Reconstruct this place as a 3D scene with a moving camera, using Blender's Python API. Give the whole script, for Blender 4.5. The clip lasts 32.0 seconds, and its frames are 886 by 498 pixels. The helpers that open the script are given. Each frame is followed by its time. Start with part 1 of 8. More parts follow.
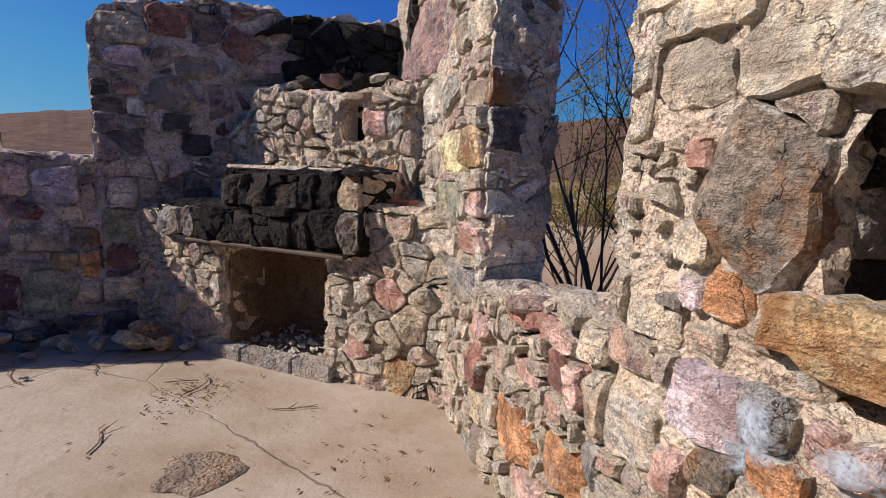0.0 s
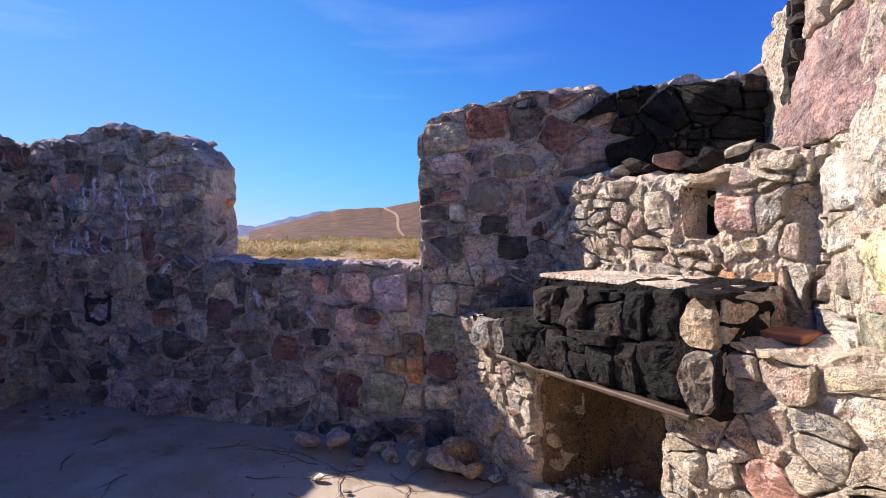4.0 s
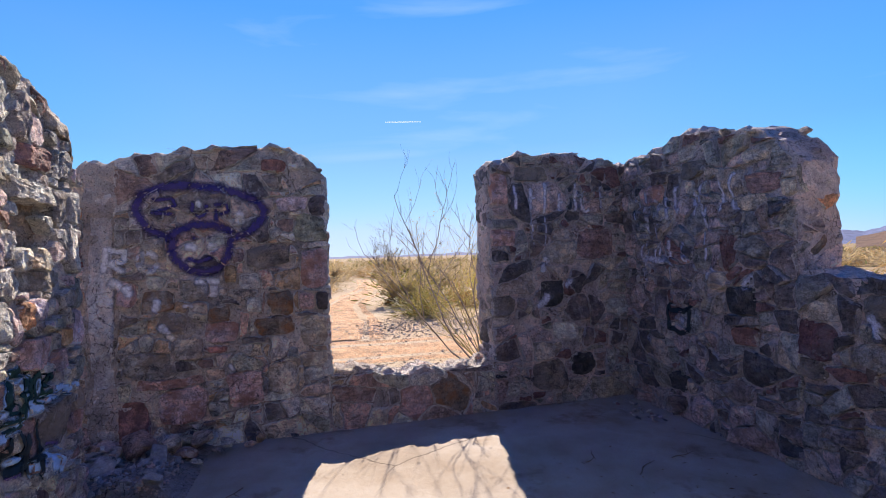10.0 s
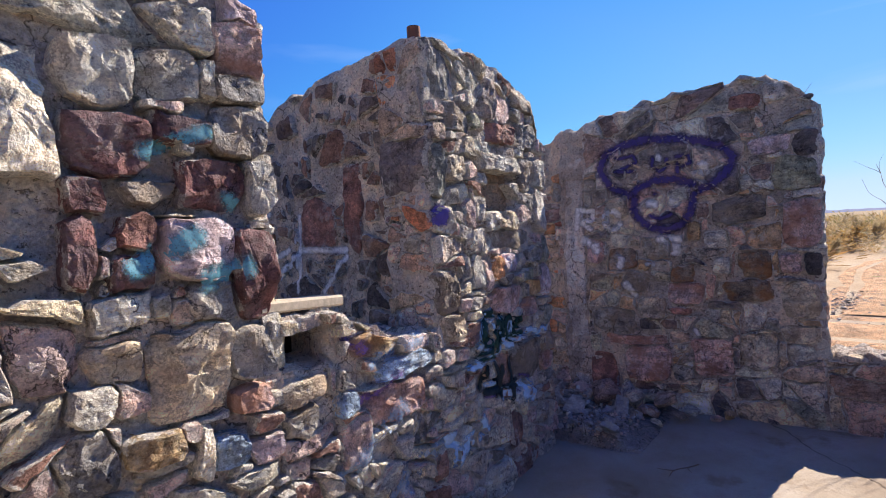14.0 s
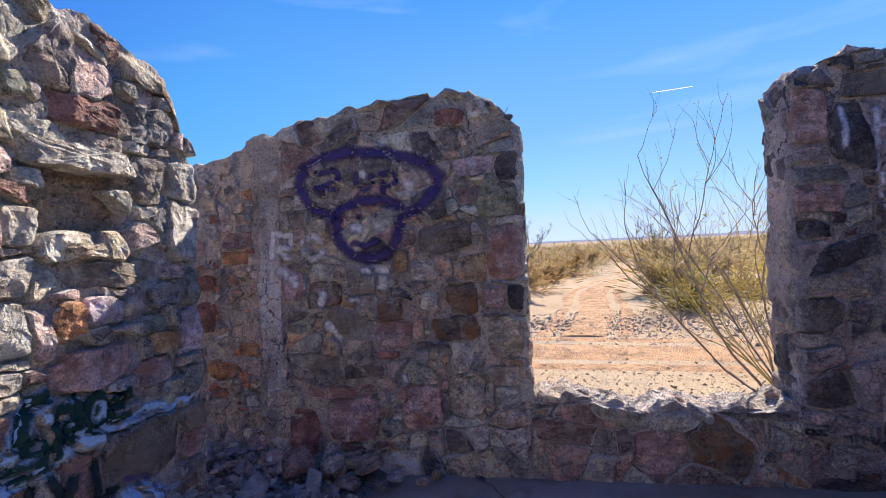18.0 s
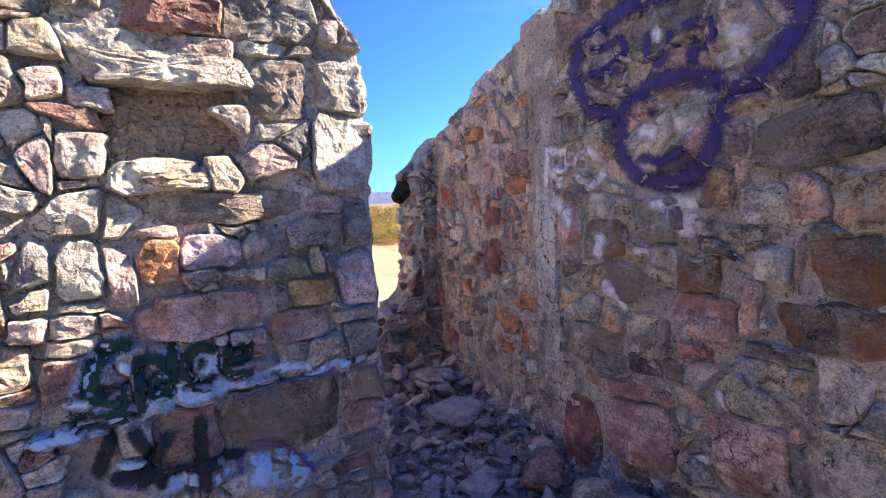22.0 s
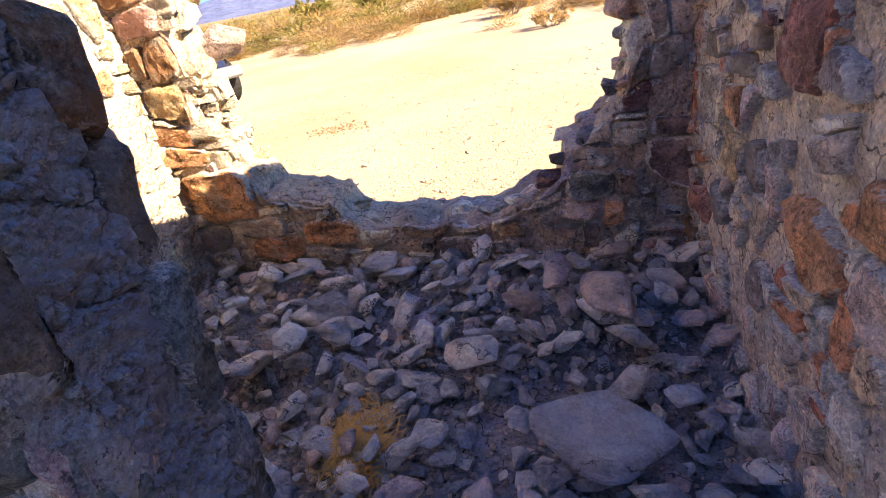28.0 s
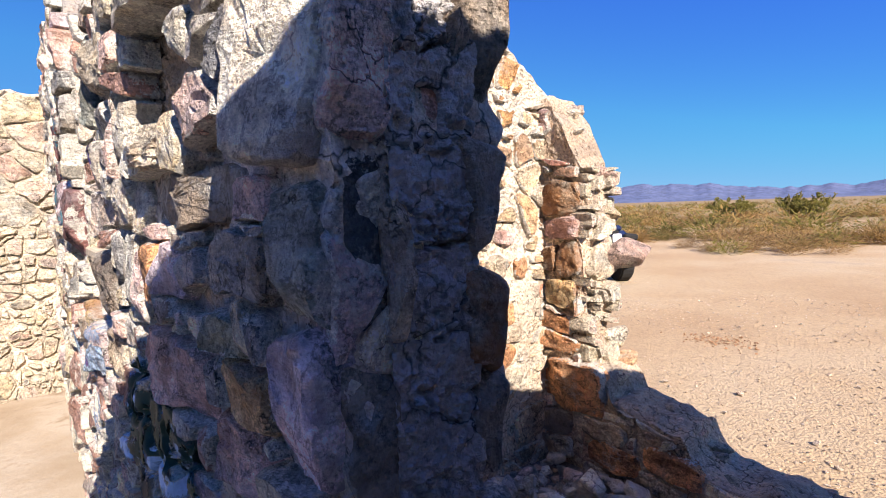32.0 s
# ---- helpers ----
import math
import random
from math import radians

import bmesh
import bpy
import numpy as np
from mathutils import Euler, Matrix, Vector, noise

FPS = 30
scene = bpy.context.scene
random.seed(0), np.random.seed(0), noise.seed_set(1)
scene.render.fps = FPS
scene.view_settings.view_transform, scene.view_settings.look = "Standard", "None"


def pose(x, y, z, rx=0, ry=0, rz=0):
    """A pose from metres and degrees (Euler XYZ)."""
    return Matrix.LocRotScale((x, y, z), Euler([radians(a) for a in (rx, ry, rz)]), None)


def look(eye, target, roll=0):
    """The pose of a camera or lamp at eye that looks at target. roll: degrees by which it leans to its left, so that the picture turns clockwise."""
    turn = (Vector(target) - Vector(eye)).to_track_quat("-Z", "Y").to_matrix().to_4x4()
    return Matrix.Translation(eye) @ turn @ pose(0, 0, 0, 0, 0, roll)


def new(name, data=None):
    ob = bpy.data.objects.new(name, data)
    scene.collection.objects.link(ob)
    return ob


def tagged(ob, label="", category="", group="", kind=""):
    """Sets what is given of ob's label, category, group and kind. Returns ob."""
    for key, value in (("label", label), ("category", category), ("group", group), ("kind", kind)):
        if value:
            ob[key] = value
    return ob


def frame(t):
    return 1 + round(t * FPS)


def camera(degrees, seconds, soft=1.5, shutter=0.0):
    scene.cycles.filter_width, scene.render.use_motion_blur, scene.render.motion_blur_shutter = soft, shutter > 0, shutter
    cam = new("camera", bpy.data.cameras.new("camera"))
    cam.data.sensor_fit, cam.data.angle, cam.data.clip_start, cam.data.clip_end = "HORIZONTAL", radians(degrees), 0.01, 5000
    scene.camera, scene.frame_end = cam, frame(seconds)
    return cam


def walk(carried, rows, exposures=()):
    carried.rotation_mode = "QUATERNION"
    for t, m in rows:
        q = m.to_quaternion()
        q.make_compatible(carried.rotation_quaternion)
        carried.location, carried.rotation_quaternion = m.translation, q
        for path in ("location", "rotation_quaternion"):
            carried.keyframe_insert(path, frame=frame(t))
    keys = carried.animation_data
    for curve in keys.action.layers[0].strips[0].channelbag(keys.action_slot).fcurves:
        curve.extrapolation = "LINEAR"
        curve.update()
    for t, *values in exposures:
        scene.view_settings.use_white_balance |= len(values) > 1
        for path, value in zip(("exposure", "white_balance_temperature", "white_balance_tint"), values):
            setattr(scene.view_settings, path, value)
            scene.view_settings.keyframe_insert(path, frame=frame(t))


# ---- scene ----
from mathutils.bvhtree import BVHTree
cam = camera(80.1, 32.0, 1.0)
METRES, EYE, TILT, LEAN, TURN = 8.0, 1.36, -8.5, -2.25, -16.0
ROWS = [
    (0.0, 0.0, 0.0, 0.0, 0.0, 0.0, -0.0),
    (0.5, 0.0003, 0.0093, 0.0213, 1.43, 0.85, 0.62),
    (1.0, -0.0083, 0.0204, 0.0294, 2.53, 1.44, 1.11),
    (1.5, -0.0243, 0.0396, 0.04, 4.62, 6.67, 1.52),
    (2.0, -0.028, 0.0562, 0.0412, 6.2, 7.08, 1.43),
    (2.5, -0.0241, 0.0744, 0.0419, 13.33, 7.21, 0.82),
    (3.0, -0.0206, 0.0891, 0.0441, 22.82, 7.18, -0.28),
    (3.5, -0.0198, 0.0936, 0.0439, 29.76, 6.76, -1.14),
    (4.0, -0.0204, 0.0931, 0.0437, 35.02, 6.46, -2.02),
    (4.5, -0.0216, 0.0926, 0.0433, 40.29, 6.18, -2.73),
    (6.5, -0.053, 0.0971, 0.0444, 57.03, 3.38, -3.45),
    (7.0, -0.0699, 0.0989, 0.0462, 58.03, 3.5, -3.36),
    (7.5, -0.0773, 0.1042, 0.046, 63.29, 3.32, -3.65),
    (8.0, -0.0793, 0.1162, 0.0487, 68.69, 3.62, -4.33),
    (8.5, -0.0784, 0.1237, 0.0504, 74.27, 3.65, -5.08),
    (9.0, -0.077, 0.1277, 0.0512, 79.89, 3.54, -6.1),
    (9.5, -0.0759, 0.1273, 0.0511, 86.77, 3.1, -6.6),
    (10.0, -0.0746, 0.1266, 0.0504, 93.29, 2.42, -6.88),
    (10.5, -0.074, 0.1275, 0.0493, 98.85, 1.45, -6.64),
    (11.0, -0.0793, 0.127, 0.049, 103.78, 0.48, -6.19),
    (11.5, -0.0956, 0.124, 0.0493, 108.34, -0.72, -5.59),
    (12.0, -0.1111, 0.1225, 0.0498, 112.96, -1.3, -5.06),
    (12.5, -0.1225, 0.1292, 0.0512, 123.47, -3.05, -4.23),
    (13.0, -0.1283, 0.1401, 0.0526, 134.23, -4.55, -4.35),
    (13.5, -0.1272, 0.1471, 0.0534, 141.04, -5.75, -3.88),
    (15.5, -0.1489, 0.1431, 0.0526, 148.65, -9.28, -2.81),
    (16.0, -0.1703, 0.1291, 0.0542, 141.78, -4.51, -3.36),
    (16.5, -0.1906, 0.1267, 0.0535, 132.74, -3.85, -3.72),
    (17.0, -0.219, 0.1393, 0.0562, 124.19, -2.52, -5.4),
    (17.5, -0.2419, 0.1435, 0.0558, 121.32, -2.04, -5.81),
    (18.0, -0.2674, 0.1291, 0.0542, 121.51, -2.63, -5.7),
    (18.5, -0.2945, 0.1149, 0.0534, 125.16, -3.58, -3.96),
    (19.0, -0.3253, 0.1155, 0.0541, 133.35, -4.96, -3.78),
    (19.5, -0.3548, 0.1167, 0.055, 140.04, -6.2, -4.41),
    (20.0, -0.3818, 0.1042, 0.0522, 145.84, -7.63, -3.36),
    (20.5, -0.4032, 0.0938, 0.0519, 149.37, -8.22, -3.2),
    (21.0, -0.4269, 0.0924, 0.0509, 158.43, -9.32, -1.35),
    (21.5, -0.4519, 0.0927, 0.0518, 167.93, -11.34, -1.66),
    (22.0, -0.4701, 0.0826, 0.0476, 170.37, -13.37, -0.14),
    (22.5, -0.4888, 0.0606, 0.0449, 171.41, -13.95, 0.07),
    (23.0, -0.5085, 0.0445, 0.0423, 172.59, -15.01, 1.56),
    (23.5, -0.5351, 0.0303, 0.0412, 179.26, -14.99, 2.29),
    (24.0, -0.5486, 0.0152, 0.0376, 184.27, -15.88, 3.64),
    (24.5, -0.5524, -0.015, 0.0334, 184.95, -16.15, 3.62),
    (25.0, -0.5541, -0.04, 0.0296, 186.71, -17.58, 4.01),
    (25.5, -0.565, -0.0645, 0.0254, 190.89, -20.01, 5.28),
    (26.0, -0.5756, -0.0861, 0.0201, 196.32, -25.9, 6.92),
    (26.5, -0.5735, -0.1054, 0.0109, 197.4, -32.39, 6.85),
    (28.5, -0.5612, -0.1768, -0.0114, 208.49, -35.91, 10.99),
    (29.0, -0.5611, -0.1825, -0.0137, 213.18, -34.23, 8.08),
    (29.5, -0.5599, -0.184, -0.0124, 218.51, -32.72, 7.21),
    (30.0, -0.5613, -0.1824, -0.0067, 232.11, -24.94, 11.55),
    (30.5, -0.5622, -0.18, 0.0025, 240.65, -16.19, 12.09),
    (31.0, -0.5632, -0.1765, 0.0096, 244.15, -11.46, 10.28),
    (31.5, -0.5641, -0.1737, 0.0114, 245.03, -9.88, 9.06),
    (32.0, -0.5637, -0.1697, 0.0117, 247.04, -9.82, 8.7),
]
walk(cam, [(t, pose(0, 0, EYE, TILT, LEAN, TURN) @ pose(METRES * x, METRES * y, METRES * z, 90 + pitch, roll, yaw)) for t, x, y, z, yaw, pitch, roll in ROWS],
     [(0.0, 0.46, 6600, 20), (1.0, 0.64, 6600, 20), (3.0, 1.04, 6650, 22), (5.0, 1.29, 6700, 21), (9.0, 1.28, 6750, 19), (12.0, 1.26, 6750, 18), (16.0, 1.25, 6750, 17), (20.0, 1.34, 6800, 17), (22.0, 2.12, 7600, 20), (23.0, 2.25, 7700, 19), (26.0, 2.24, 7800, 20), (29.0, 2.5, 8900, 16), (30.0, 2.36, 8500, 14), (31.0, 1.6, 7500, 17), (32.0, 1.42, 6900, 18)])

# ---- light ----
SUN_AZ, SUN_EL = 170.5, 34.5     # degrees: towards the sun, counter-clockwise from +x; height
world = bpy.data.worlds.new("world")
scene.world = world
world.use_nodes = True
_n = world.node_tree.nodes
_l = world.node_tree.links
sky = _n.new("ShaderNodeTexSky")
sky.sky_type = "NISHITA"
sky.sun_disc = False
sky.sun_elevation = radians(SUN_EL)
sky.sun_rotation = radians(90.0 - SUN_AZ)
sky.altitude = 300
sky.air_density, sky.dust_density, sky.ozone_density = 0.8, 0.1, 3.5
_n["Background"].inputs[1].default_value = 0.113
# clear desert air: bluer, with the bright rim round the sun held down
_t = _n.new("ShaderNodeMix")
_t.data_type, _t.blend_type = "RGBA", "MULTIPLY"
_t.inputs[0].default_value = 1.0
_t.inputs[7].default_value = (0.27, 0.63, 1.20, 1)
_l.new(sky.outputs[0], _t.inputs[6])
_m = _n.new("ShaderNodeMix")
_m.data_type, _m.blend_type = "RGBA", "DARKEN"
_m.inputs[0].default_value = 1.0
_rim = _n.new("ShaderNodeValToRGB")
_tz = _n.new("ShaderNodeTexCoord")
_sz = _n.new("ShaderNodeSeparateXYZ")
_l.new(_tz.outputs["Generated"], _sz.inputs[0])
while len(_rim.color_ramp.elements) < 5:
    _rim.color_ramp.elements.new(0.5)
for _q, (_z, _c) in zip(_rim.color_ramp.elements, ((0.0, (2.5, 3.35, 4.4)), (0.08, (1.8, 2.95, 4.4)), (0.2, (0.8, 2.15, 4.3)), (0.42, (0.32, 1.5, 3.9)), (0.75, (0.22, 1.2, 3.4)))):
    _q.position, _q.color = _z, (*_c, 1)
_l.new(_sz.outputs[2], _rim.inputs[0])
_l.new(_rim.outputs[0], _m.inputs[7])
_l.new(_t.outputs[2], _m.inputs[6])
_dt = _n.new("ShaderNodeVectorMath")
_dt.operation = "DOT_PRODUCT"
_dt.inputs[1].default_value = (math.cos(radians(SUN_AZ)), math.sin(radians(SUN_AZ)), 0.0)
_l.new(_tz.outputs["Generated"], _dt.inputs[0])
_away = _n.new("ShaderNodeValToRGB")
_dm = _n.new("ShaderNodeMapRange")
_dm.inputs["From Min"].default_value, _dm.inputs["From Max"].default_value = -1.0, 1.0
_l.new(_dt.outputs["Value"], _dm.inputs[0])
while len(_away.color_ramp.elements) < 4:
    _away.color_ramp.elements.new(0.5)
for _q, (_z, _c) in zip(_away.color_ramp.elements, ((0.0, (0.44, 0.56, 0.67)), (0.5, (0.42, 0.57, 0.71)), (0.75, (0.66, 0.78, 0.86)), (0.95, (1.0, 1.0, 1.0)))):
    _q.position, _q.color = _z, (*_c, 1)
_l.new(_dm.outputs[0], _away.inputs[0])
_am = _n.new("ShaderNodeMix")
_am.data_type, _am.blend_type = "RGBA", "MULTIPLY"
_am.inputs[0].default_value = 1.0
_l.new(_m.outputs[2], _am.inputs[6])
_l.new(_away.outputs[0], _am.inputs[7])
# thin streaks of high cloud
_tc = _n.new("ShaderNodeTexCoord")
_mp = _n.new("ShaderNodeMapping")
_mp.inputs["Scale"].default_value = (1.1, 1.6, 9.0)
_mp.inputs["Rotation"].default_value = (0.10, 0.06, 0.4)
_l.new(_tc.outputs["Generated"], _mp.inputs["Vector"])
_cn = _n.new("ShaderNodeTexNoise")
_cn.inputs["Scale"].default_value, _cn.inputs["Detail"].default_value, _cn.inputs["Distortion"].default_value = 1.5, 6.0, 0.4
_l.new(_mp.outputs[0], _cn.inputs["Vector"])
_cr = _n.new("ShaderNodeValToRGB")
_cr.color_ramp.elements[0].position, _cr.color_ramp.elements[1].position = 0.58, 0.85
_cr.color_ramp.elements[1].color = (0.42, 0.42, 0.42, 1)
_l.new(_cn.outputs[0], _cr.inputs[0])
_cm = _n.new("ShaderNodeMix")
_cm.data_type = "RGBA"
_cm.inputs[7].default_value = (2.4, 3.3, 4.6, 1)
_cg = _n.new("ShaderNodeMapRange")
_cg.inputs["From Min"].default_value, _cg.inputs["From Max"].default_value = 0.60, 0.85
_l.new(_dm.outputs[0], _cg.inputs[0])
_cf = _n.new("ShaderNodeMath")
_cf.operation = "MULTIPLY"
_l.new(_cr.outputs[0], _cf.inputs[0])
_l.new(_cg.outputs[0], _cf.inputs[1])
_l.new(_cf.outputs[0], _cm.inputs[0])
_l.new(_am.outputs[2], _cm.inputs[6])
_l.new(_cm.outputs[2], _n["Background"].inputs[0])

sun = new("sun", bpy.data.lights.new("sun", "SUN"))
sun.data.energy, sun.data.angle, sun.data.color = 4.05, radians(0.53), (1.0, 0.93, 0.82)
_a, _e = radians(SUN_AZ), radians(SUN_EL)
sun.matrix_world = look(Vector((math.cos(_e) * math.cos(_a), math.cos(_e) * math.sin(_a), math.sin(_e))) * 60, (0, 0, 0))


# ---- materials ----
def material(name, rough=0.9):
    m = bpy.data.materials.new(name)
    m.use_nodes = True
    nt = m.node_tree
    b = nt.nodes["Principled BSDF"]
    b.inputs["Roughness"].default_value = rough
    b.inputs["Specular IOR Level"].default_value = 0.25
    return m, nt, b


def node(nt, kind, **kw):
    n = nt.nodes.new(kind)
    for k, v in kw.items():
        n.inputs[k.replace("_", " ")].default_value = v
    return n


def ramp(nt, stops, mode="LINEAR"):
    n = nt.nodes.new("ShaderNodeValToRGB")
    cr = n.color_ramp
    cr.interpolation = mode
    while len(cr.elements) < len(stops):
        cr.elements.new(0.5)
    for e, (p, c) in zip(cr.elements, stops):
        e.position = p
        e.color = (*c, 1) if len(c) == 3 else c
    return n


def mix(nt, a, b, fac, mode="MIX"):
    n = nt.nodes.new("ShaderNodeMix")
    n.data_type, n.blend_type = "RGBA", mode
    for sock, val in ((n.inputs[0], fac), (n.inputs[6], a), (n.inputs[7], b)):
        if hasattr(val, "is_linked"):
            nt.links.new(val, sock)
        elif isinstance(val, (int, float)):
            sock.default_value = val
        else:
            sock.default_value = (*val, 1)
    return n.outputs[2]


def bump(nt, b, height, strength, dist):
    n = nt.nodes.new("ShaderNodeBump")
    n.inputs["Strength"].default_value, n.inputs["Distance"].default_value = strength, dist
    nt.links.new(height, n.inputs["Height"])
    nt.links.new(n.outputs[0], b.inputs["Normal"])


def noise_tex(nt, vec, scale, detail=4.0, rough=0.6):
    n = node(nt, "ShaderNodeTexNoise", Scale=scale, Detail=detail, Roughness=rough)
    if vec is not None:
        nt.links.new(vec, n.inputs["Vector"])
    return n


def math_node(nt, op, a, b=0.0):
    n = nt.nodes.new("ShaderNodeMath")
    n.operation = op
    for sock, val in ((n.inputs[0], a), (n.inputs[1], b)):
        if hasattr(val, "is_linked"):
            nt.links.new(val, sock)
        else:
            sock.default_value = val
    return n.outputs[0]


def place(nt):
    return nt.nodes.new("ShaderNodeNewGeometry").outputs["Position"]


def stone_material(name, palette, contrast=0.62, grain=1.0, gain=1.45, smeared=0.42, lime=(0.44, 0.405, 0.365), edge_fill=1.0, fleck=0.85):
    """Field stones: one colour of the palette each, with blotches, veins and grit."""
    m, nt, b = material(name, 0.88)
    pos = place(nt)
    info = nt.nodes.new("ShaderNodeObjectInfo")
    n = len(palette)
    base = ramp(nt, [(i / n, c) for i, c in enumerate(palette)], "CONSTANT")
    nt.links.new(info.outputs["Random"], base.inputs[0])
    shift = nt.nodes.new("ShaderNodeVectorMath")
    shift.operation = "MULTIPLY_ADD"
    nt.links.new(info.outputs["Random"], shift.inputs[0])
    shift.inputs[1].default_value = (37.0, 71.0, 53.0)
    nt.links.new(pos, shift.inputs[2])
    v = shift.outputs[0]
    big = noise_tex(nt, v, 6.0, 5.0, 0.62)
    tone = ramp(nt, [(0.26, (0.34, 0.33, 0.34)), (0.50, (1, 1, 1)), (0.72, (1.7, 1.62, 1.5))])
    nt.links.new(big.outputs[0], tone.inputs[0])
    col = mix(nt, base.outputs[0], tone.outputs[0], contrast + 0.35, "MULTIPLY")
    hue = noise_tex(nt, v, 13.0, 3.0, 0.5)
    warm = ramp(nt, [(0.42, (0.93, 0.96, 1.0)), (0.6, (1.12, 0.98, 0.86))])
    nt.links.new(hue.outputs[0], warm.inputs[0])
    col = mix(nt, col, warm.outputs[0], 0.6, "MULTIPLY")
    grit = noise_tex(nt, v, 120.0, 3.0, 0.75)
    spk = ramp(nt, [(0.3, (0.3, 0.3, 0.3)), (0.50, (1, 1, 1)), (0.70, (1.8, 1.74, 1.66))])
    nt.links.new(grit.outputs[0], spk.inputs[0])
    col = mix(nt, col, spk.outputs[0], 0.55 * fleck, "MULTIPLY")
    vein = noise_tex(nt, v, 9.0, 7.0, 0.7)
    vr = ramp(nt, [(0.470, (1, 1, 1)), (0.495, (0.30, 0.28, 0.27)), (0.505, (0.30, 0.28, 0.27)), (0.53, (1, 1, 1))])
    nt.links.new(vein.outputs[0], vr.inputs[0])
    col = mix(nt, col, vr.outputs[0], 0.75 * fleck, "MULTIPLY")
    pits = noise_tex(nt, v, 48.0, 4.0, 0.8)
    pr = ramp(nt, [(0.36, (0.24, 0.23, 0.23)), (0.41, (1, 1, 1)), (0.61, (1, 1, 1)), (0.67, (1.42, 1.4, 1.36))])
    nt.links.new(pits.outputs[0], pr.inputs[0])
    col = mix(nt, col, pr.outputs[0], 0.66 * fleck, "MULTIPLY")
    # fractures: thin dark lines that wander across the face
    wob = nt.nodes.new("ShaderNodeVectorMath")
    wob.operation = "MULTIPLY_ADD"
    nt.links.new(noise_tex(nt, v, 6.0, 5.0, 0.65).outputs[1], wob.inputs[0])
    wob.inputs[1].default_value = (0.25, 0.25, 0.25)
    nt.links.new(v, wob.inputs[2])
    fr = nt.nodes.new("ShaderNodeTexVoronoi")
    fr.feature = "DISTANCE_TO_EDGE"
    fr.inputs["Scale"].default_value = 6.0
    nt.links.new(wob.outputs[0], fr.inputs["Vector"])
    fl = ramp(nt, [(0.0, (0.12, 0.11, 0.11)), (0.022, (1, 1, 1))])
    nt.links.new(fr.outputs["Distance"], fl.inputs[0])
    fk = ramp(nt, [(0.50, (0, 0, 0)), (0.56, (1, 1, 1))])
    nt.links.new(noise_tex(nt, v, 4.0, 3.0, 0.6).outputs[0], fk.inputs[0])
    col = mix(nt, col, fl.outputs[0], fk.outputs[0], "MULTIPLY")
    strata = nt.nodes.new("ShaderNodeMapping")
    strata.inputs["Scale"].default_value = (5.0, 5.0, 22.0)
    strata.inputs["Rotation"].default_value = (0.25, 0.2, 0.0)
    nt.links.new(v, strata.inputs["Vector"])
    sn = noise_tex(nt, strata.outputs[0], 1.0, 5.0, 0.65)
    sr = ramp(nt, [(0.34, (0.55, 0.53, 0.52)), (0.50, (1, 1, 1)), (0.68, (1.3, 1.27, 1.22))])
    nt.links.new(sn.outputs[0], sr.inputs[0])
    col = mix(nt, col, sr.outputs[0], 0.7, "MULTIPLY")
    # lime dust smeared over parts of each stone
    dust = noise_tex(nt, pos, 3.4, 6.0, 0.7)
    dm = ramp(nt, [(0.53, (0, 0, 0)), (0.60, (1, 1, 1))])
    nt.links.new(dust.outputs[0], dm.inputs[0])
    fine = noise_tex(nt, pos, 16.0, 6.0, 0.75)
    fm = ramp(nt, [(0.50, (0, 0, 0)), (0.54, (1, 1, 1))])
    nt.links.new(fine.outputs[0], fm.inputs[0])
    smear = math_node(nt, "MULTIPLY", dm.outputs[0], math_node(nt, "ADD", math_node(nt, "MULTIPLY", fm.outputs[0], smeared * 1.3), smeared * 0.1))
    if gain > 1.1:
        col = mix(nt, col, lime, smear)
        # mortar left over the rims of each stone, in ragged patches
        rim = nt.nodes.new("ShaderNodeAttribute")
        rim.attribute_name = "rim"
        edge = math_node(nt, "ADD", math_node(nt, "MULTIPLY", rim.outputs["Fac"], edge_fill), math_node(nt, "MULTIPLY", math_node(nt, "SUBTRACT", noise_tex(nt, pos, 12.0, 8.0, 0.72).outputs[0], 0.5), 2.8))
        em = ramp(nt, [(0.80, (0, 0, 0)), (0.88, (0.92, 0.92, 0.92))])
        nt.links.new(edge, em.inputs[0])
        grain_m = mix(nt, lime, spk.outputs[0], 0.6, "MULTIPLY")
        col = mix(nt, col, mix(nt, grain_m, pr.outputs[0], 0.7, "MULTIPLY"), em.outputs[0])
    col = mix(nt, col, (gain * 1.06, gain * 1.11, gain * 1.10), 1.0, "MULTIPLY")
    nt.links.new(col, b.inputs["Base Color"])
    mid = noise_tex(nt, v, 26.0, 6.0, 0.7)
    h = math_node(nt, "ADD", mid.outputs[0], math_node(nt, "MULTIPLY", grit.outputs[0], 0.30))
    h = math_node(nt, "ADD", h, math_node(nt, "MULTIPLY", pits.outputs[0], 0.35))
    h = math_node(nt, "ADD", h, math_node(nt, "MULTIPLY", sn.outputs[0], 0.8))
    h = math_node(nt, "ADD", h, math_node(nt, "MULTIPLY", math_node(nt, "MULTIPLY", fl.outputs[0], fk.outputs[0]), 0.25))
    bump(nt, b, h, 1.0, 0.040 * grain)
    return m


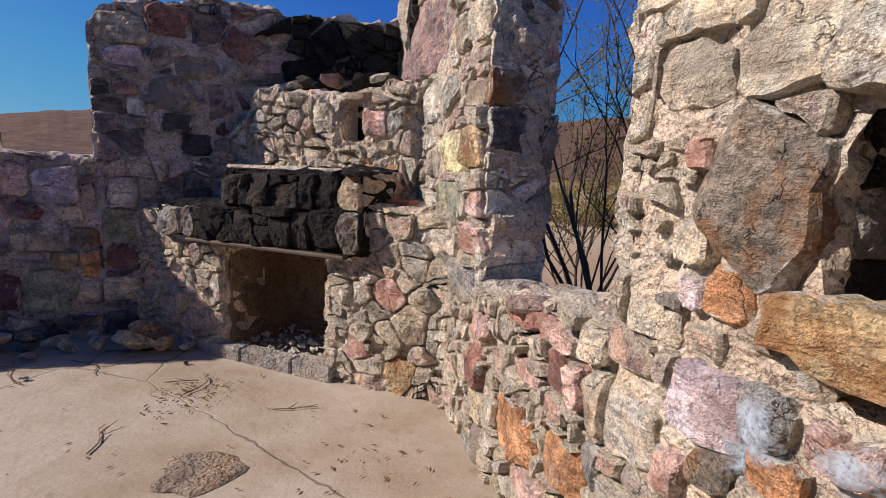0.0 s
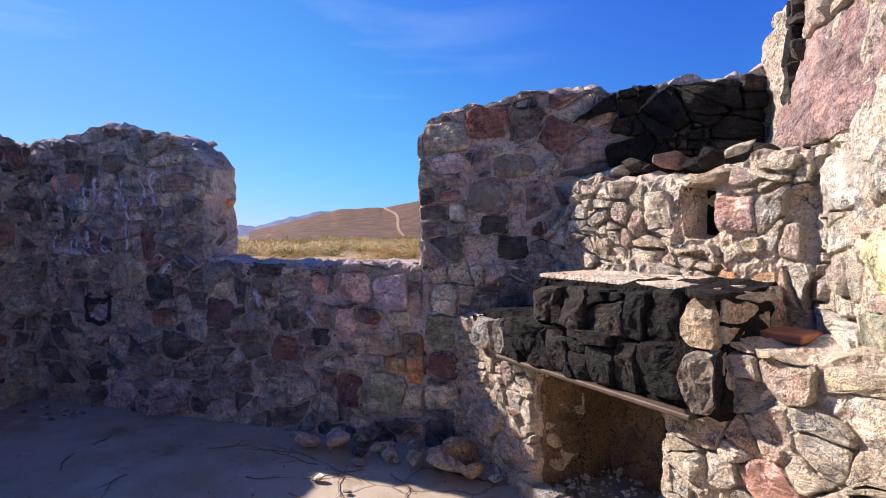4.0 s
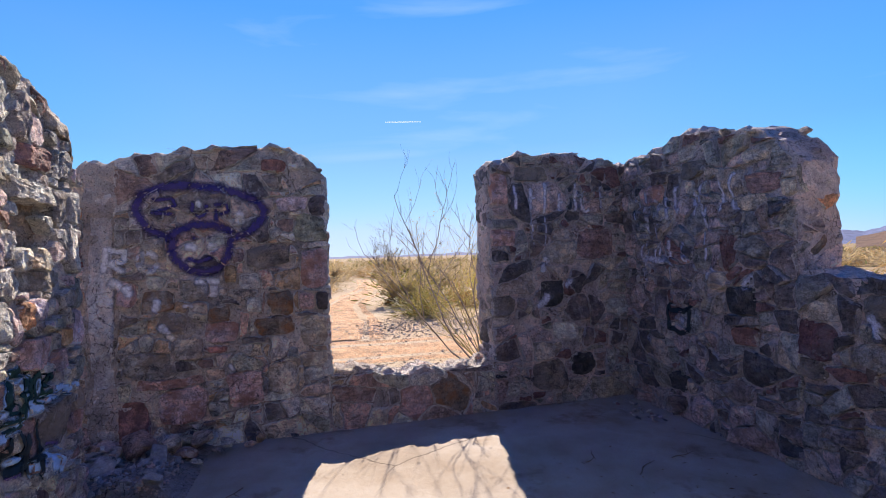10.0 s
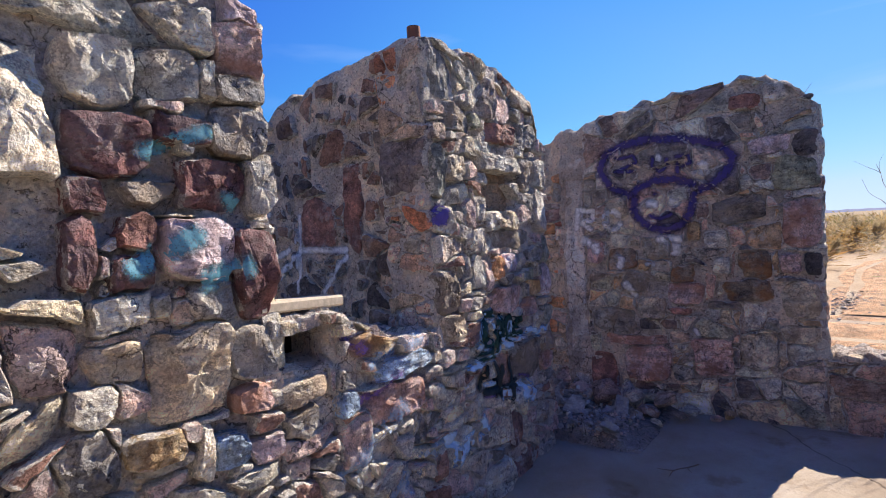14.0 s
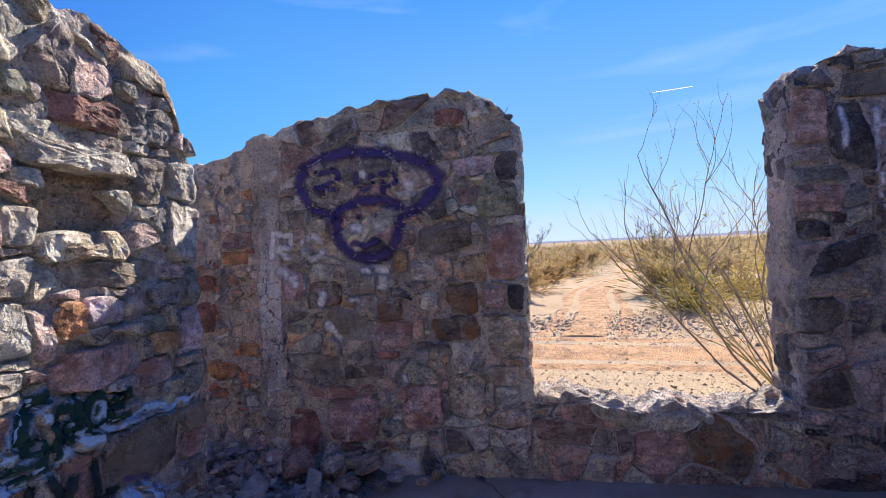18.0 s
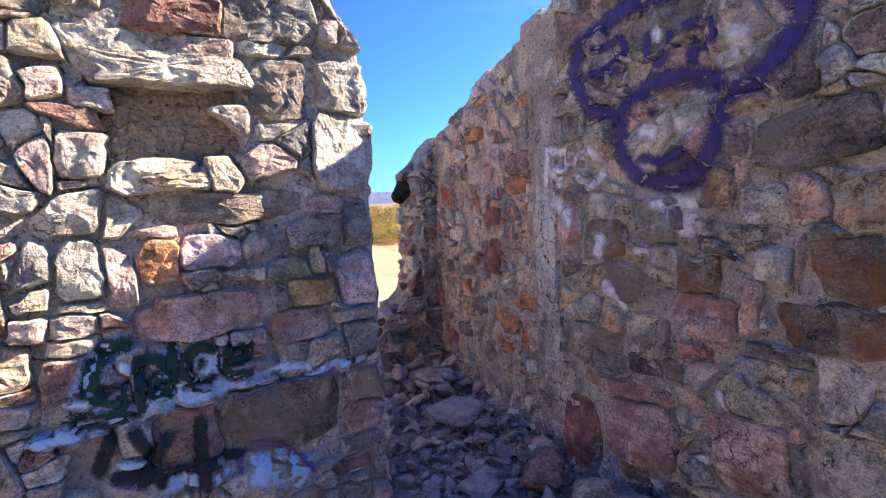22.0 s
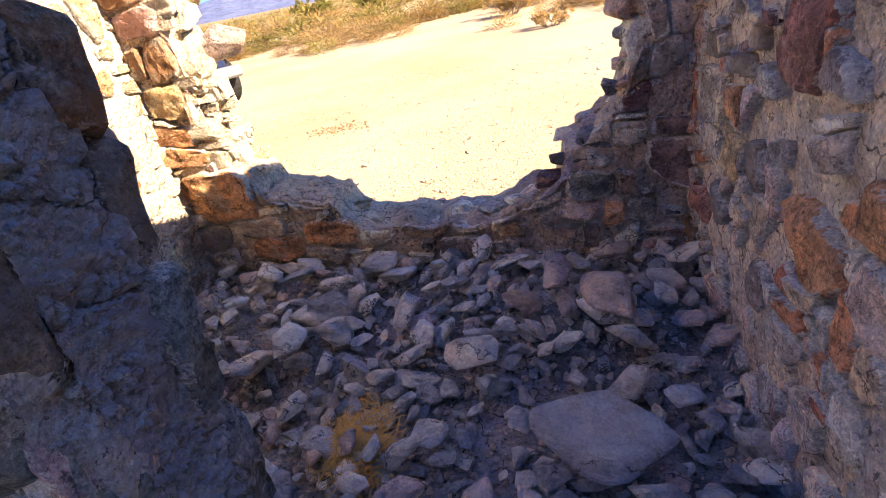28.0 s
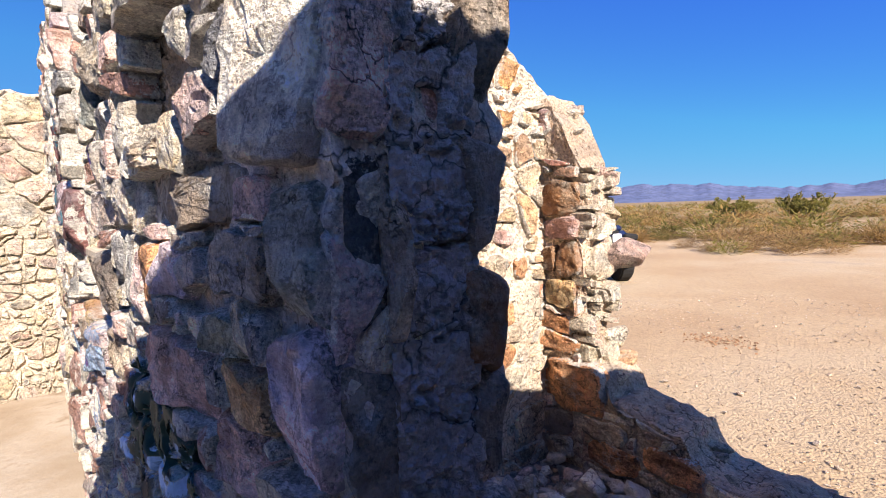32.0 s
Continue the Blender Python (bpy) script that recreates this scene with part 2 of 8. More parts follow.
def mortar_material(name, colour, fleck=1.0):
    m, nt, b = material(name, 0.95)
    pos = place(nt)
    a = noise_tex(nt, pos, 2.2, 6.0, 0.65)
    t = ramp(nt, [(0.3, tuple(c * 0.62 for c in colour)), (0.5, colour), (0.72, tuple(min(1, c * 1.4) for c in colour))])
    nt.links.new(a.outputs[0], t.inputs[0])
    g = noise_tex(nt, pos, 90.0, 4.0, 0.75)
    s = ramp(nt, [(0.3, (0.6, 0.58, 0.56)), (0.55, (1, 1, 1)), (0.75, (1.3, 1.28, 1.25))])
    nt.links.new(g.outputs[0], s.inputs[0])
    pits = noise_tex(nt, pos, 40.0, 4.0, 0.8)
    pr = ramp(nt, [(0.37, (0.18, 0.17, 0.16)), (0.42, (1, 1, 1)), (0.6, (1, 1, 1)), (0.66, (1.4, 1.38, 1.35))])
    nt.links.new(pits.outputs[0], pr.inputs[0])
    blotch = noise_tex(nt, pos, 5.5, 5.0, 0.62)
    bl = ramp(nt, [(0.36, (0.62, 0.58, 0.58)), (0.47, (1.0, 1.0, 1.0)), (0.54, (1.12, 0.98, 0.88)), (0.62, (0.86, 0.80, 0.78)), (0.70, (1.2, 1.17, 1.12))])
    nt.links.new(blotch.outputs[0], bl.inputs[0])
    wob = nt.nodes.new("ShaderNodeVectorMath")
    wob.operation = "MULTIPLY_ADD"
    nt.links.new(noise_tex(nt, pos, 7.0, 4.0, 0.6).outputs[1], wob.inputs[0])
    wob.inputs[1].default_value = (0.16, 0.16, 0.16)
    nt.links.new(pos, wob.inputs[2])
    ck = nt.nodes.new("ShaderNodeTexVoronoi")
    ck.feature = "DISTANCE_TO_EDGE"
    ck.inputs["Scale"].default_value = 9.0
    nt.links.new(wob.outputs[0], ck.inputs["Vector"])
    cr = ramp(nt, [(0.0, (0.16, 0.15, 0.14)), (0.035, (1, 1, 1))])
    nt.links.new(ck.outputs["Distance"], cr.inputs[0])
    cmask = ramp(nt, [(0.46, (0, 0, 0)), (0.60, (1, 1, 1))])
    nt.links.new(noise_tex(nt, pos, 3.0, 4.0, 0.6).outputs[0], cmask.inputs[0])
    tinted = mix(nt, mix(nt, t.outputs[0], bl.outputs[0], 0.8 * fleck, "MULTIPLY"), cr.outputs[0], cmask.outputs[0], "MULTIPLY")
    nt.links.new(mix(nt, mix(nt, mix(nt, tinted, s.outputs[0], 0.8 * fleck, "MULTIPLY"), pr.outputs[0], 0.8 * fleck, "MULTIPLY"), (1.34, 1.36, 1.36), 1.0, "MULTIPLY"), b.inputs["Base Color"])
    v = nt.nodes.new("ShaderNodeTexVoronoi")
    v.inputs["Scale"].default_value = 55.0
    nt.links.new(pos, v.inputs["Vector"])
    f = noise_tex(nt, pos, 18.0, 6.0, 0.7)
    h = math_node(nt, "ADD", f.outputs[0], math_node(nt, "MULTIPLY", v.outputs["Distance"], 0.35))
    h = math_node(nt, "ADD", h, math_node(nt, "MULTIPLY", pits.outputs[0], 0.5))
    bump(nt, b, h, 1.0, 0.05)
    return m


def plain_material(name, colour, rough=0.6, metal=0.0, vary=0.25, scale=8.0):
    m, nt, b = material(name, rough)
    b.inputs["Metallic"].default_value = metal
    n = noise_tex(nt, place(nt), scale, 5.0, 0.65)
    t = ramp(nt, [(0.3, tuple(c * (1 - vary) for c in colour)), (0.7, tuple(min(1, c * (1 + vary)) for c in colour))])
    nt.links.new(n.outputs[0], t.inputs[0])
    nt.links.new(t.outputs[0], b.inputs["Base Color"])
    bump(nt, b, n.outputs[0], 0.25, 0.004)
    return m


# north and west palettes lifted and warmed to offset the dim blue shade there
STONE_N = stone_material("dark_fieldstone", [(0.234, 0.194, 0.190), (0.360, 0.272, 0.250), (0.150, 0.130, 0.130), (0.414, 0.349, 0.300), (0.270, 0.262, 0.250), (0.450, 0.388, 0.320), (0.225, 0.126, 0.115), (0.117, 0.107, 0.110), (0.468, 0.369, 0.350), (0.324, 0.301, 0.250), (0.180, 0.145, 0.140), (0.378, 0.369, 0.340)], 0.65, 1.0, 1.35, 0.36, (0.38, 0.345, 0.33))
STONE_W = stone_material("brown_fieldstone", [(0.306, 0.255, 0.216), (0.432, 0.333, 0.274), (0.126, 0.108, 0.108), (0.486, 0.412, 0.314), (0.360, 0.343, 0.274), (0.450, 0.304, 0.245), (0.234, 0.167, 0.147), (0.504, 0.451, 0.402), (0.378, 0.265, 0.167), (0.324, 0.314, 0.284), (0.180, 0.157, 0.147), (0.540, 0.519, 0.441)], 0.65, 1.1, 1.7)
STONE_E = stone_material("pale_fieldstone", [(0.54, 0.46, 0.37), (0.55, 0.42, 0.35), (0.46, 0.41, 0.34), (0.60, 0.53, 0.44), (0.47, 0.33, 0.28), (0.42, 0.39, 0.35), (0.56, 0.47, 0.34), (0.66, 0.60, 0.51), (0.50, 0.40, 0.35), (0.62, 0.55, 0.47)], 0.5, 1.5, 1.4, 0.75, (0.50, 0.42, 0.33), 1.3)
# high gain lifts the colour to offset dim shade on the south wall
STONE_S = stone_material("grey_fieldstone", [(0.412, 0.373, 0.331), (0.524, 0.489, 0.420), (0.324, 0.270, 0.242), (0.474, 0.360, 0.331), (0.374, 0.360, 0.319), (0.574, 0.541, 0.471), (0.275, 0.167, 0.140), (0.499, 0.438, 0.331), (0.449, 0.335, 0.319), (0.200, 0.193, 0.191)], 0.45, 1.3, 1.75)
STONE_R = stone_material("red_fieldstone", [(0.486, 0.324, 0.243), (0.567, 0.270, 0.149), (0.405, 0.311, 0.243), (0.270, 0.176, 0.162), (0.594, 0.432, 0.338), (0.486, 0.203, 0.121), (0.378, 0.338, 0.284), (0.540, 0.405, 0.270), (0.189, 0.162, 0.162), (0.621, 0.486, 0.419)])
STONE_P = stone_material("pink_fieldstone", [(0.56, 0.42, 0.36), (0.50, 0.38, 0.36), (0.60, 0.50, 0.42), (0.54, 0.25, 0.14), (0.46, 0.40, 0.35), (0.40, 0.16, 0.11), (0.62, 0.55, 0.49), (0.40, 0.26, 0.21), (0.56, 0.43, 0.31), (0.25, 0.21, 0.20), (0.64, 0.52, 0.48)], 0.45, 1.0, 1.5)
STONE_O = stone_material("sunbaked_fieldstone", [(0.46, 0.34, 0.22), (0.50, 0.32, 0.20), (0.40, 0.31, 0.22), (0.52, 0.40, 0.28), (0.48, 0.26, 0.12), (0.44, 0.36, 0.28), (0.36, 0.24, 0.16)])
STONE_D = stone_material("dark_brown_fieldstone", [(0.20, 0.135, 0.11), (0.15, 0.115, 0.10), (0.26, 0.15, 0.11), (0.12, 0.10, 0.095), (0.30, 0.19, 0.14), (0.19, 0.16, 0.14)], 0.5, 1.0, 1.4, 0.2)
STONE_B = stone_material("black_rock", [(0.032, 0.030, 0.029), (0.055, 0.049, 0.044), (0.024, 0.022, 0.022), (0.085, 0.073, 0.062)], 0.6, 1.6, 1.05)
STONE_RUB = stone_material("rubble_rock", [(0.45, 0.43, 0.39), (0.38, 0.37, 0.35), (0.51, 0.48, 0.42), (0.42, 0.39, 0.34), (0.34, 0.335, 0.325), (0.47, 0.42, 0.36), (0.57, 0.53, 0.48), (0.42, 0.33, 0.27), (0.46, 0.36, 0.32)], 0.22, 1.0, 1.5, fleck=0.3)


def one_stone(name, c, stain=None, scale=4.5):
    m = stone_material(name, [c, tuple(x * 0.94 for x in c)], 0.60, 1.0, 1.45, 0.28, (0.44, 0.405, 0.365), 0.85)
    if stain:
        nt = m.node_tree
        sock = nt.nodes["Principled BSDF"].inputs["Base Color"]
        fac = ramp(nt, [(0.47, (0, 0, 0)), (0.60, (0.75, 0.75, 0.75))])
        nt.links.new(noise_tex(nt, place(nt), scale, 5.0, 0.65).outputs[0], fac.inputs[0])
        nt.links.new(mix(nt, sock.links[0].from_socket, stain, fac.outputs[0]), sock)
    return m


K_BLACK = one_stone("key_black_stone", (0.075, 0.07, 0.07))
K_SLATE = one_stone("key_slate_stone", (0.25, 0.26, 0.235))
K_DARK = one_stone("key_dark_brown_stone", (0.22, 0.185, 0.155), (0.32, 0.28, 0.24), 6.0)
K_PLUM = one_stone("key_dark_plum_stone", (0.17, 0.085, 0.085), (0.26, 0.20, 0.20), 5.0)
K_BLOCK = one_stone("key_pale_block", (0.56, 0.49, 0.39), (0.48, 0.40, 0.31), 3.0)
K_TAN = one_stone("key_tan_stone", (0.50, 0.43, 0.34), (0.42, 0.31, 0.22), 5.0)
K_GREEN = one_stone("key_green_stone", (0.29, 0.29, 0.22))
K_RED = one_stone("key_red_stone", (0.33, 0.17, 0.14), (0.24, 0.13, 0.11), 7.0)
K_PURPLE = one_stone("key_plum_stone", (0.31, 0.21, 0.20))
K_LILAC = one_stone("key_lilac_stone", (0.62, 0.52, 0.56), (0.50, 0.36, 0.36), 6.0)
K_PINK = one_stone("key_pink_stone", (0.56, 0.40, 0.37), (0.50, 0.24, 0.16), 6.0)
K_ORANGE = one_stone("key_orange_stone", (0.50, 0.26, 0.14))
K_OCHRE = one_stone("key_ochre_stone", (0.46, 0.34, 0.20), (0.42, 0.20, 0.08), 6.0)
K_WHITE = one_stone("key_white_stone", (0.55, 0.52, 0.46), (0.46, 0.40, 0.33), 5.0)
K_CREAM = one_stone("key_cream_stone", (0.68, 0.60, 0.36))
K_GREY = one_stone("key_grey_stone", (0.27, 0.26, 0.25), (0.36, 0.28, 0.20), 5.0)
K_RUST = one_stone("key_rusty_slab", (0.22, 0.18, 0.145), (0.42, 0.19, 0.07))
K_BLUE = one_stone("key_blue_painted_stone", (0.34, 0.46, 0.62))

# north and west mortar colours lifted likewise against the shade
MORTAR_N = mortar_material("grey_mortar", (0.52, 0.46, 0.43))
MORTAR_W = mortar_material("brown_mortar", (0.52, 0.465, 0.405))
MORTAR_E = mortar_material("pale_mortar", (0.62, 0.54, 0.44))
MORTAR_B = mortar_material("tan_mortar", (0.52, 0.425, 0.33))
MORTAR_S = mortar_material("lime_mortar", (0.52, 0.48, 0.43))
MORTAR_P = mortar_material("cast_concrete", (0.68, 0.66, 0.63))
MORTAR_C = mortar_material("core_concrete", (0.37, 0.365, 0.37), 0.35)
# soot on the fireplace; also painted shade at the back of wall niches
SOOT_AND_SHADE = mortar_material("soot_and_recess_shade", (0.012, 0.011, 0.011))

# ---- building helpers ----
def mesh_of(name, verts, faces, mat, smooth=False):
    me = bpy.data.meshes.new(name)
    me.from_pydata(verts, [], faces)
    if isinstance(mat, (list, tuple)):
        for q in mat:
            me.materials.append(q)
    elif mat:
        me.materials.append(mat)
    if smooth:
        me.polygons.foreach_set("use_smooth", [True] * len(me.polygons))
    me.update()
    return me


def part(name, bm, mat, parent=None, label="", smooth=False):
    me = bpy.data.meshes.new(name)
    bm.to_mesh(me)
    bm.free()
    me.materials.append(mat)
    if smooth:
        me.polygons.foreach_set("use_smooth", [True] * len(me.polygons))
    ob = new(name, me)
    if parent:
        ob.parent = parent
    return tagged(ob, label=label)


def piece(name, me, parent=None, label=""):
    ob = new(name, me)
    if parent:
        ob.parent = parent
    return tagged(ob, label=label)


def profile(points, rough=0.035, seed=0):
    """A ragged top line through (u, height) points."""
    us = [p[0] for p in points]
    vs = [p[1] for p in points]

    def top(u):
        base = float(np.interp(u, us, vs))
        return base + rough * (1.2 * noise.noise(Vector((u * 6.0, seed * 3.7, 0.3))) + 0.9 * noise.noise(Vector((u * 14.0, seed * 1.9, 7.3))))
    return top


class Face:
    """A wall's face: origin, direction along it, direction out of it."""
    def __init__(self, origin, along, out):
        self.o, self.d, self.n = Vector(origin), Vector(along).normalized(), Vector(out).normalized()

    def at(self, u, v, h=0.0):
        return self.o + self.d * u + Vector((0, 0, v)) + self.n * h


def wall_body(name, p0, p1, thick, top, mat, base=-0.2, parent=None, end_rough=0.05, step=0.034, lump=0.022, dent=None):
    """A solid ragged wall from p0 to p1 (its face line); the thickness goes to the left of that way."""
    a, b = Vector((*p0, 0)), Vector((*p1, 0))
    d = (b - a)
    length = d.length
    d.normalize()
    left = Vector((-d.y, d.x, 0)) * (1 if thick > 0 else -1)
    flipped = thick < 0
    thick = abs(thick)
    nu = max(6, int(length / step))
    rows = max(6, int((top(length / 2) - base) / (step * 1.06)))
    K = 7
    verts, faces = [], []
    n = rows + 1

    def rel(x, y, z):
        v = Vector((x, y, z))
        return noise.noise(v * 4.0) + 0.6 * noise.noise(v * 11.0) + 0.42 * noise.noise(v * 27.0)
    for side in (0, 1):
        for i in range(nu + 1):
            u = length * i / nu
            t = top(u)
            for j in range(rows + 1):
                v = base + (t - base) * j / rows
                e = 0.0
                if i in (0, nu):
                    e = end_rough * (noise.noise(Vector((a.x + side * 3.1, v * 6.0, i + a.y))) + 0.6 * noise.noise(Vector((a.x + side * 5.3, v * 15.0, i + a.y))))
                h = lump * rel(u + a.x * 3, v + side * 7, a.y) - 0.010
                if dent and side == 0:
                    h -= dent(u, v)
                q = a + d * (u + e) + left * (thick * side + (h if side else -h)) + Vector((0, 0, v))
                if j == rows:
                    q.z += 0.03 * noise.noise(Vector((u * 11, side * 4.0, a.x)))
                verts.append(q)
    off = (nu + 1) * n
    tops = []
    for i in range(nu + 1):
        u = length * i / nu
        row = [i * n + rows]
        for k in range(1, K):
            w = thick * k / K
            row.append(len(verts))
            verts.append(a + d * u + left * w + Vector((0, 0, top(u) + 0.012 + 0.035 * noise.noise(Vector((u * 7 + a.x, w * 7, a.y))) + 0.014 * noise.noise(Vector((u * 21 + a.x, w * 21, a.y))))))
        row.append(off + i * n + rows)
        tops.append(row)
    for i in range(nu):
        for j in range(rows):
            k = i * n + j
            faces.append((k, k + n, k + n + 1, k + 1))
            k += off
            faces.append((k + 1, k + n + 1, k + n, k))
        for k in range(K):
            faces.append((tops[i][k], tops[i + 1][k], tops[i + 1][k + 1], tops[i][k + 1]))
    for i, sgn in ((0, -1), (nu, 1)):
        u = length * i / nu
        grid = []
        for j in range(rows):
            v = base + (top(u) - base) * j / rows
            row = [i * n + j]
            for k in range(1, K):
                w = thick * k / K
                row.append(len(verts))
                h = (lump * 1.3) * rel(w * 1.0 + a.y * 3 + i, v, a.x + b.y) + 0.012
                verts.append(a + d * (u + sgn * h) + left * w + Vector((0, 0, v)))
            row.append(off + i * n + j)
            grid.append(row)
        grid.append(tops[i])
        for j in range(rows):
            for k in range(K):
                f = (grid[j][k], grid[j + 1][k], grid[j + 1][k + 1], grid[j][k + 1])
                faces.append(f if sgn < 0 else f[::-1])
    if flipped:
        faces = [f[::-1] for f in faces]
    return piece(name, mesh_of(name, verts, faces, mat), parent)


def clip(poly, nx, ny, c):
    """The part of a polygon where nx*x + ny*y <= c."""
    out = []
    for i, p in enumerate(poly):
        q = poly[(i + 1) % len(poly)]
        dp, dq = nx * p[0] + ny * p[1] - c, nx * q[0] + ny * q[1] - c
        if dp <= 0:
            out.append(p)
        if dp * dq < 0:
            t = dp / (dp - dq)
            out.append((p[0] + t * (q[0] - p[0]), p[1] + t * (q[1] - p[1])))
    return out


def cells(rng, u0, u1, v0, top, size, keys=(), spread=0.45, flat=1.35):
    """Uneven cells that fill a wall face; keys are cells of their own (u, v, radius, material)."""
    seeds = [(k[0], k[1], k[2] * 0.74, k[3]) for k in keys]
    goal = size * size * 0.85
    size = size * 1.5
    tmax = max(top(u0 + (u1 - u0) * i / 40) for i in range(41))
    tries = int((u1 - u0) * (tmax - v0) / (size * size) * 9)
    grid = {}

    def near(u, v, r):
        for du in (-1, 0, 1):
            for dv in (-1, 0, 1):
                for s in grid.get((int(u / 0.5) + du, int(v / 0.5) + dv), ()):
                    if ((s[0] - u) / flat) ** 2 + (s[1] - v) ** 2 < (0.82 * (s[2] + r)) ** 2:
                        return True
        return False
    for s in seeds:
        grid.setdefault((int(s[0] / 0.5), int(s[1] / 0.5)), []).append(s)
    for _ in range(tries):
        u, v = rng.uniform(u0 + 0.02, u1 - 0.02), rng.uniform(v0 + 0.01, tmax)
        if v > top(u) - 0.03:
            continue
        r = size * 0.5 * math.exp(rng.gauss(0, spread)) * (1.0 if _ < tries * 0.5 else 0.62)
        r = min(max(r, size * 0.2), size * 1.15)
        if not near(u, v, r):
            s = (u, v, r, None)
            seeds.append(s)
            grid.setdefault((int(u / 0.5), int(v / 0.5)), []).append(s)
    arr = np.array([(s[0], s[1], s[2]) for s in seeds])
    res = []
    for i, (u, v, r, m) in enumerate(seeds):
        R = r * 2.6 + 0.05
        poly = [(max(u0, u - R * flat), max(v0, v - R)), (min(u1, u + R * flat), max(v0, v - R)), (min(u1, u + R * flat), v + R), (max(u0, u - R * flat), v + R)]
        dx, dy = (arr[:, 0] - u) / flat, arr[:, 1] - v
        dist = dx * dx + dy * dy
        for j in np.argsort(dist)[1:22]:
            x2, y2, r2 = dx[j], dy[j], arr[j, 2]
            if dist[j] > 9.0 * R * R:
                break
            # power cell in squeezed coordinates
            nx, ny = x2 / flat, y2
            c = (dist[j] + r * r - r2 * r2) / 2
            poly = clip(poly, nx, ny, c + nx * u + ny * v)
            if len(poly) < 3:
                break
        if len(poly) >= 3:
            for q in ([poly] if m else broken(poly, rng, goal * math.exp(rng.gauss(0, 0.75)))):
                res.append(([(p[0], min(p[1], top(p[0]) - 0.004)) for p in q], m))
    return res


def broken(poly, rng, goal, depth=0):
    """Splits a cell across its longer way into angular pieces of about the wanted area."""
    if abs(area(poly)) < goal * 1.5 or depth > 4:
        return [poly]
    us, vs = [p[0] for p in poly], [p[1] for p in poly]
    w, h = max(us) - min(us), max(vs) - min(vs)
    cx, cy = sum(us) / len(us), sum(vs) / len(vs)
    ang = rng.gauss(0, 0.28) + (0.0 if w > h * 1.25 else math.pi / 2)
    t = rng.uniform(-0.24, 0.24) * (w if w > h * 1.25 else h)
    nx, ny = math.cos(ang), math.sin(ang)
    c = nx * cx + ny * cy + t
    out = []
    for q in (clip(poly, nx, ny, c), clip(poly, -nx, -ny, -c)):
        if len(q) >= 3:
            out += broken(q, rng, goal * math.exp(rng.gauss(0, 0.5)), depth + 1)
    return out


def inset(poly, gap):
    """The polygon moved in by gap on every side."""
    cx = sum(p[0] for p in poly) / len(poly)
    cy = sum(p[1] for p in poly) / len(poly)
    out = list(poly)
    for i, p in enumerate(poly):
        q = poly[(i + 1) % len(poly)]
        ex, ey = q[0] - p[0], q[1] - p[1]
        ln = math.hypot(ex, ey)
        if ln < 1e-5:
            continue
        nx, ny = ey / ln, -ex / ln
        if nx * (cx - p[0]) + ny * (cy - p[1]) > 0:
            nx, ny = -nx, -ny
        out = clip(out, nx, ny, nx * p[0] + ny * p[1] - gap)
        if len(out) < 3:
            return []
    return out


def warp(u, v, k):
    """A wandering shift that neighbouring stones share, so that joints stay even."""
    a = noise.noise(Vector((u * 6.5, v * 6.5, k))) + 0.5 * noise.noise(Vector((u * 17, v * 17, k + 9)))
    b = noise.noise(Vector((u * 6.5, v * 6.5, k + 31))) + 0.5 * noise.noise(Vector((u * 17, v * 17, k + 47)))
    c = noise.noise(Vector((u * 45, v * 45, k + 3)))
    return u + 0.021 * a + 0.006 * c, v + 0.021 * b - 0.005 * c


def rounded(poly, rng, cut=0.13, jit=0.004, k=0.0):
    out = []
    for i, p in enumerate(poly):
        q = poly[(i + 1) % len(poly)]
        ln = math.hypot(q[0] - p[0], q[1] - p[1])
        if ln < 0.014:
            out.append(warp(p[0], p[1], k))
            continue
        c = min(cut, 0.014 / ln)
        m = max(1, int(ln / 0.036))
        for t in [c + (1 - 2 * c) * e / m for e in range(m + 1)]:
            x, y = warp(p[0] + t * (q[0] - p[0]), p[1] + t * (q[1] - p[1]), k)
            out.append((x + rng.uniform(-jit, jit), y + rng.uniform(-jit, jit)))
    return out


def area(poly):
    return 0.5 * sum(p[0] * poly[(i + 1) % len(poly)][1] - poly[(i + 1) % len(poly)][0] * p[1] for i, p in enumerate(poly))


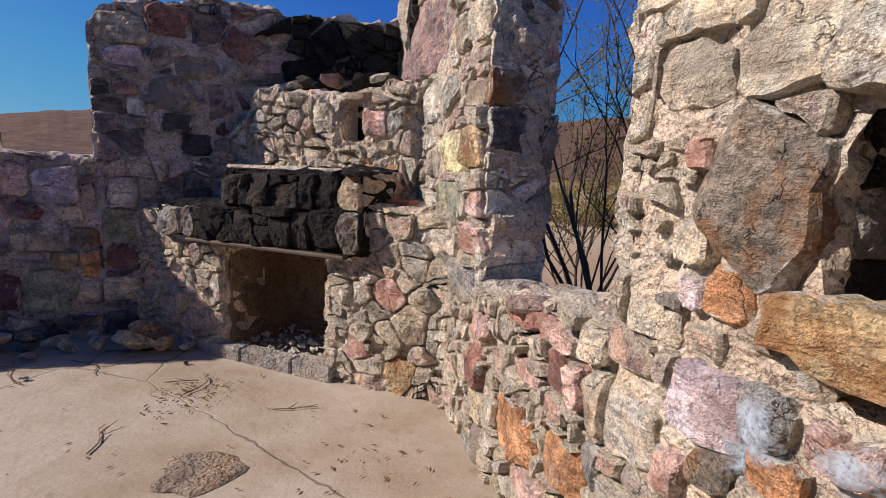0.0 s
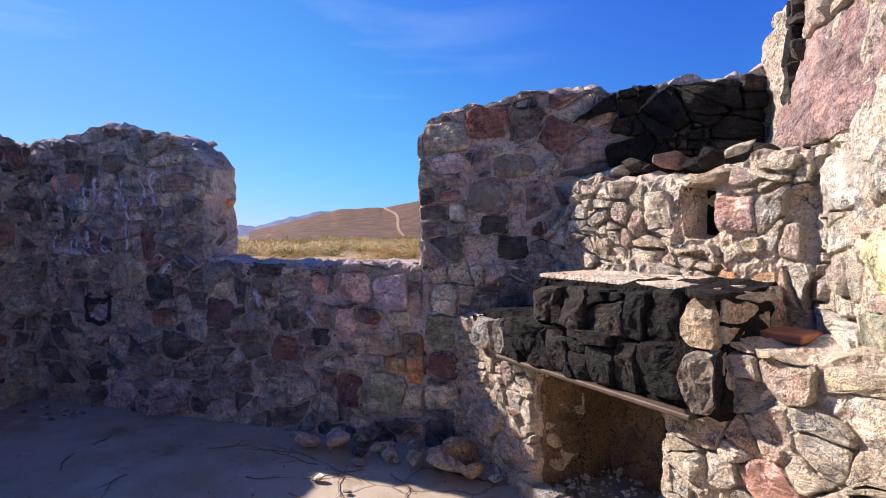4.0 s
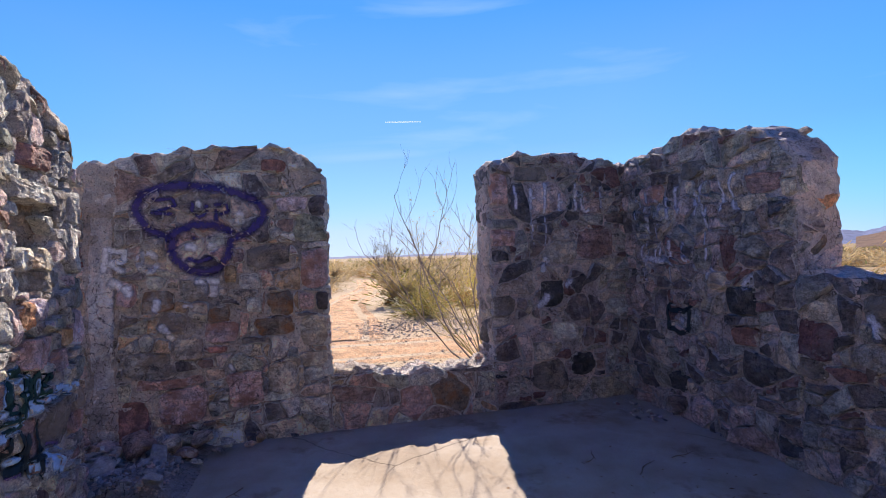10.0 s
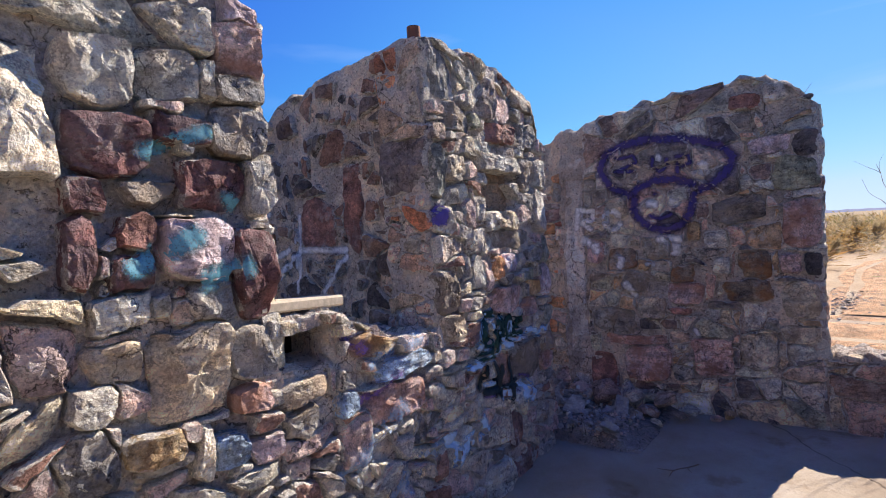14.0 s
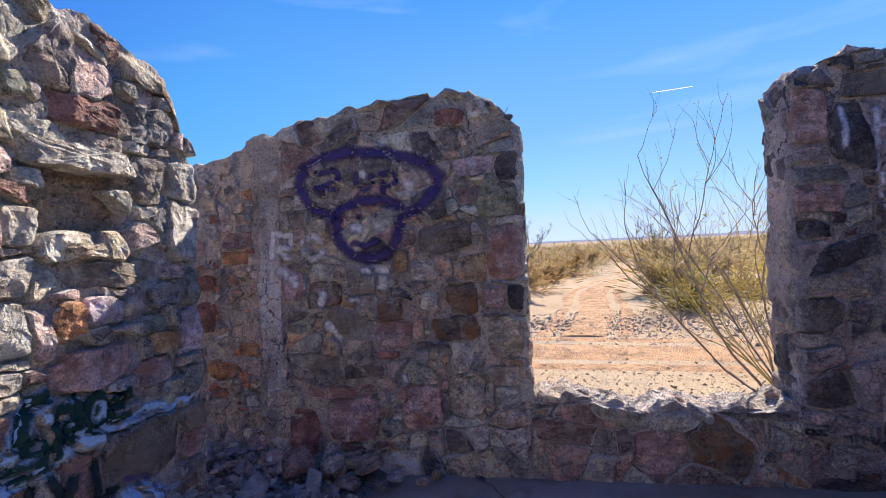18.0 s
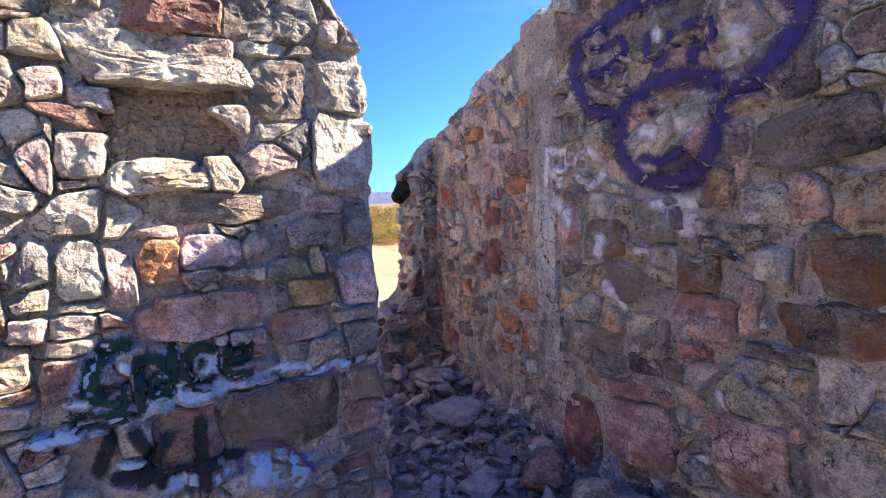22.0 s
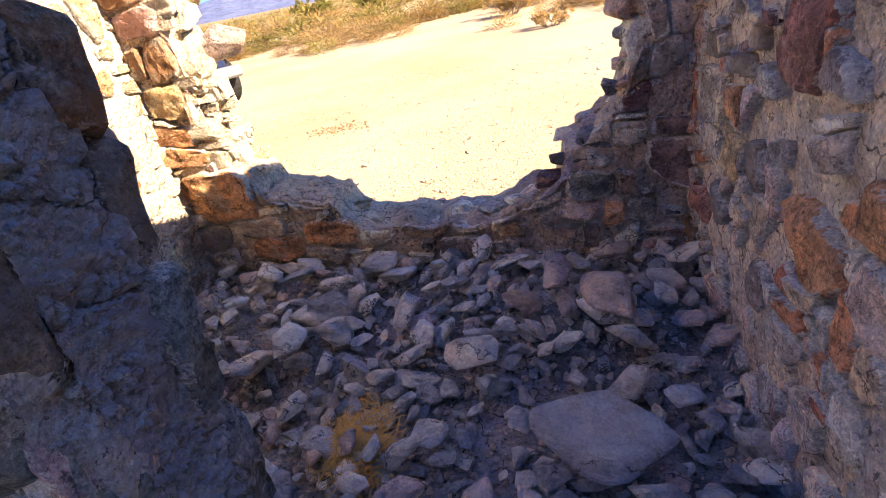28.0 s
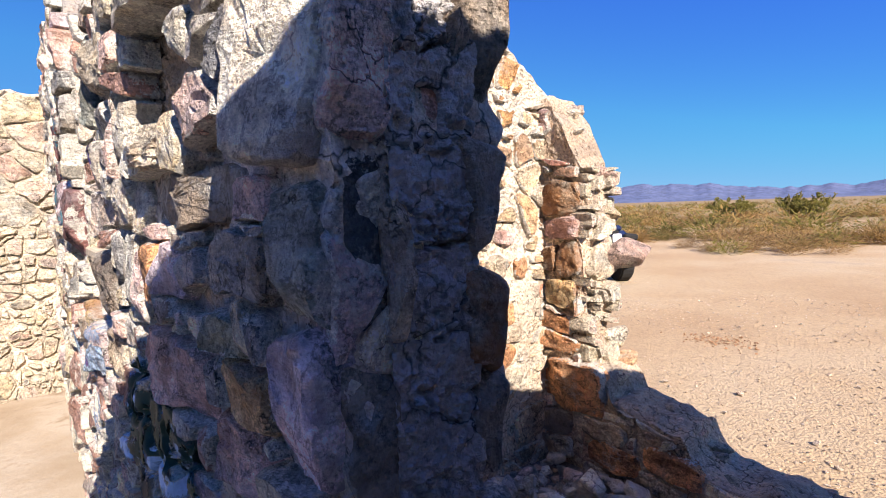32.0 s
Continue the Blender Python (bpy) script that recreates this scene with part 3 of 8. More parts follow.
def stone_mesh(face, poly, mat, rng, proud, back=-0.05):
    """One stone: ragged rim, rough front broken along two or three planes."""
    if area(poly) < 0:
        poly = poly[::-1]
    n = len(poly)
    cx, cy = sum(p[0] for p in poly) / n, sum(p[1] for p in poly) / n
    size = max(0.03, math.sqrt(abs(area(poly))))
    kf = min(1.0, proud / 0.034)
    tu, tv = rng.gauss(0, 0.12) * kf, rng.gauss(0, 0.12) * kf
    chips = []
    for _ in range(3):
        q = rng.uniform(0, 6.3)
        chips.append((math.cos(q), math.sin(q), rng.uniform(0.10, 0.42) * size, rng.uniform(0.15, 0.8) * kf))
    rim = 1.0 - min(0.14, 0.009 / size * 1.6)
    k0 = min(1.4, size / 0.12) * (0.35 + 0.65 * kf)
    verts = []

    def front(x, y):
        h = proud + tu * (x - cx) + tv * (y - cy)
        for a, b, c, g in chips:
            h = min(h, proud * 1.1 + 0.004 - g * (a * (x - cx) + b * (y - cy) - c))
        v = Vector((x * 14 + cx * 31, y * 14 + cy * 17, proud * 40))
        return max(proud * 0.2 - 0.012, h + k0 * (0.009 * noise.noise(v) + 0.006 * noise.noise(v * 2.7) + rng.uniform(-0.0016, 0.0016)))
    rings = (1.0, 0.999, rim, rim * 0.74, rim * 0.40) if size < 0.15 else (1.0, 0.999, rim, rim * 0.88, rim * 0.70, rim * 0.50, rim * 0.26)
    rims = []
    for k in rings:
        rims += [max(0.0, 1.0 - (1.0 - k) * size * 0.5 / 0.03)] * n
        for p in poly:
            x, y = cx + (p[0] - cx) * k, cy + (p[1] - cy) * k
            if k == 1.0:
                h = back
            else:
                h = front(x, y)
                if k == 0.999:
                    h -= 0.35 * abs(proud) + 0.004
            verts.append(face.at(x, y, h))
    verts.append(face.at(cx, cy, front(cx, cy)))
    faces = []
    flip = face.d.cross(Vector((0, 0, 1))).dot(face.n) < 0
    m = len(rings) - 1
    for r in range(m):
        for i in range(n):
            j = (i + 1) % n
            f = (r * n + i, r * n + j, (r + 1) * n + j, (r + 1) * n + i)
            faces.append(f[::-1] if flip else f)
    for i in range(n):
        f = (m * n + i, m * n + (i + 1) % n, (m + 1) * n)
        faces.append(f[::-1] if flip else f)
    me = mesh_of("stone", verts, faces, mat)
    at = me.attributes.new("rim", "FLOAT", "POINT")
    at.data.foreach_set("value", rims + [0.0])
    return me


def block_outline(u, v, w, h, rng):
    """A ragged, round-cornered outline about w wide and h high."""
    n = rng.randint(8, 11)
    e = rng.uniform(0.30, 0.62)
    a0, shear = rng.uniform(0, 6.3), rng.gauss(0, 0.08)
    out = []
    for i in range(n):
        a = a0 + 2 * math.pi * (i + rng.uniform(-0.25, 0.25)) / n
        c, q = math.cos(a), math.sin(a)
        k = rng.uniform(0.93, 1.06)
        x, y = math.copysign(abs(c) ** e, c) * w * 0.52 * k, math.copysign(abs(q) ** e, q) * h * 0.52 * k
        out.append((u + x + shear * y, v + y - shear * x * 0.5))
    return out


def beside(poly, block, gap):
    """The largest part of a cell that lies clear of a block, cut along one of its sides."""
    u, v, w, h = block[:4]
    l, r, b, t = u - w / 2 - gap, u + w / 2 + gap, v - h / 2 - gap, v + h / 2 + gap
    if max(p[0] for p in poly) <= l or min(p[0] for p in poly) >= r or max(p[1] for p in poly) <= b or min(p[1] for p in poly) >= t:
        return poly
    best = []
    for q in (clip(poly, 1, 0, l), clip(poly, -1, 0, -r), clip(poly, 0, 1, b), clip(poly, 0, -1, -t)):
        if len(q) >= 3 and (len(best) < 3 or abs(area(q)) > abs(area(best))):
            best = q
    return best


def slab(face, u0, u1, v0, v1, mat, parent, seed, proud=0.05, back=-0.07):
    """One long slab with ragged corners, set on its own."""
    r = random.Random(seed)
    ju, jv = (u1 - u0) * 0.16, (v1 - v0) * 0.12
    q = [(u0 + r.uniform(-ju, ju), v0 + r.uniform(-jv, jv)), (u1 + r.uniform(-ju, ju), v0 + r.uniform(-jv, jv)), (u1 + r.uniform(-ju, ju), v0 + (v1 - v0) * r.uniform(0.4, 0.6)),
         (u1 + r.uniform(-ju, ju), v1 + r.uniform(-jv, jv)), (u0 + r.uniform(-ju, ju), v1 + r.uniform(-jv, jv)), (u0 + r.uniform(-ju, ju), v0 + (v1 - v0) * r.uniform(0.4, 0.6))]
    piece("stone", stone_mesh(face, rounded(q, r, k=seed * 0.11), mat, r, proud, back), parent)


STONE_COUNT = [0]


def stones(face, u0, u1, v0, top, size, mat, parent, seed, keys=(), gap=0.011, proud=0.03, skip=None, spread=0.45, flat=1.35, limit=300, blocks=()):
    """Sets stones into a wall face, each an object of its own under the wall."""
    rng = random.Random(seed)
    made = 0
    done = []
    for bl in blocks:
        u, v, w, h, m = bl
        q = block_outline(u, v, w, h, rng)
        for nx, ny, c in ((-1, 0, -u0), (1, 0, u1), (0, -1, -v0)):
            q = clip(q, nx, ny, c) if len(q) >= 3 else q
        for old in done:
            q = beside(q, old, 0.004) if len(q) >= 3 else q
        q = [(p[0], min(p[1], top(p[0]) - 0.004)) for p in q]
        if len(q) < 3 or abs(area(q)) < 0.0012:
            continue
        done.append(bl)
        piece("stone", stone_mesh(face, rounded(q, rng, k=seed * 0.37), m, rng, proud * rng.uniform(0.8, 1.5)), parent)
        made += 1
    for poly, m in cells(rng, u0, u1, v0, top, size, keys, spread, flat):
        cx, cy = sum(p[0] for p in poly) / len(poly), sum(p[1] for p in poly) / len(poly)
        if skip and skip(cx, cy):
            continue
        for bl in done:
            poly = beside(poly, bl, gap * 0.1) if len(poly) >= 3 else poly
        if len(poly) < 3 or (rng.random() < 0.03 and not m):
            continue
        q = inset(poly, gap * min(1.6, 0.42 * math.exp(rng.gauss(-0.2, 0.8))))
        if len(q) < 3 or abs(area(q)) < 0.0007:
            continue
        me = stone_mesh(face, rounded(q, rng, k=seed * 0.37), m or mat, rng, max(0.022, proud) * rng.uniform(0.9, 1.2) if m else proud * rng.uniform(0.55, 1.5))
        if made < limit:
            piece("stone", me, parent)
        made += 1
    STONE_COUNT[0] += made
    return made

# ---- the ruin: walls ----
def wx(y):
    """The inner face of the west wall, slightly out of square."""
    return -5.17 - 0.07 * (y + 0.24)


NY, EX, SY = 4.43, 0.857, -0.257
wall_labels = {
    "wall_west": "ruined fieldstone wall with a window gap and purple spray-painted face",
    "wall_north": "dark shaded fieldstone wall with a wide window gap",
    "wall_east": "sunlit pale fieldstone wall with a broken window gap",
    "wall_south": "grey fieldstone wall with blue and green graffiti",
    "wall_partition": "thin wall of brown and orange fieldstone, broken at its end",
    "wall_rubble_room": "low broken fieldstone wall stepping down to a gap",
}
WALL = {k: tagged(new(k), v, "wall", kind="structure") for k, v in wall_labels.items()}


def run(parent, name, p0, p1, thick, prof, mortar, seed, fronts=(), base=-0.2, rough=0.04, lump=0.022, ends=(), step=0.034, dent=None):
    """A length of wall: a mortar core, stones on its face (and back), stones on its ends."""
    a, b = Vector((*p0, 0)), Vector((*p1, 0))
    length = (b - a).length
    top = profile(prof, rough, seed)
    wall_body(name, p0, p1, thick, top, mortar, base, parent, lump=lump * 0.85, step=step, dent=dent)
    d = (b - a).normalized()
    left = Vector((-d.y, d.x, 0)) * (1 if thick > 0 else -1)
    thick = abs(thick)
    for spec in fronts:
        side = spec.get("side", 0)
        o = a + (left * thick if side else Vector((0, 0, 0)))
        face = Face(o, d, left if side else -left)
        stones(face, spec.get("u0", 0.0), spec.get("u1", length), spec.get("v0", max(base, -0.02)), top, spec["size"], spec["mat"], parent, seed * 10 + side,
               spec.get("keys", ()), spec.get("gap", 0.011), spec.get("proud", 0.03), spec.get("skip"), spec.get("spread", 0.45), spec.get("flat", 1.35), blocks=spec.get("blocks", ()))
    for which, size, mat, proud, keys in ends:
        o = a if which == 0 else b
        u = 0.0 if which == 0 else length
        face = Face(o, left, -d if which == 0 else d)
        h = top(u)
        stones(face, 0.0, thick, max(base, -0.02), lambda q: h, size, mat, parent, seed * 10 + 5 + which, keys, 0.014, proud, None, 0.4, 1.1)
    return top


def rock_mesh(name, rng, mat, squash=(1, 0.8, 0.6), n=16):
    """An angular broken rock about 1 across."""
    bm = bmesh.new()
    for _ in range(n):
        v = Vector((rng.gauss(0, 1), rng.gauss(0, 1), rng.gauss(0, 1))).normalized() * rng.uniform(0.40, 0.52)
        bm.verts.new((v.x * squash[0], v.y * squash[1], v.z * squash[2]))
    res = bmesh.ops.convex_hull(bm, input=bm.verts)
    bmesh.ops.delete(bm, geom=[g for g in res["geom_interior"] if isinstance(g, bmesh.types.BMVert)], context="VERTS")
    bmesh.ops.bevel(bm, geom=list(bm.edges), offset=0.022, segments=1, affect="EDGES")
    me = bpy.data.meshes.new(name)
    bm.to_mesh(me)
    bm.free()
    me.materials.append(mat)
    return me


def rock_set(mat, seed, count=7, squash=(1, 0.8, 0.6)):
    rng = random.Random(seed)
    return [rock_mesh("rock", rng, mat, squash) for _ in range(count)]


ROCKS = {m.name: rock_set(m, i + 3) for i, m in enumerate((STONE_N, STONE_W, STONE_E, STONE_S, STONE_R, STONE_O, STONE_B, STONE_RUB, STONE_P))}


def caps(parent, p0, p1, thick, top, mat, seed, size=0.13, density=1.0, length=None):
    """Loose bedding of broken stones along a ragged wall top."""
    rng = random.Random(seed)
    a, b = Vector((*p0, 0)), Vector((*p1, 0))
    d = (b - a).normalized()
    left = Vector((-d.y, d.x, 0)) * (1 if thick > 0 else -1)
    thick = abs(thick)
    ln = (b - a).length
    for _ in range(int(ln / size * 2.6 * density)):
        u, w = rng.uniform(0.04, ln - 0.04), rng.uniform(0.04, thick - 0.04)
        s = size * math.exp(rng.gauss(0, 0.35))
        q = a + d * u + left * w + Vector((0, 0, top(u) - s * 0.12))
        ob = piece("cap_stone", rng.choice(ROCKS[mat.name]), parent)
        ob.matrix_basis = Matrix.LocRotScale(q, Euler((rng.gauss(0, 0.25), rng.gauss(0, 0.25), rng.uniform(0, 6.3))), (s * 1.3, s * 1.2, s * 0.85))


# stones that stand out: along the face, height, width, height of the stone, kind
WEST_FACE = [(0.04, 1.21, 0.13, 0.18, K_BLACK), (0.12, 1.51, 0.24, 0.37, K_PINK), (0.14, 1.87, 0.28, 0.23, K_GREEN), (0.52, 1.62, 0.38, 0.21, K_DARK), (0.65, 1.20, 0.12, 0.12, K_WHITE), (0.42, 1.20, 0.22, 0.22, K_RUST), (0.19, 1.20, 0.14, 0.14, K_PINK), (0.30, 2.09, 0.29, 0.13, K_LILAC), (0.45, 2.43, 0.22, 0.12, K_RED), (0.13, 0.94, 0.24, 0.28, K_TAN), (0.14, 0.55, 0.19, 0.11, K_WHITE), (0.41, 0.54, 0.25, 0.26, K_TAN), (0.14, 0.68, 0.25, 0.13, K_TAN), (0.73, 0.46, 0.30, 0.31, K_PINK), (1.23, 0.37, 0.38, 0.31, K_PINK), (1.63, 0.26, 0.27, 0.36, K_RED), (0.48, 1.00, 0.32, 0.17, K_RUST), (1.79, 1.79, 0.29, 0.17, K_GREY)]
WEST_LOW = [(1.14, 1.35, 0.22, 0.19, K_GREY), (1.41, 1.26, 0.23, 0.19, K_RUST), (0.83, 1.47, 0.11, 0.15, K_OCHRE), (0.93, 1.13, 0.18, 0.14, K_RUST), (1.30, 1.07, 0.21, 0.16, K_GREY), (1.66, 1.34, 0.18, 0.21, K_PINK), (1.49, 0.72, 0.38, 0.22, K_GREY), (1.18, 0.85, 0.24, 0.18, K_TAN), (0.91, 0.97, 0.29, 0.17, K_PINK), (1.34, 0.49, 0.56, 0.33, K_PINK), (0.95, 0.82, 0.18, 0.06, K_RED), (1.90, 0.87, 0.36, 0.54, K_TAN), (1.43, 1.71, 0.17, 0.18, K_TAN)]
SOUTH_FACE = [(1.32, 1.95, 0.25, 0.19, K_WHITE), (1.31, 1.70, 0.29, 0.31, K_WHITE), (1.08, 1.93, 0.23, 0.23, K_GREY), (1.35, 1.42, 0.18, 0.20, K_SLATE), (1.33, 1.20, 0.20, 0.23, K_LILAC), (1.15, 1.39, 0.20, 0.11, K_GREY), (1.04, 1.26, 0.17, 0.07, K_GREEN), (1.13, 1.18, 0.18, 0.11, K_OCHRE), (1.06, 1.05, 0.25, 0.13, K_PINK), (0.75, 1.14, 0.45, 0.14, K_PINK), (0.78, 1.36, 0.19, 0.11, K_LILAC), (0.62, 1.34, 0.13, 0.16, K_ORANGE), (1.29, 1.06, 0.29, 0.07, K_TAN), (1.33, 0.93, 0.17, 0.17, K_SLATE), (0.97, 0.72, 0.43, 0.27, K_DARK), (1.17, 0.79, 0.06, 0.10, K_OCHRE), (1.30, 0.63, 0.17, 0.12, K_PINK), (1.32, 0.76, 0.17, 0.13, K_TAN), (0.85, 1.51, 0.53, 0.11, K_GREY)]
SOUTH_UP = [(0.71, 2.16, 0.34, 0.12, K_RED), (1.05, 2.18, 0.35, 0.17, K_GREY), (0.43, 1.71, 0.14, 0.15, K_WHITE), (0.40, 1.34, 0.13, 0.20, K_WHITE), (1.14, 2.43, 0.41, 0.16, K_TAN), (0.47, 1.88, 0.11, 0.07, K_WHITE), (0.43, 2.20, 0.06, 0.10, K_GREEN)]
SOUTH_CORNER = [(0.30, 2.19, 0.36, 0.16, K_GREY), (0.21, 1.91, 0.22, 0.15, K_TAN), (0.09, 1.64, 0.17, 0.15, K_WHITE), (0.10, 1.26, 0.20, 0.23, K_DARK), (0.06, 1.9, 0.10, 0.30, K_SLATE), (0.14, 1.06, 0.24, 0.14, K_TAN)]
PIER_UP = [(2.39, 1.88, 0.24, 0.19, K_PLUM), (2.60, 1.94, 0.20, 0.09, K_PLUM), (2.81, 1.96, 0.22, 0.18, K_GREY), (2.51, 1.79, 0.15, 0.17, K_GREY), (2.70, 1.77, 0.24, 0.18, K_PLUM), (2.46, 1.62, 0.12, 0.11, K_RED), (2.64, 1.56, 0.25, 0.19, K_LILAC), (2.84, 1.45, 0.17, 0.33, K_PLUM), (2.87, 1.77, 0.12, 0.20, K_WHITE), (2.38, 2.09, 0.20, 0.20, K_WHITE), (2.57, 2.11, 0.19, 0.17, K_WHITE), (2.84, 2.08, 0.24, 0.14, K_GREY), (2.82, 2.23, 0.17, 0.19, K_PINK), (2.83, 2.39, 0.14, 0.13, K_LILAC), (2.68, 1.39, 0.18, 0.15, K_GREY), (2.40, 1.39, 0.16, 0.12, K_WHITE)]
PIER_LOW = [(2.60, 1.16, 0.26, 0.29, K_TAN), (2.80, 1.19, 0.14, 0.18, K_GREY), (2.38, 1.24, 0.15, 0.12, K_TAN), (2.46, 0.99, 0.17, 0.15, K_OCHRE), (2.44, 1.50, 0.13, 0.13, K_PLUM), (2.30, 1.57, 0.09, 0.21, K_PLUM), (2.30, 1.13, 0.13, 0.10, K_WHITE), (2.32, 1.73, 0.11, 0.10, K_PLUM), (2.86, 0.83, 0.15, 0.10, K_LILAC), (2.71, 0.87, 0.13, 0.13, K_BLUE), (2.80, 1.03, 0.13, 0.09, K_PINK)]
SILL_STONES = [(0.22, 1.11, 0.26, 0.10, K_OCHRE), (0.49, 1.15, 0.26, 0.12, K_BLUE), (0.01, 0.88, 0.17, 0.10, K_BLUE), (0.39, 0.97, 0.37, 0.10, K_BLUE), (0.34, 0.81, 0.36, 0.18, K_PINK)]
SILL_NICHE = [(3.01, 0.99, 0.27, 0.10, K_TAN), (2.99, 0.87, 0.19, 0.10, K_GREY)]
NEAR_TOP = [(0.11, 1.60, 0.23, 0.15, K_BLOCK), (0.33, 1.58, 0.24, 0.15, K_BLOCK), (0.30, 1.42, 0.08, 0.06, K_PINK), (0.17, 1.13, 0.11, 0.12, K_ORANGE), (0.25, 1.12, 0.10, 0.08, K_LILAC), (0.34, 1.08, 0.08, 0.04, K_GREY), (0.40, 1.00, 0.19, 0.16, K_BLOCK), (0.08, 1.08, 0.06, 0.07, K_TAN), (0.37, 1.71, 0.25, 0.09, K_BLOCK), (0.30, 1.22, 0.12, 0.10, K_BLOCK)]
NEAR_UP = [(0.36, 1.60, 0.23, 0.13, K_BLOCK), (0.45, 1.77, 0.15, 0.11, K_BLOCK), (0.21, 1.64, 0.05, 0.19, K_BLOCK), (0.40, 1.84, 0.04, 0.08, K_PINK), (0.32, 1.72, 0.12, 0.11, K_BLOCK), (0.40, 1.86, 0.26, 0.09, K_BLOCK)]
NEAR_LOW = [(1.47, 1.04, 0.25, 0.08, K_GREY), (1.30, 1.04, 0.06, 0.05, K_PINK), (1.37, 0.94, 0.10, 0.14, K_GREY), (1.52, 0.89, 0.20, 0.17, K_LILAC), (1.23, 0.96, 0.12, 0.16, K_PINK), (1.61, 0.67, 0.10, 0.11, K_PINK), (1.49, 0.75, 0.12, 0.10, K_RUST), (1.36, 0.83, 0.15, 0.08, K_ORANGE)]
SILL_E = [(0.55, 0.84, 0.22, 0.09, K_RED), (0.29, 0.85, 0.29, 0.09, K_PINK), (1.05, 0.68, 0.38, 0.13, K_PINK), (0.58, 0.37, 0.36, 0.22, K_ORANGE), (0.19, 0.43, 0.22, 0.17, K_ORANGE), (0.28, 0.72, 0.11, 0.15, K_RED), (0.14, 0.73, 0.09, 0.13, K_PINK), (1.07, 0.46, 0.19, 0.21, K_RED), (0.00, 0.72, 0.16, 0.20, K_TAN), (-0.01, 0.53, 0.18, 0.13, K_GREY), (0.50, 0.64, 0.26, 0.06, K_PINK), (0.47, 0.22, 0.30, 0.13, K_PINK), (1.09, 0.05, 0.40, 0.26, K_GREY)]
CHIMNEY_PIER = [(1.06, 2.18, 1.04, 0.48, K_PURPLE), (0.54, 1.45, 0.42, 0.20, K_CREAM), (0.17, 1.47, 0.31, 0.18, K_OCHRE), (0.51, 1.19, 0.43, 0.22, K_GREEN), (-0.01, 1.21, 0.29, 0.13, K_PINK), (0.07, 1.03, 0.49, 0.16, K_PINK), (0.29, 0.80, 0.58, 0.18, K_GREY), (1.81, 2.38, 0.54, 0.36, K_PINK), (0.39, 2.05, 0.30, 0.19, K_TAN), (0.05, 2.05, 0.39, 0.21, K_BLOCK), (0.04, 1.73, 0.42, 0.12, K_TAN), (1.03, 1.76, 0.53, 0.23, K_WHITE), (1.06, 1.15, 0.55, 0.18, K_WHITE)]
N_CHIMNEY = [(2.31, 2.27, 0.32, 0.21, K_TAN), (2.00, 2.35, 0.30, 0.21, K_RED), (2.29, 2.08, 0.27, 0.14, K_LILAC), (1.99, 1.84, 0.32, 0.24, K_DARK), (1.96, 1.63, 0.21, 0.14, K_BLACK), (1.83, 1.48, 0.22, 0.17, K_BLACK), (1.82, 2.04, 0.31, 0.18, K_DARK), (2.30, 1.85, 0.18, 0.08, K_RED), (2.20, 1.73, 0.18, 0.13, K_WHITE), (2.34, 1.11, 0.20, 0.21, K_WHITE), (2.36, 0.85, 0.24, 0.26, K_GREEN), (2.36, 0.61, 0.24, 0.19, K_PLUM), (2.38, 0.38, 0.26, 0.19, K_BLOCK)]
N_SILL = [(0.26, 1.15, 0.31, 0.27, K_LILAC), (0.56, 1.18, 0.27, 0.25, K_PINK), (0.19, 0.92, 0.19, 0.16, K_BLOCK), (0.38, 0.75, 0.31, 0.17, K_TAN), (0.05, 0.81, 0.26, 0.26, K_RUST), (0.23, 0.61, 0.17, 0.16, K_OCHRE), (0.05, 0.56, 0.17, 0.20, K_ORANGE), (0.34, 0.36, 0.35, 0.33, K_GREEN), (0.0, 0.37, 0.30, 0.17, K_BLOCK), (0.44, 0.97, 0.20, 0.14, K_PLUM), (0.65, 0.89, 0.18, 0.24, K_PINK), (1.91, 0.94, 0.36, 0.24, K_PLUM), (1.93, 0.74, 0.28, 0.13, K_DARK), (1.41, 1.17, 0.24, 0.18, K_DARK), (0.87, 1.20, 0.14, 0.12, K_PINK), (0.63, 0.36, 0.21, 0.26, K_PLUM)]
N_SILL_W = [(0.86, 0.78, 0.16, 0.13, K_BLACK), (2.11, 0.55, 0.27, 0.21, K_SLATE), (1.48, 0.89, 0.23, 0.16, K_GREY), (1.22, 0.66, 0.24, 0.21, K_RED)]
N_CORNER = [(0.54, 1.15, 0.29, 0.22, K_BLACK), (0.27, 2.06, 0.32, 0.16, K_PURPLE), (1.30, 0.33, 0.23, 0.17, K_BLACK), (0.03, 2.00, 0.29, 0.13, K_TAN), (1.04, 2.28, 0.34, 0.16, K_DARK), (0.80, 1.31, 0.24, 0.16, K_TAN), (0.50, 0.87, 0.25, 0.15, K_RED), (1.65, 2.12, 0.37, 0.18, K_PINK)]
W_CORNER = [(0.93, 1.15, 0.27, 0.27, K_BLACK), (0.98, 0.30, 0.37, 0.30, K_DARK), (0.58, 0.40, 0.29, 0.25, K_BLACK), (1.12, 2.40, 0.39, 0.15, K_DARK), (1.52, 1.05, 0.31, 0.20, K_DARK), (0.38, 1.66, 0.45, 0.31, K_PURPLE), (1.51, 2.23, 0.24, 0.34, K_PINK), (0.78, 0.76, 0.28, 0.18, K_WHITE), (1.49, 1.74, 0.31, 0.17, K_PINK)]
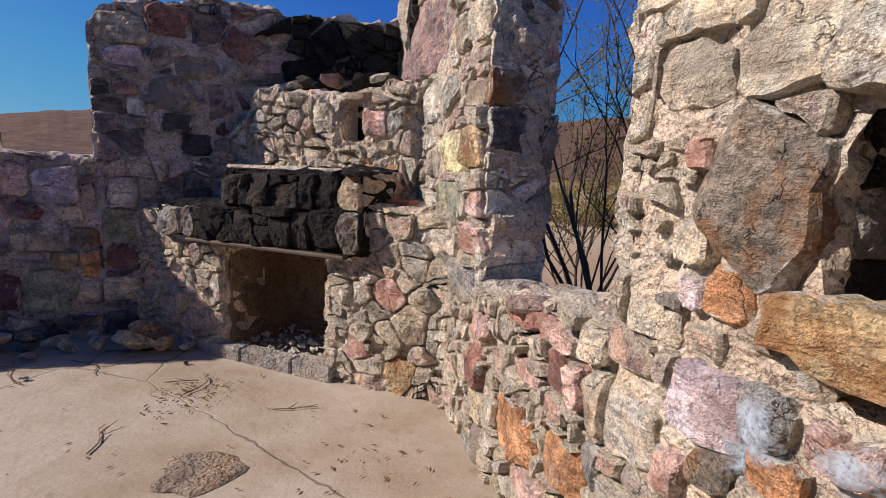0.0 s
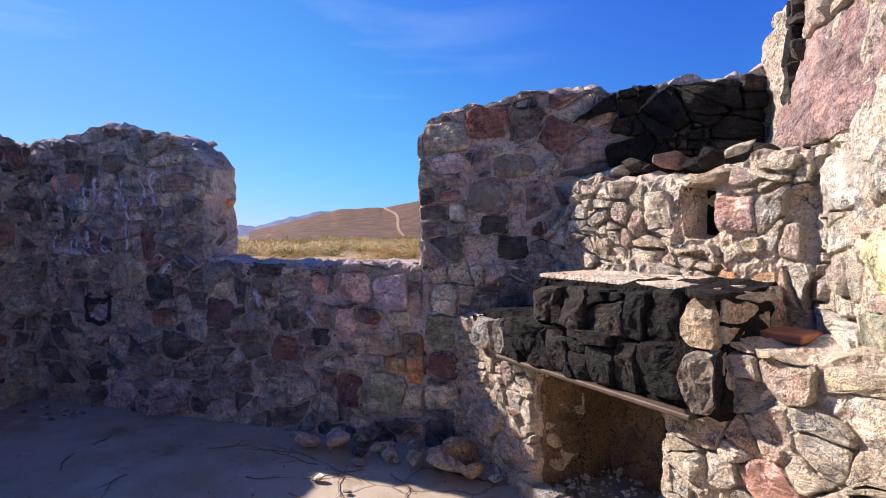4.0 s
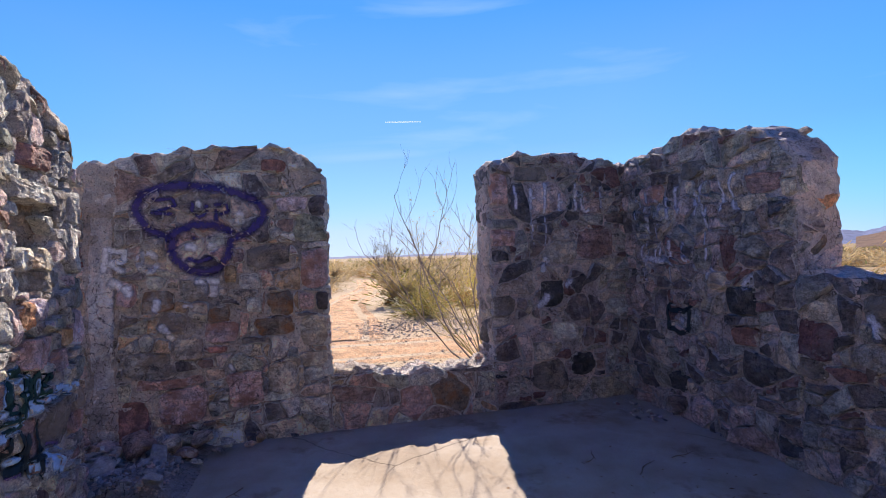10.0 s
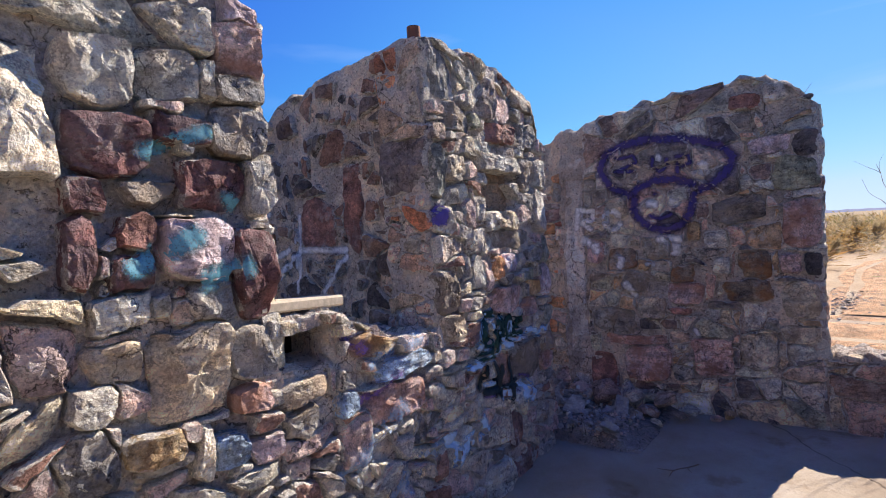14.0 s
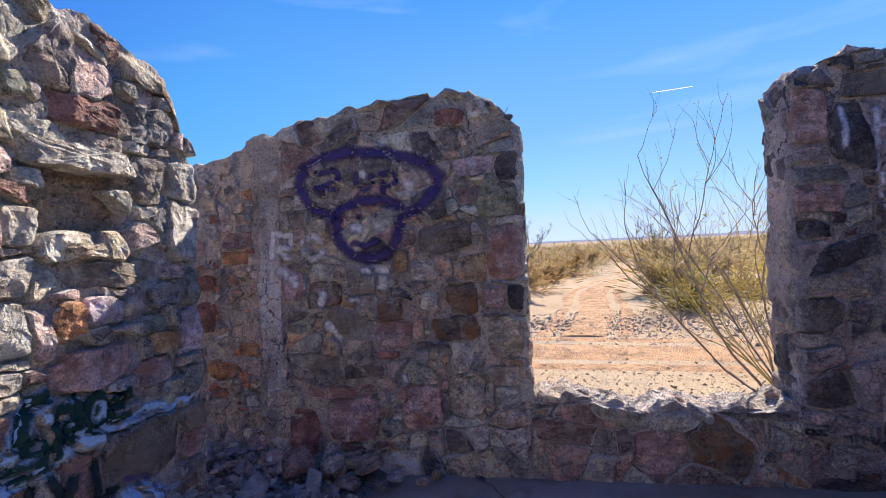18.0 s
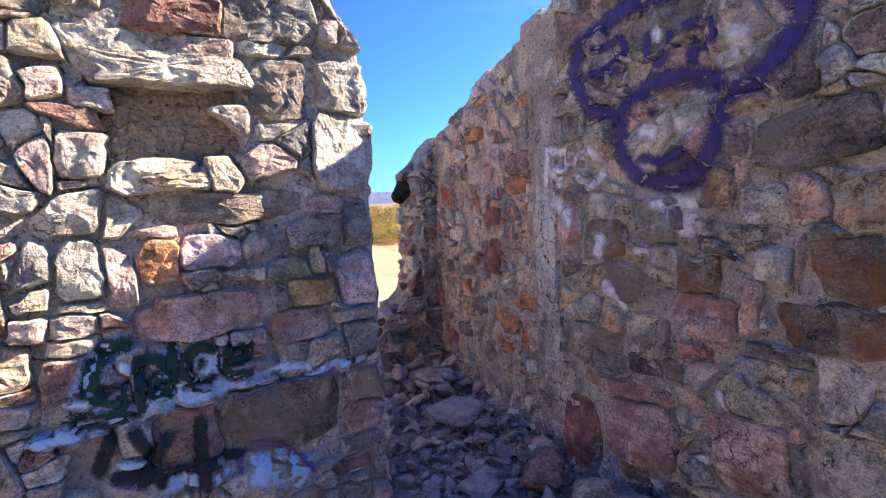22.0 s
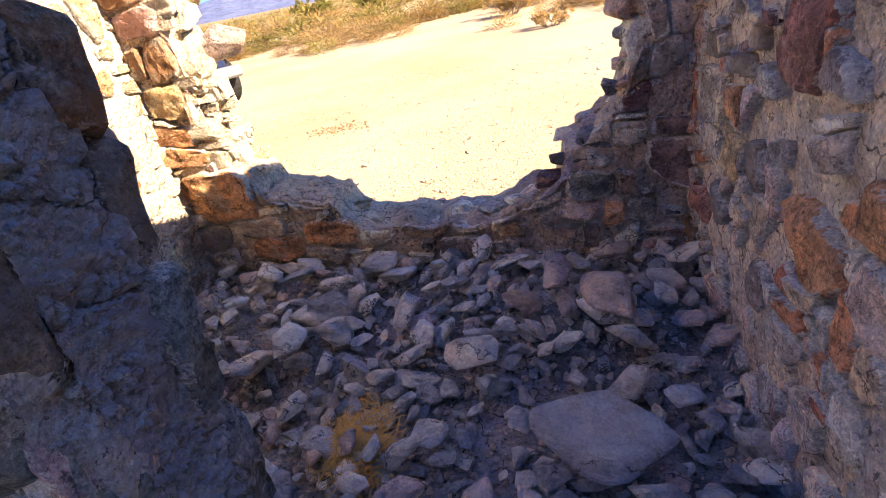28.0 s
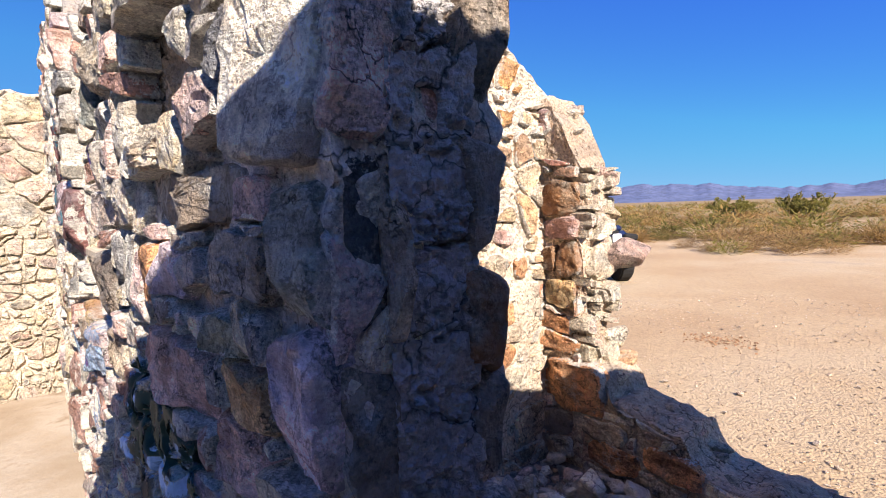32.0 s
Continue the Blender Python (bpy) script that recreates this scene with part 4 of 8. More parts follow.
WEST_SIDE = [(1.12, 0.84, 0.28, 0.17, K_TAN), (0.90, 0.72, 0.24, 0.14, K_OCHRE), (1.12, 0.99, 0.17, 0.09, K_DARK), (0.66, 1.11, 0.08, 0.05, K_PLUM), (0.74, 1.05, 0.09, 0.06, K_TAN), (1.17, 0.44, 0.17, 0.08, K_RED), (0.67, 0.76, 0.16, 0.10, K_DARK), (0.53, 0.84, 0.09, 0.06, K_GREY), (0.62, 0.98, 0.12, 0.06, K_WHITE), (0.96, 0.53, 0.22, 0.08, K_GREY), (0.86, 0.97, 0.18, 0.06, K_GREY), (1.34, 0.25, 0.21, 0.08, K_RUST), (0.86, 0.86, 0.16, 0.09, K_ORANGE)]
RED_STONES = [(-0.07, 1.86, 0.16, 0.13, K_GREY), (0.05, 1.68, 0.30, 0.11, K_PURPLE), (0.11, 1.55, 0.22, 0.10, K_ORANGE), (0.83, 1.79, 0.21, 0.09, K_WHITE), (0.58, 1.90, 0.22, 0.08, K_ORANGE), (0.39, 1.35, 0.20, 0.12, K_RED), (0.40, 1.10, 0.20, 0.21, K_RED), (0.27, 0.71, 0.30, 0.15, K_ORANGE), (0.03, 0.86, 0.15, 0.11, K_ORANGE), (-0.08, 2.01, 0.18, 0.07, K_ORANGE)]

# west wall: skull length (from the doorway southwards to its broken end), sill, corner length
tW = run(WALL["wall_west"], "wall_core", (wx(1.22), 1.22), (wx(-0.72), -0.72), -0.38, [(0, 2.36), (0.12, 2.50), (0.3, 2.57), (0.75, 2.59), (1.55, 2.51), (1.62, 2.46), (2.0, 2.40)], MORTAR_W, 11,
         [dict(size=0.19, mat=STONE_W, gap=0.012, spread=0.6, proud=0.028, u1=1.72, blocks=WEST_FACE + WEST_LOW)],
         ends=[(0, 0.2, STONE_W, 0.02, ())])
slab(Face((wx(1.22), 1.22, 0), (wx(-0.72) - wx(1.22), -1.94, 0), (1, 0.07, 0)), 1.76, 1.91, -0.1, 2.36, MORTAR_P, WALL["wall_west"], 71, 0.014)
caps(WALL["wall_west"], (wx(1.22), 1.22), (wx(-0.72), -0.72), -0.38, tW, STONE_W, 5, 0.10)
run(WALL["wall_west"], "wall_core", (wx(-0.72) - 0.03, -0.72), (wx(-0.72) - 0.05, -2.42), -0.36, [(0, 2.40), (0.2, 2.30), (0.6, 2.26), (0.85, 2.12), (1.15, 2.02), (1.4, 1.9), (1.62, 1.7)], MORTAR_E, 12,
    [dict(size=0.105, mat=STONE_P, gap=0.011, proud=0.020, spread=0.5, flat=0.85, blocks=[(u + 0.08, v, w, h, m) for u, v, w, h, m in RED_STONES] + WEST_SIDE)])
tS = run(WALL["wall_west"], "sill_core", (wx(2.85), 2.85), (wx(1.22), 1.22), -0.36, [(0, 0.50), (0.4, 0.46), (0.8, 0.47), (1.3, 0.51), (1.58, 0.52)], MORTAR_W, 13,
         [dict(size=0.24, mat=STONE_W, proud=0.02, keys=[(0.45, 0.22, 0.19, K_RUST), (0.85, 0.18, 0.17, K_PINK), (0.75, 0.44, 0.05, K_WHITE)])], rough=0.05)
caps(WALL["wall_west"], (wx(2.85), 2.85), (wx(1.22), 1.22), -0.36, tS, STONE_W, 6, 0.11, 0.9)
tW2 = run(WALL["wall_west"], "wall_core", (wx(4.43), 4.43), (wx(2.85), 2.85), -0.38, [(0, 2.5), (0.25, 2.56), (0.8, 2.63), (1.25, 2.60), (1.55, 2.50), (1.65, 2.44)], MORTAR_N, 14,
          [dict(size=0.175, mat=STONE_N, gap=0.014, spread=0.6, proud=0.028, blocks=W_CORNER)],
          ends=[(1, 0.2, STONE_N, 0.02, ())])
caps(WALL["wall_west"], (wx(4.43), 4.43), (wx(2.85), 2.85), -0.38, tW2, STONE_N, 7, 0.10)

# north wall: corner length, window sill, chimney length
P = WALL["wall_north"]
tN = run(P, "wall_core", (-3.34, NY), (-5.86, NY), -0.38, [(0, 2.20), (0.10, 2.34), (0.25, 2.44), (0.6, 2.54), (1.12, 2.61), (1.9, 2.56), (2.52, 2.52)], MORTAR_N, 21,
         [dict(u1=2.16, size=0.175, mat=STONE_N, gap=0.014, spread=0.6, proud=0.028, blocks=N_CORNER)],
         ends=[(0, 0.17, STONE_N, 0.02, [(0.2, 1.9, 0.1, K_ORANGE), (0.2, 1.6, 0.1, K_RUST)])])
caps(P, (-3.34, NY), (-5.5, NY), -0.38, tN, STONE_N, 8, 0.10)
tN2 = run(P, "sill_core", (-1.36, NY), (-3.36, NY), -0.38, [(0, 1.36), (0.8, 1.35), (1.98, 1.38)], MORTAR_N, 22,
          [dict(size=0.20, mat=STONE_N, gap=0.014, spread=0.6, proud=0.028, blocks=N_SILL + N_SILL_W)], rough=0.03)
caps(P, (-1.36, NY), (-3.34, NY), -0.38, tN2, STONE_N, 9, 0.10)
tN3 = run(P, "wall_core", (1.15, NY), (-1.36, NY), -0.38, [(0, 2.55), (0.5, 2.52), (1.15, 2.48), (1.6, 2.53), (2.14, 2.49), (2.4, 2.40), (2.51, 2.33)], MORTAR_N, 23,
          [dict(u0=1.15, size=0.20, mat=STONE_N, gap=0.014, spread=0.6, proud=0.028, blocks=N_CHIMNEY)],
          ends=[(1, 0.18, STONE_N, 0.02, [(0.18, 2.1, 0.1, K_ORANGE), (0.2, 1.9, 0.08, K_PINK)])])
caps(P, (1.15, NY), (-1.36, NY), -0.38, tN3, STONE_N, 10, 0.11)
# soot-caked back of the chimney, above the hearth
so = Face((EX, NY - 0.02, 0), (-1, 0, 0), (0, -1, 0))
stones(so, 0.0, 1.25, 1.75, profile([(0, 2.5), (0.8, 2.5), (1.25, 2.2)], 0.03, 4), 0.20, STONE_B, P, 231, (), 0.006, 0.05, lambda u, v: u > 0.86 + 0.22 * noise.noise(Vector((u * 3, v * 4, 1))) + 0.5 * (v - 2.1))

# east wall: chimney pier, window sill, near pier
P = WALL["wall_east"]
tE = run(P, "wall_core", (EX, 2.30), (EX, NY), -0.34, [(0, 2.40), (0.06, 2.46), (0.35, 2.55), (0.74, 2.66), (1.3, 2.76), (2.13, 2.72)], MORTAR_E, 31,
         [dict(size=0.17, mat=STONE_E, proud=0.030, u1=1.5, gap=0.013, blocks=CHIMNEY_PIER),
          ], ends=[(0, 0.16, STONE_W, 0.02, [(0.2, 2.1, 0.10, K_RUST), (0.26, 1.2, 0.06, K_GREY), (0.12, 1.75, 0.08, K_RUST)])], lump=0.05)
stones(Face((EX - 0.01, 2.30, 0), (0, 1, 0), (-1, 0, 0)), 1.0, 1.5, 1.95, lambda u: 2.68, 0.17, STONE_B, P, 311, (), 0.006, 0.045, lambda u, v: u < 1.30 + 0.06 * noise.noise(Vector((u * 4, v * 5, 2))))
caps(P, (EX, 2.30), (EX, NY), -0.34, tE, STONE_E, 11, 0.12)
for _i, (_y, _z, _s) in enumerate(((2.36, 2.52, 0.2), (2.52, 2.68, 0.16), (2.30, 2.40, 0.16), (2.75, 2.74, 0.15))):
    _o = piece("cap_stone", ROCKS["grey_fieldstone"][_i], P)
    _o.matrix_basis = Matrix.LocRotScale((EX + 0.16, _y, _z), Euler((0.2 * _i, 0.4, _i)), (_s * 1.1, _s, _s * 1.6))
tE2 = run(P, "sill_core", (EX, 1.20), (EX, 2.30), -0.34, [(0, 0.98), (0.3, 0.92), (0.75, 0.86), (1.1, 0.84)], MORTAR_E, 32,
          [dict(size=0.125, mat=STONE_E, proud=0.036, gap=0.012, spread=0.6, blocks=SILL_E)], rough=0.05)
caps(P, (EX, 1.20), (EX, 2.30), -0.34, tE2, STONE_E, 12, 0.13, 1.1)


# near pier, niche beside the big rust-stained slab, its shade painted black
run(P, "wall_core", (EX, -0.66), (EX, 1.22), -0.34, [(0, 0.98), (1.2, 0.97), (1.88, 0.98)], MORTAR_E, 33,
          [dict(size=0.14, mat=STONE_E, proud=0.026, gap=0.014, blocks=NEAR_LOW)], rough=0.01)
run(P, "wall_core", (EX, 0.66), (EX, 1.22), -0.34, [(0, 2.5), (0.3, 2.46), (0.56, 2.38)], MORTAR_E, 34,
    [dict(size=0.105, mat=STONE_E, proud=0.02, gap=0.034, v0=0.97, skip=lambda u, v: 1.16 < v < 1.50 and u < 0.26, blocks=NEAR_TOP + NEAR_UP)], base=0.95, ends=[(1, 0.13, STONE_E, 0.03, ())], lump=0.04, step=0.022)
_ne = Face((EX, 0, 0), (0, 1, 0), (-1, 0, 0))
_nr = random.Random(77)
piece("stone", stone_mesh(_ne, rounded([(0.98, 1.33), (0.92, 1.42), (0.84, 1.50), (0.77, 1.49), (0.675, 1.45), (0.66, 1.26), (0.70, 1.16), (0.84, 1.205)], _nr), K_RUST, _nr, 0.045, -0.09), P, "large rust-stained slab")
slab(_ne, 0.46, 0.71, 1.06, 1.17, K_OCHRE, P, 88, 0.05)
# black and grey jamb stones put the niche's deep shade into colour
_nj = Face((EX, 0.668, 0), (1, 0, 0), (0, -1, 0))
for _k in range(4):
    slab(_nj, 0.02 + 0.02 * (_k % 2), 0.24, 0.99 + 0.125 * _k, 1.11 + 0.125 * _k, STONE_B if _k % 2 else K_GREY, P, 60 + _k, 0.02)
run(P, "niche_back", (EX + 0.22, 0.28), (EX + 0.22, 0.68), -0.12, [(0, 2.4), (0.4, 2.4)], SOOT_AND_SHADE, 35, [dict(size=0.15, mat=STONE_B, v0=0.97)], base=0.95)
run(P, "wall_core", (EX, 0.28), (EX, 0.68), -0.30, [(0, 2.5), (0.4, 2.5)], MORTAR_E, 36, [dict(size=0.19, mat=STONE_E, v0=1.50)], base=1.48)
run(P, "wall_core", (EX, -0.66), (EX, 0.28), -0.34, [(0, 2.55), (0.94, 2.5)], MORTAR_E, 37, [dict(size=0.2, mat=STONE_E, v0=0.97)], base=0.95)

# south wall: lettered length, niche sill, east pier
P = WALL["wall_south"]


def hollow_s(u, v):
    """Depth of the pitted hollow where a large stone has fallen out."""
    e = max(abs(u - 0.70) / 0.205, abs(v - 1.79) / 0.135 + 0.25 * noise.noise(Vector((u * 5, v * 5, 3))))
    return 0.15 * max(0.0, min(1.0, (1.12 - e) / 0.2)) * (1 + 0.45 * noise.noise(Vector((u * 13, v * 19, 8))) + 0.3 * noise.noise(Vector((u * 34, v * 44, 3))))


def hole_s(u, v):
    return hollow_s(u, v) > 0.03


tS1 = run(P, "wall_core", (-2.70, SY + 0.012), (-4.075, SY - 0.085), 0.31, [(0, 2.54), (0.35, 2.57), (0.8, 2.56), (1.10, 2.50), (1.22, 2.42), (1.30, 2.22), (1.41, 2.05)], MORTAR_S, 41,
          [dict(size=0.15, mat=STONE_S, proud=0.032, gap=0.010, spread=0.6, flat=1.75, skip=hole_s, blocks=SOUTH_FACE + SOUTH_UP + SOUTH_CORNER)], ends=[(0, 0.17, STONE_R, 0.02, ())], dent=hollow_s, step=0.017)
caps(P, (-2.75, SY), (-3.85, SY - 0.07), 0.40, tS1, STONE_S, 13, 0.11)
_hf = Face((-2.70, SY + 0.012, 0), (-1, -0.0705, 0), (-0.0705, 1, 0))
V, F = [], []
for j in range(61):
    for i in range(81):
        u, v = 0.44 + 0.52 * i / 80, 1.60 + 0.38 * j / 60
        k = hollow_s(u, v)
        q = noise.voronoi(Vector((u * 24, v * 34, 2.0)))[0][0]
        V.append(_hf.at(u, v, -0.055 - 0.10 * max(0.0, 1 - k / 0.04) + 0.020 * noise.noise(Vector((u * 11, v * 15, 4))) + 0.014 * noise.noise(Vector((u * 40, v * 60, 6))) - 0.05 * max(0.0, 0.25 - q) * (noise.noise(Vector((u * 6, v * 6, 1))) > 0)))
for j in range(60):
    for i in range(80):
        k = j * 81 + i
        F.append((k, k + 1, k + 82, k + 81))
piece("hollow_fill", mesh_of("hollow_fill", V, F, mortar_material("brown_rubble_fill", (0.40, 0.32, 0.24))), P, "pitted brown fill where a stone fell out")
slab(_hf, 0.48, 0.92, 1.925, 2.03, K_WHITE, P, 17, 0.06)
slab(_hf, 0.46, 0.98, 1.585, 1.64, K_TAN, P, 19, 0.055)
# the wall's broken end by the doorway: cast concrete core between slabs
endf = Face((-4.075, SY - 0.085, 0), (0, -1, 0), (-1, 0, 0))
stones(endf, 0.0, 0.15, 0.0, lambda q: 2.05, 0.12, STONE_S, P, 416, (), 0.012, 0.012, None, 0.6, 0.7)
for _u0, _u1, _v0, _v1, _m, _p in ((0.02, 0.08, 1.30, 1.56, K_BLACK, 0.01), (0.015, 0.095, 0.97, 1.26, K_DARK, 0.02), (0.085, 0.115, 1.28, 1.55, K_TAN, 0.035), (0.0, 0.10, 1.60, 1.80, STONE_S, 0.03), (0.0, 0.09, 1.82, 2.03, STONE_S, 0.025),
                                    (0.01, 0.09, 0.68, 0.93, K_SLATE, 0.02), (0.07, 0.115, 0.60, 0.88, K_GREY, 0.02), (0.0, 0.06, 0.42, 0.65, K_TAN, 0.03), (0.06, 0.11, 0.30, 0.58, K_GREY, 0.03), (0.0, 0.10, 0.0, 0.27, K_PINK, 0.03)):
    slab(endf, _u0, _u1, _v0, _v1, _m, P, int(900 + _v0 * 100 + _u0 * 50), _p)
for _v0, _v1, _m, _w, _p in ((1.60, 2.02, K_DARK, 0.12, 0.055), (1.40, 1.58, K_GREY, 0.09, 0.05), (1.22, 1.38, K_RUST, 0.10, 0.06), (1.02, 1.20, K_DARK, 0.09, 0.045), (0.76, 1.0, K_SLATE, 0.11, 0.06), (0.45, 0.74, K_GREY, 0.10, 0.05), (0.1, 0.43, K_BLACK, 0.10, 0.05)):
    slab(endf, 0.30 - _w * 0.8, 0.30, _v0, _v1, _m, P, int(700 + _v0 * 100), _p * 0.6)
V, F = [], []
NU, NV = 56, 480
for j in range(NV + 1):
    for i in range(NU + 1):
        u, v = 0.085 + 0.165 * i / NU, 0.02 + 2.0 * j / NV
        lv = v * 7.0 + 0.30 * noise.noise(Vector((u * 7, v * 1.5, 2))) + 0.12 * noise.noise(Vector((u * 25, v * 9, 5)))
        q = lv % 1.0
        peb = noise.voronoi(Vector((u * 62, v * 62, 1.0)))[0][0]
        rough = max(0.35, min(1.0, (0.62 - q) / 0.3)) * (0.6 + 0.5 * noise.noise(Vector((u * 12, v * 12, 9))))
        h = 0.022 - 0.026 * max(0.0, 1 - q / 0.08) * max(0.15, min(1.0, 0.55 + 0.9 * noise.noise(Vector((u * 14, v * 3, 21))))) + 0.008 * noise.noise(Vector((u * 9, v * 9, 1))) + rough * (0.020 - 0.050 * peb) + 0.006 * noise.noise(Vector((u * 30, v * 30, 12))) + 0.003 * noise.noise(Vector((u * 90, v * 90, 6)))
        h -= 0.05 * max(0.0, 1 - ((u - 0.16) / 0.03) ** 4 - ((v - 1.62) / 0.035) ** 4)
        V.append(endf.at(u, v, h))
for j in range(NV):
    for i in range(NU):
        k = j * (NU + 1) + i
        F.append((k, k + NU + 1, k + NU + 2, k + 1))
slab(endf, 0.145, 0.19, 1.61, 1.66, K_PINK, P, 55, 0.005)
piece("concrete_core", mesh_of("concrete_core", V, F, MORTAR_C), P, "rough grey cast concrete in lifts")


tS2 = run(P, "sill_core", (-2.04, SY), (-2.70, SY), 0.40, [(0, 1.27), (0.10, 1.20), (0.14, 1.16), (0.66, 1.08)], MORTAR_S, 42,
          [dict(size=0.15, mat=STONE_S, proud=0.04, gap=0.013, blocks=SILL_STONES)], rough=0.03)
run(P, "sill_core", (-1.77, SY), (-2.04, SY), 0.40, [(0, 1.07), (0.27, 1.06)], MORTAR_S, 45, [dict(size=0.17, mat=STONE_S, proud=0.035, blocks=[(u - 2.92, v, w, h, m) for u, v, w, h, m in SILL_NICHE])], rough=0.01)
# black back paints the shade inside the sill hole
run(P, "niche_back", (-1.77, SY - 0.27), (-2.04, SY - 0.27), 0.13, [(0, 1.24), (0.27, 1.24)], SOOT_AND_SHADE, 46, base=1.0, rough=0.01)
run(P, "niche_lintel", (-1.77, SY), (-2.04, SY), 0.40, [(0, 1.285), (0.27, 1.28)], MORTAR_S, 47, [dict(size=0.12, mat=STONE_S, proud=0.03, v0=1.22)], base=1.22, rough=0.01)
caps(P, (-2.04, SY), (-2.70, SY), 0.40, tS2, STONE_S, 14, 0.12, 0.8)
run(P, "wall_core", (1.15, SY), (-1.77, SY), 0.40, [(0, 2.5), (1.5, 2.62), (2.5, 2.60), (2.8, 2.45), (2.92, 2.38)], MORTAR_S, 43,
          [dict(u0=1.2, size=0.185, mat=STONE_S, proud=0.05, gap=0.013, spread=0.5, blocks=PIER_UP + PIER_LOW)],
          ends=[(1, 0.2, STONE_S, 0.03, ())])

# partition and the low wall round the rubble
PART_W = [(1.21, 1.19, 0.12, 0.12, K_TAN), (1.20, 1.07, 0.19, 0.10, K_TAN), (1.39, 1.18, 0.10, 0.10, K_ORANGE), (1.19, 0.98, 0.08, 0.07, K_PINK), (1.27, 0.96, 0.11, 0.09, K_ORANGE), (1.32, 0.87, 0.14, 0.11, K_TAN), (1.24, 0.76, 0.21, 0.12, K_ORANGE), (1.05, 0.80, 0.12, 0.11, K_ORANGE), (1.06, 0.90, 0.05, 0.07, K_ORANGE), (1.32, 0.66, 0.14, 0.10, K_TAN), (1.27, 1.33, 0.12, 0.08, K_PINK), (1.06, 0.71, 0.13, 0.07, K_ORANGE)]
REVEAL = [(0.32, 0.80, 0.23, 0.08, K_ORANGE), (0.30, 0.89, 0.21, 0.09, K_ORANGE), (0.33, 1.04, 0.18, 0.14, K_OCHRE), (0.27, 1.21, 0.09, 0.13, K_RUST), (0.38, 1.21, 0.13, 0.17, K_RUST), (0.34, 1.36, 0.2, 0.1, K_PINK), (0.12, 0.63, 0.14, 0.14, K_PINK), (0.28, 0.38, 0.21, 0.12, K_DARK), (0.12, 0.42, 0.14, 0.12, K_DARK), (0.26, 0.26, 0.27, 0.12, K_TAN)]
LOW_WALL = [(0.28, 0.60, 0.14, 0.12, K_TAN), (0.19, 0.42, 0.24, 0.10, K_TAN), (0.24, 0.31, 0.27, 0.12, K_ORANGE), (0.51, 0.37, 0.28, 0.12, K_ORANGE), (0.44, 0.54, 0.16, 0.08, K_WHITE), (0.60, 0.51, 0.16, 0.09, K_GREY), (0.73, 0.33, 0.24, 0.08, K_TAN), (0.98, 0.34, 0.23, 0.08, K_RUST), (0.47, 0.25, 0.23, 0.09, K_TAN), (1.19, 0.35, 0.16, 0.08, K_TAN), (1.49, 0.46, 0.17, 0.11, K_TAN), (1.69, 0.47, 0.20, 0.12, K_SLATE), (1.84, 0.46, 0.09, 0.12, K_RUST), (1.78, 0.35, 0.09, 0.10, K_ORANGE), (1.61, 0.69, 0.11, 0.13, K_GREY), (1.72, 0.71, 0.11, 0.15, K_TAN), (1.85, 0.81, 0.12, 0.12, K_PLUM), (1.86, 0.96, 0.09, 0.14, K_RUST), (1.97, 0.93, 0.12, 0.13, K_GREY), (1.56, 0.57, 0.14, 0.09, K_LILAC), (1.84, 0.67, 0.16, 0.09, K_TAN), (1.30, 0.40, 0.18, 0.09, K_TAN), (1.34, 0.30, 0.18, 0.08, K_OCHRE), (1.90, 0.34, 0.11, 0.11, K_SLATE), (1.57, 0.33, 0.16, 0.10, K_GREY)]
P = WALL["wall_partition"]
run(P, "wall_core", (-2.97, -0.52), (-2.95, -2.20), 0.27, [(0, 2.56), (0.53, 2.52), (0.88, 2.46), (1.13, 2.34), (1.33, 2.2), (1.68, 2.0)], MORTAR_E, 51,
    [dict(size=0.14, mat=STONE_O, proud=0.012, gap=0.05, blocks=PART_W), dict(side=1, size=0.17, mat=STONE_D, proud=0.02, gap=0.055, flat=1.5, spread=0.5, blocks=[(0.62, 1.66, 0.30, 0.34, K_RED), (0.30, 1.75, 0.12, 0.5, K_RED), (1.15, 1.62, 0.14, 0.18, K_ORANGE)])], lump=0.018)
P = WALL["wall_rubble_room"]
in_slab = lambda x, v: -3.31 < x < -2.93 and 0.45 < v < 0.73
run(P, "wall_core", (-2.72, -2.08), (-3.17, -2.08), 0.24, [(0, 1.9), (0.25, 1.98), (0.36, 1.86), (0.45, 1.68)], MORTAR_B, 53,
    [dict(size=0.13, mat=STONE_R, proud=0.018, gap=0.04, skip=lambda u, v: in_slab(-2.72 - u, v), blocks=REVEAL, keys=[(0.34, 1.5, 0.14, K_RUST), (0.33, 1.75, 0.12, K_RED)])], ends=[(1, 0.10, STONE_E, 0.05, ())], lump=0.03, step=0.025)
_f = Face((-2.72, -2.08, 0), (-1, 0, 0), (0, 1, 0))
rng = random.Random(53)
piece("stone", stone_mesh(_f, rounded(block_outline(0.40, 0.59, 0.37, 0.25, rng), rng, k=0.6), K_ORANGE, rng, 0.036), P)
caps(P, (-2.75, -2.08), (-3.15, -2.08), 0.28, profile([(0, 1.92), (0.22, 1.97), (0.33, 1.84), (0.42, 1.66)], 0.02, 53), STONE_E, 17, 0.15, 2.0)
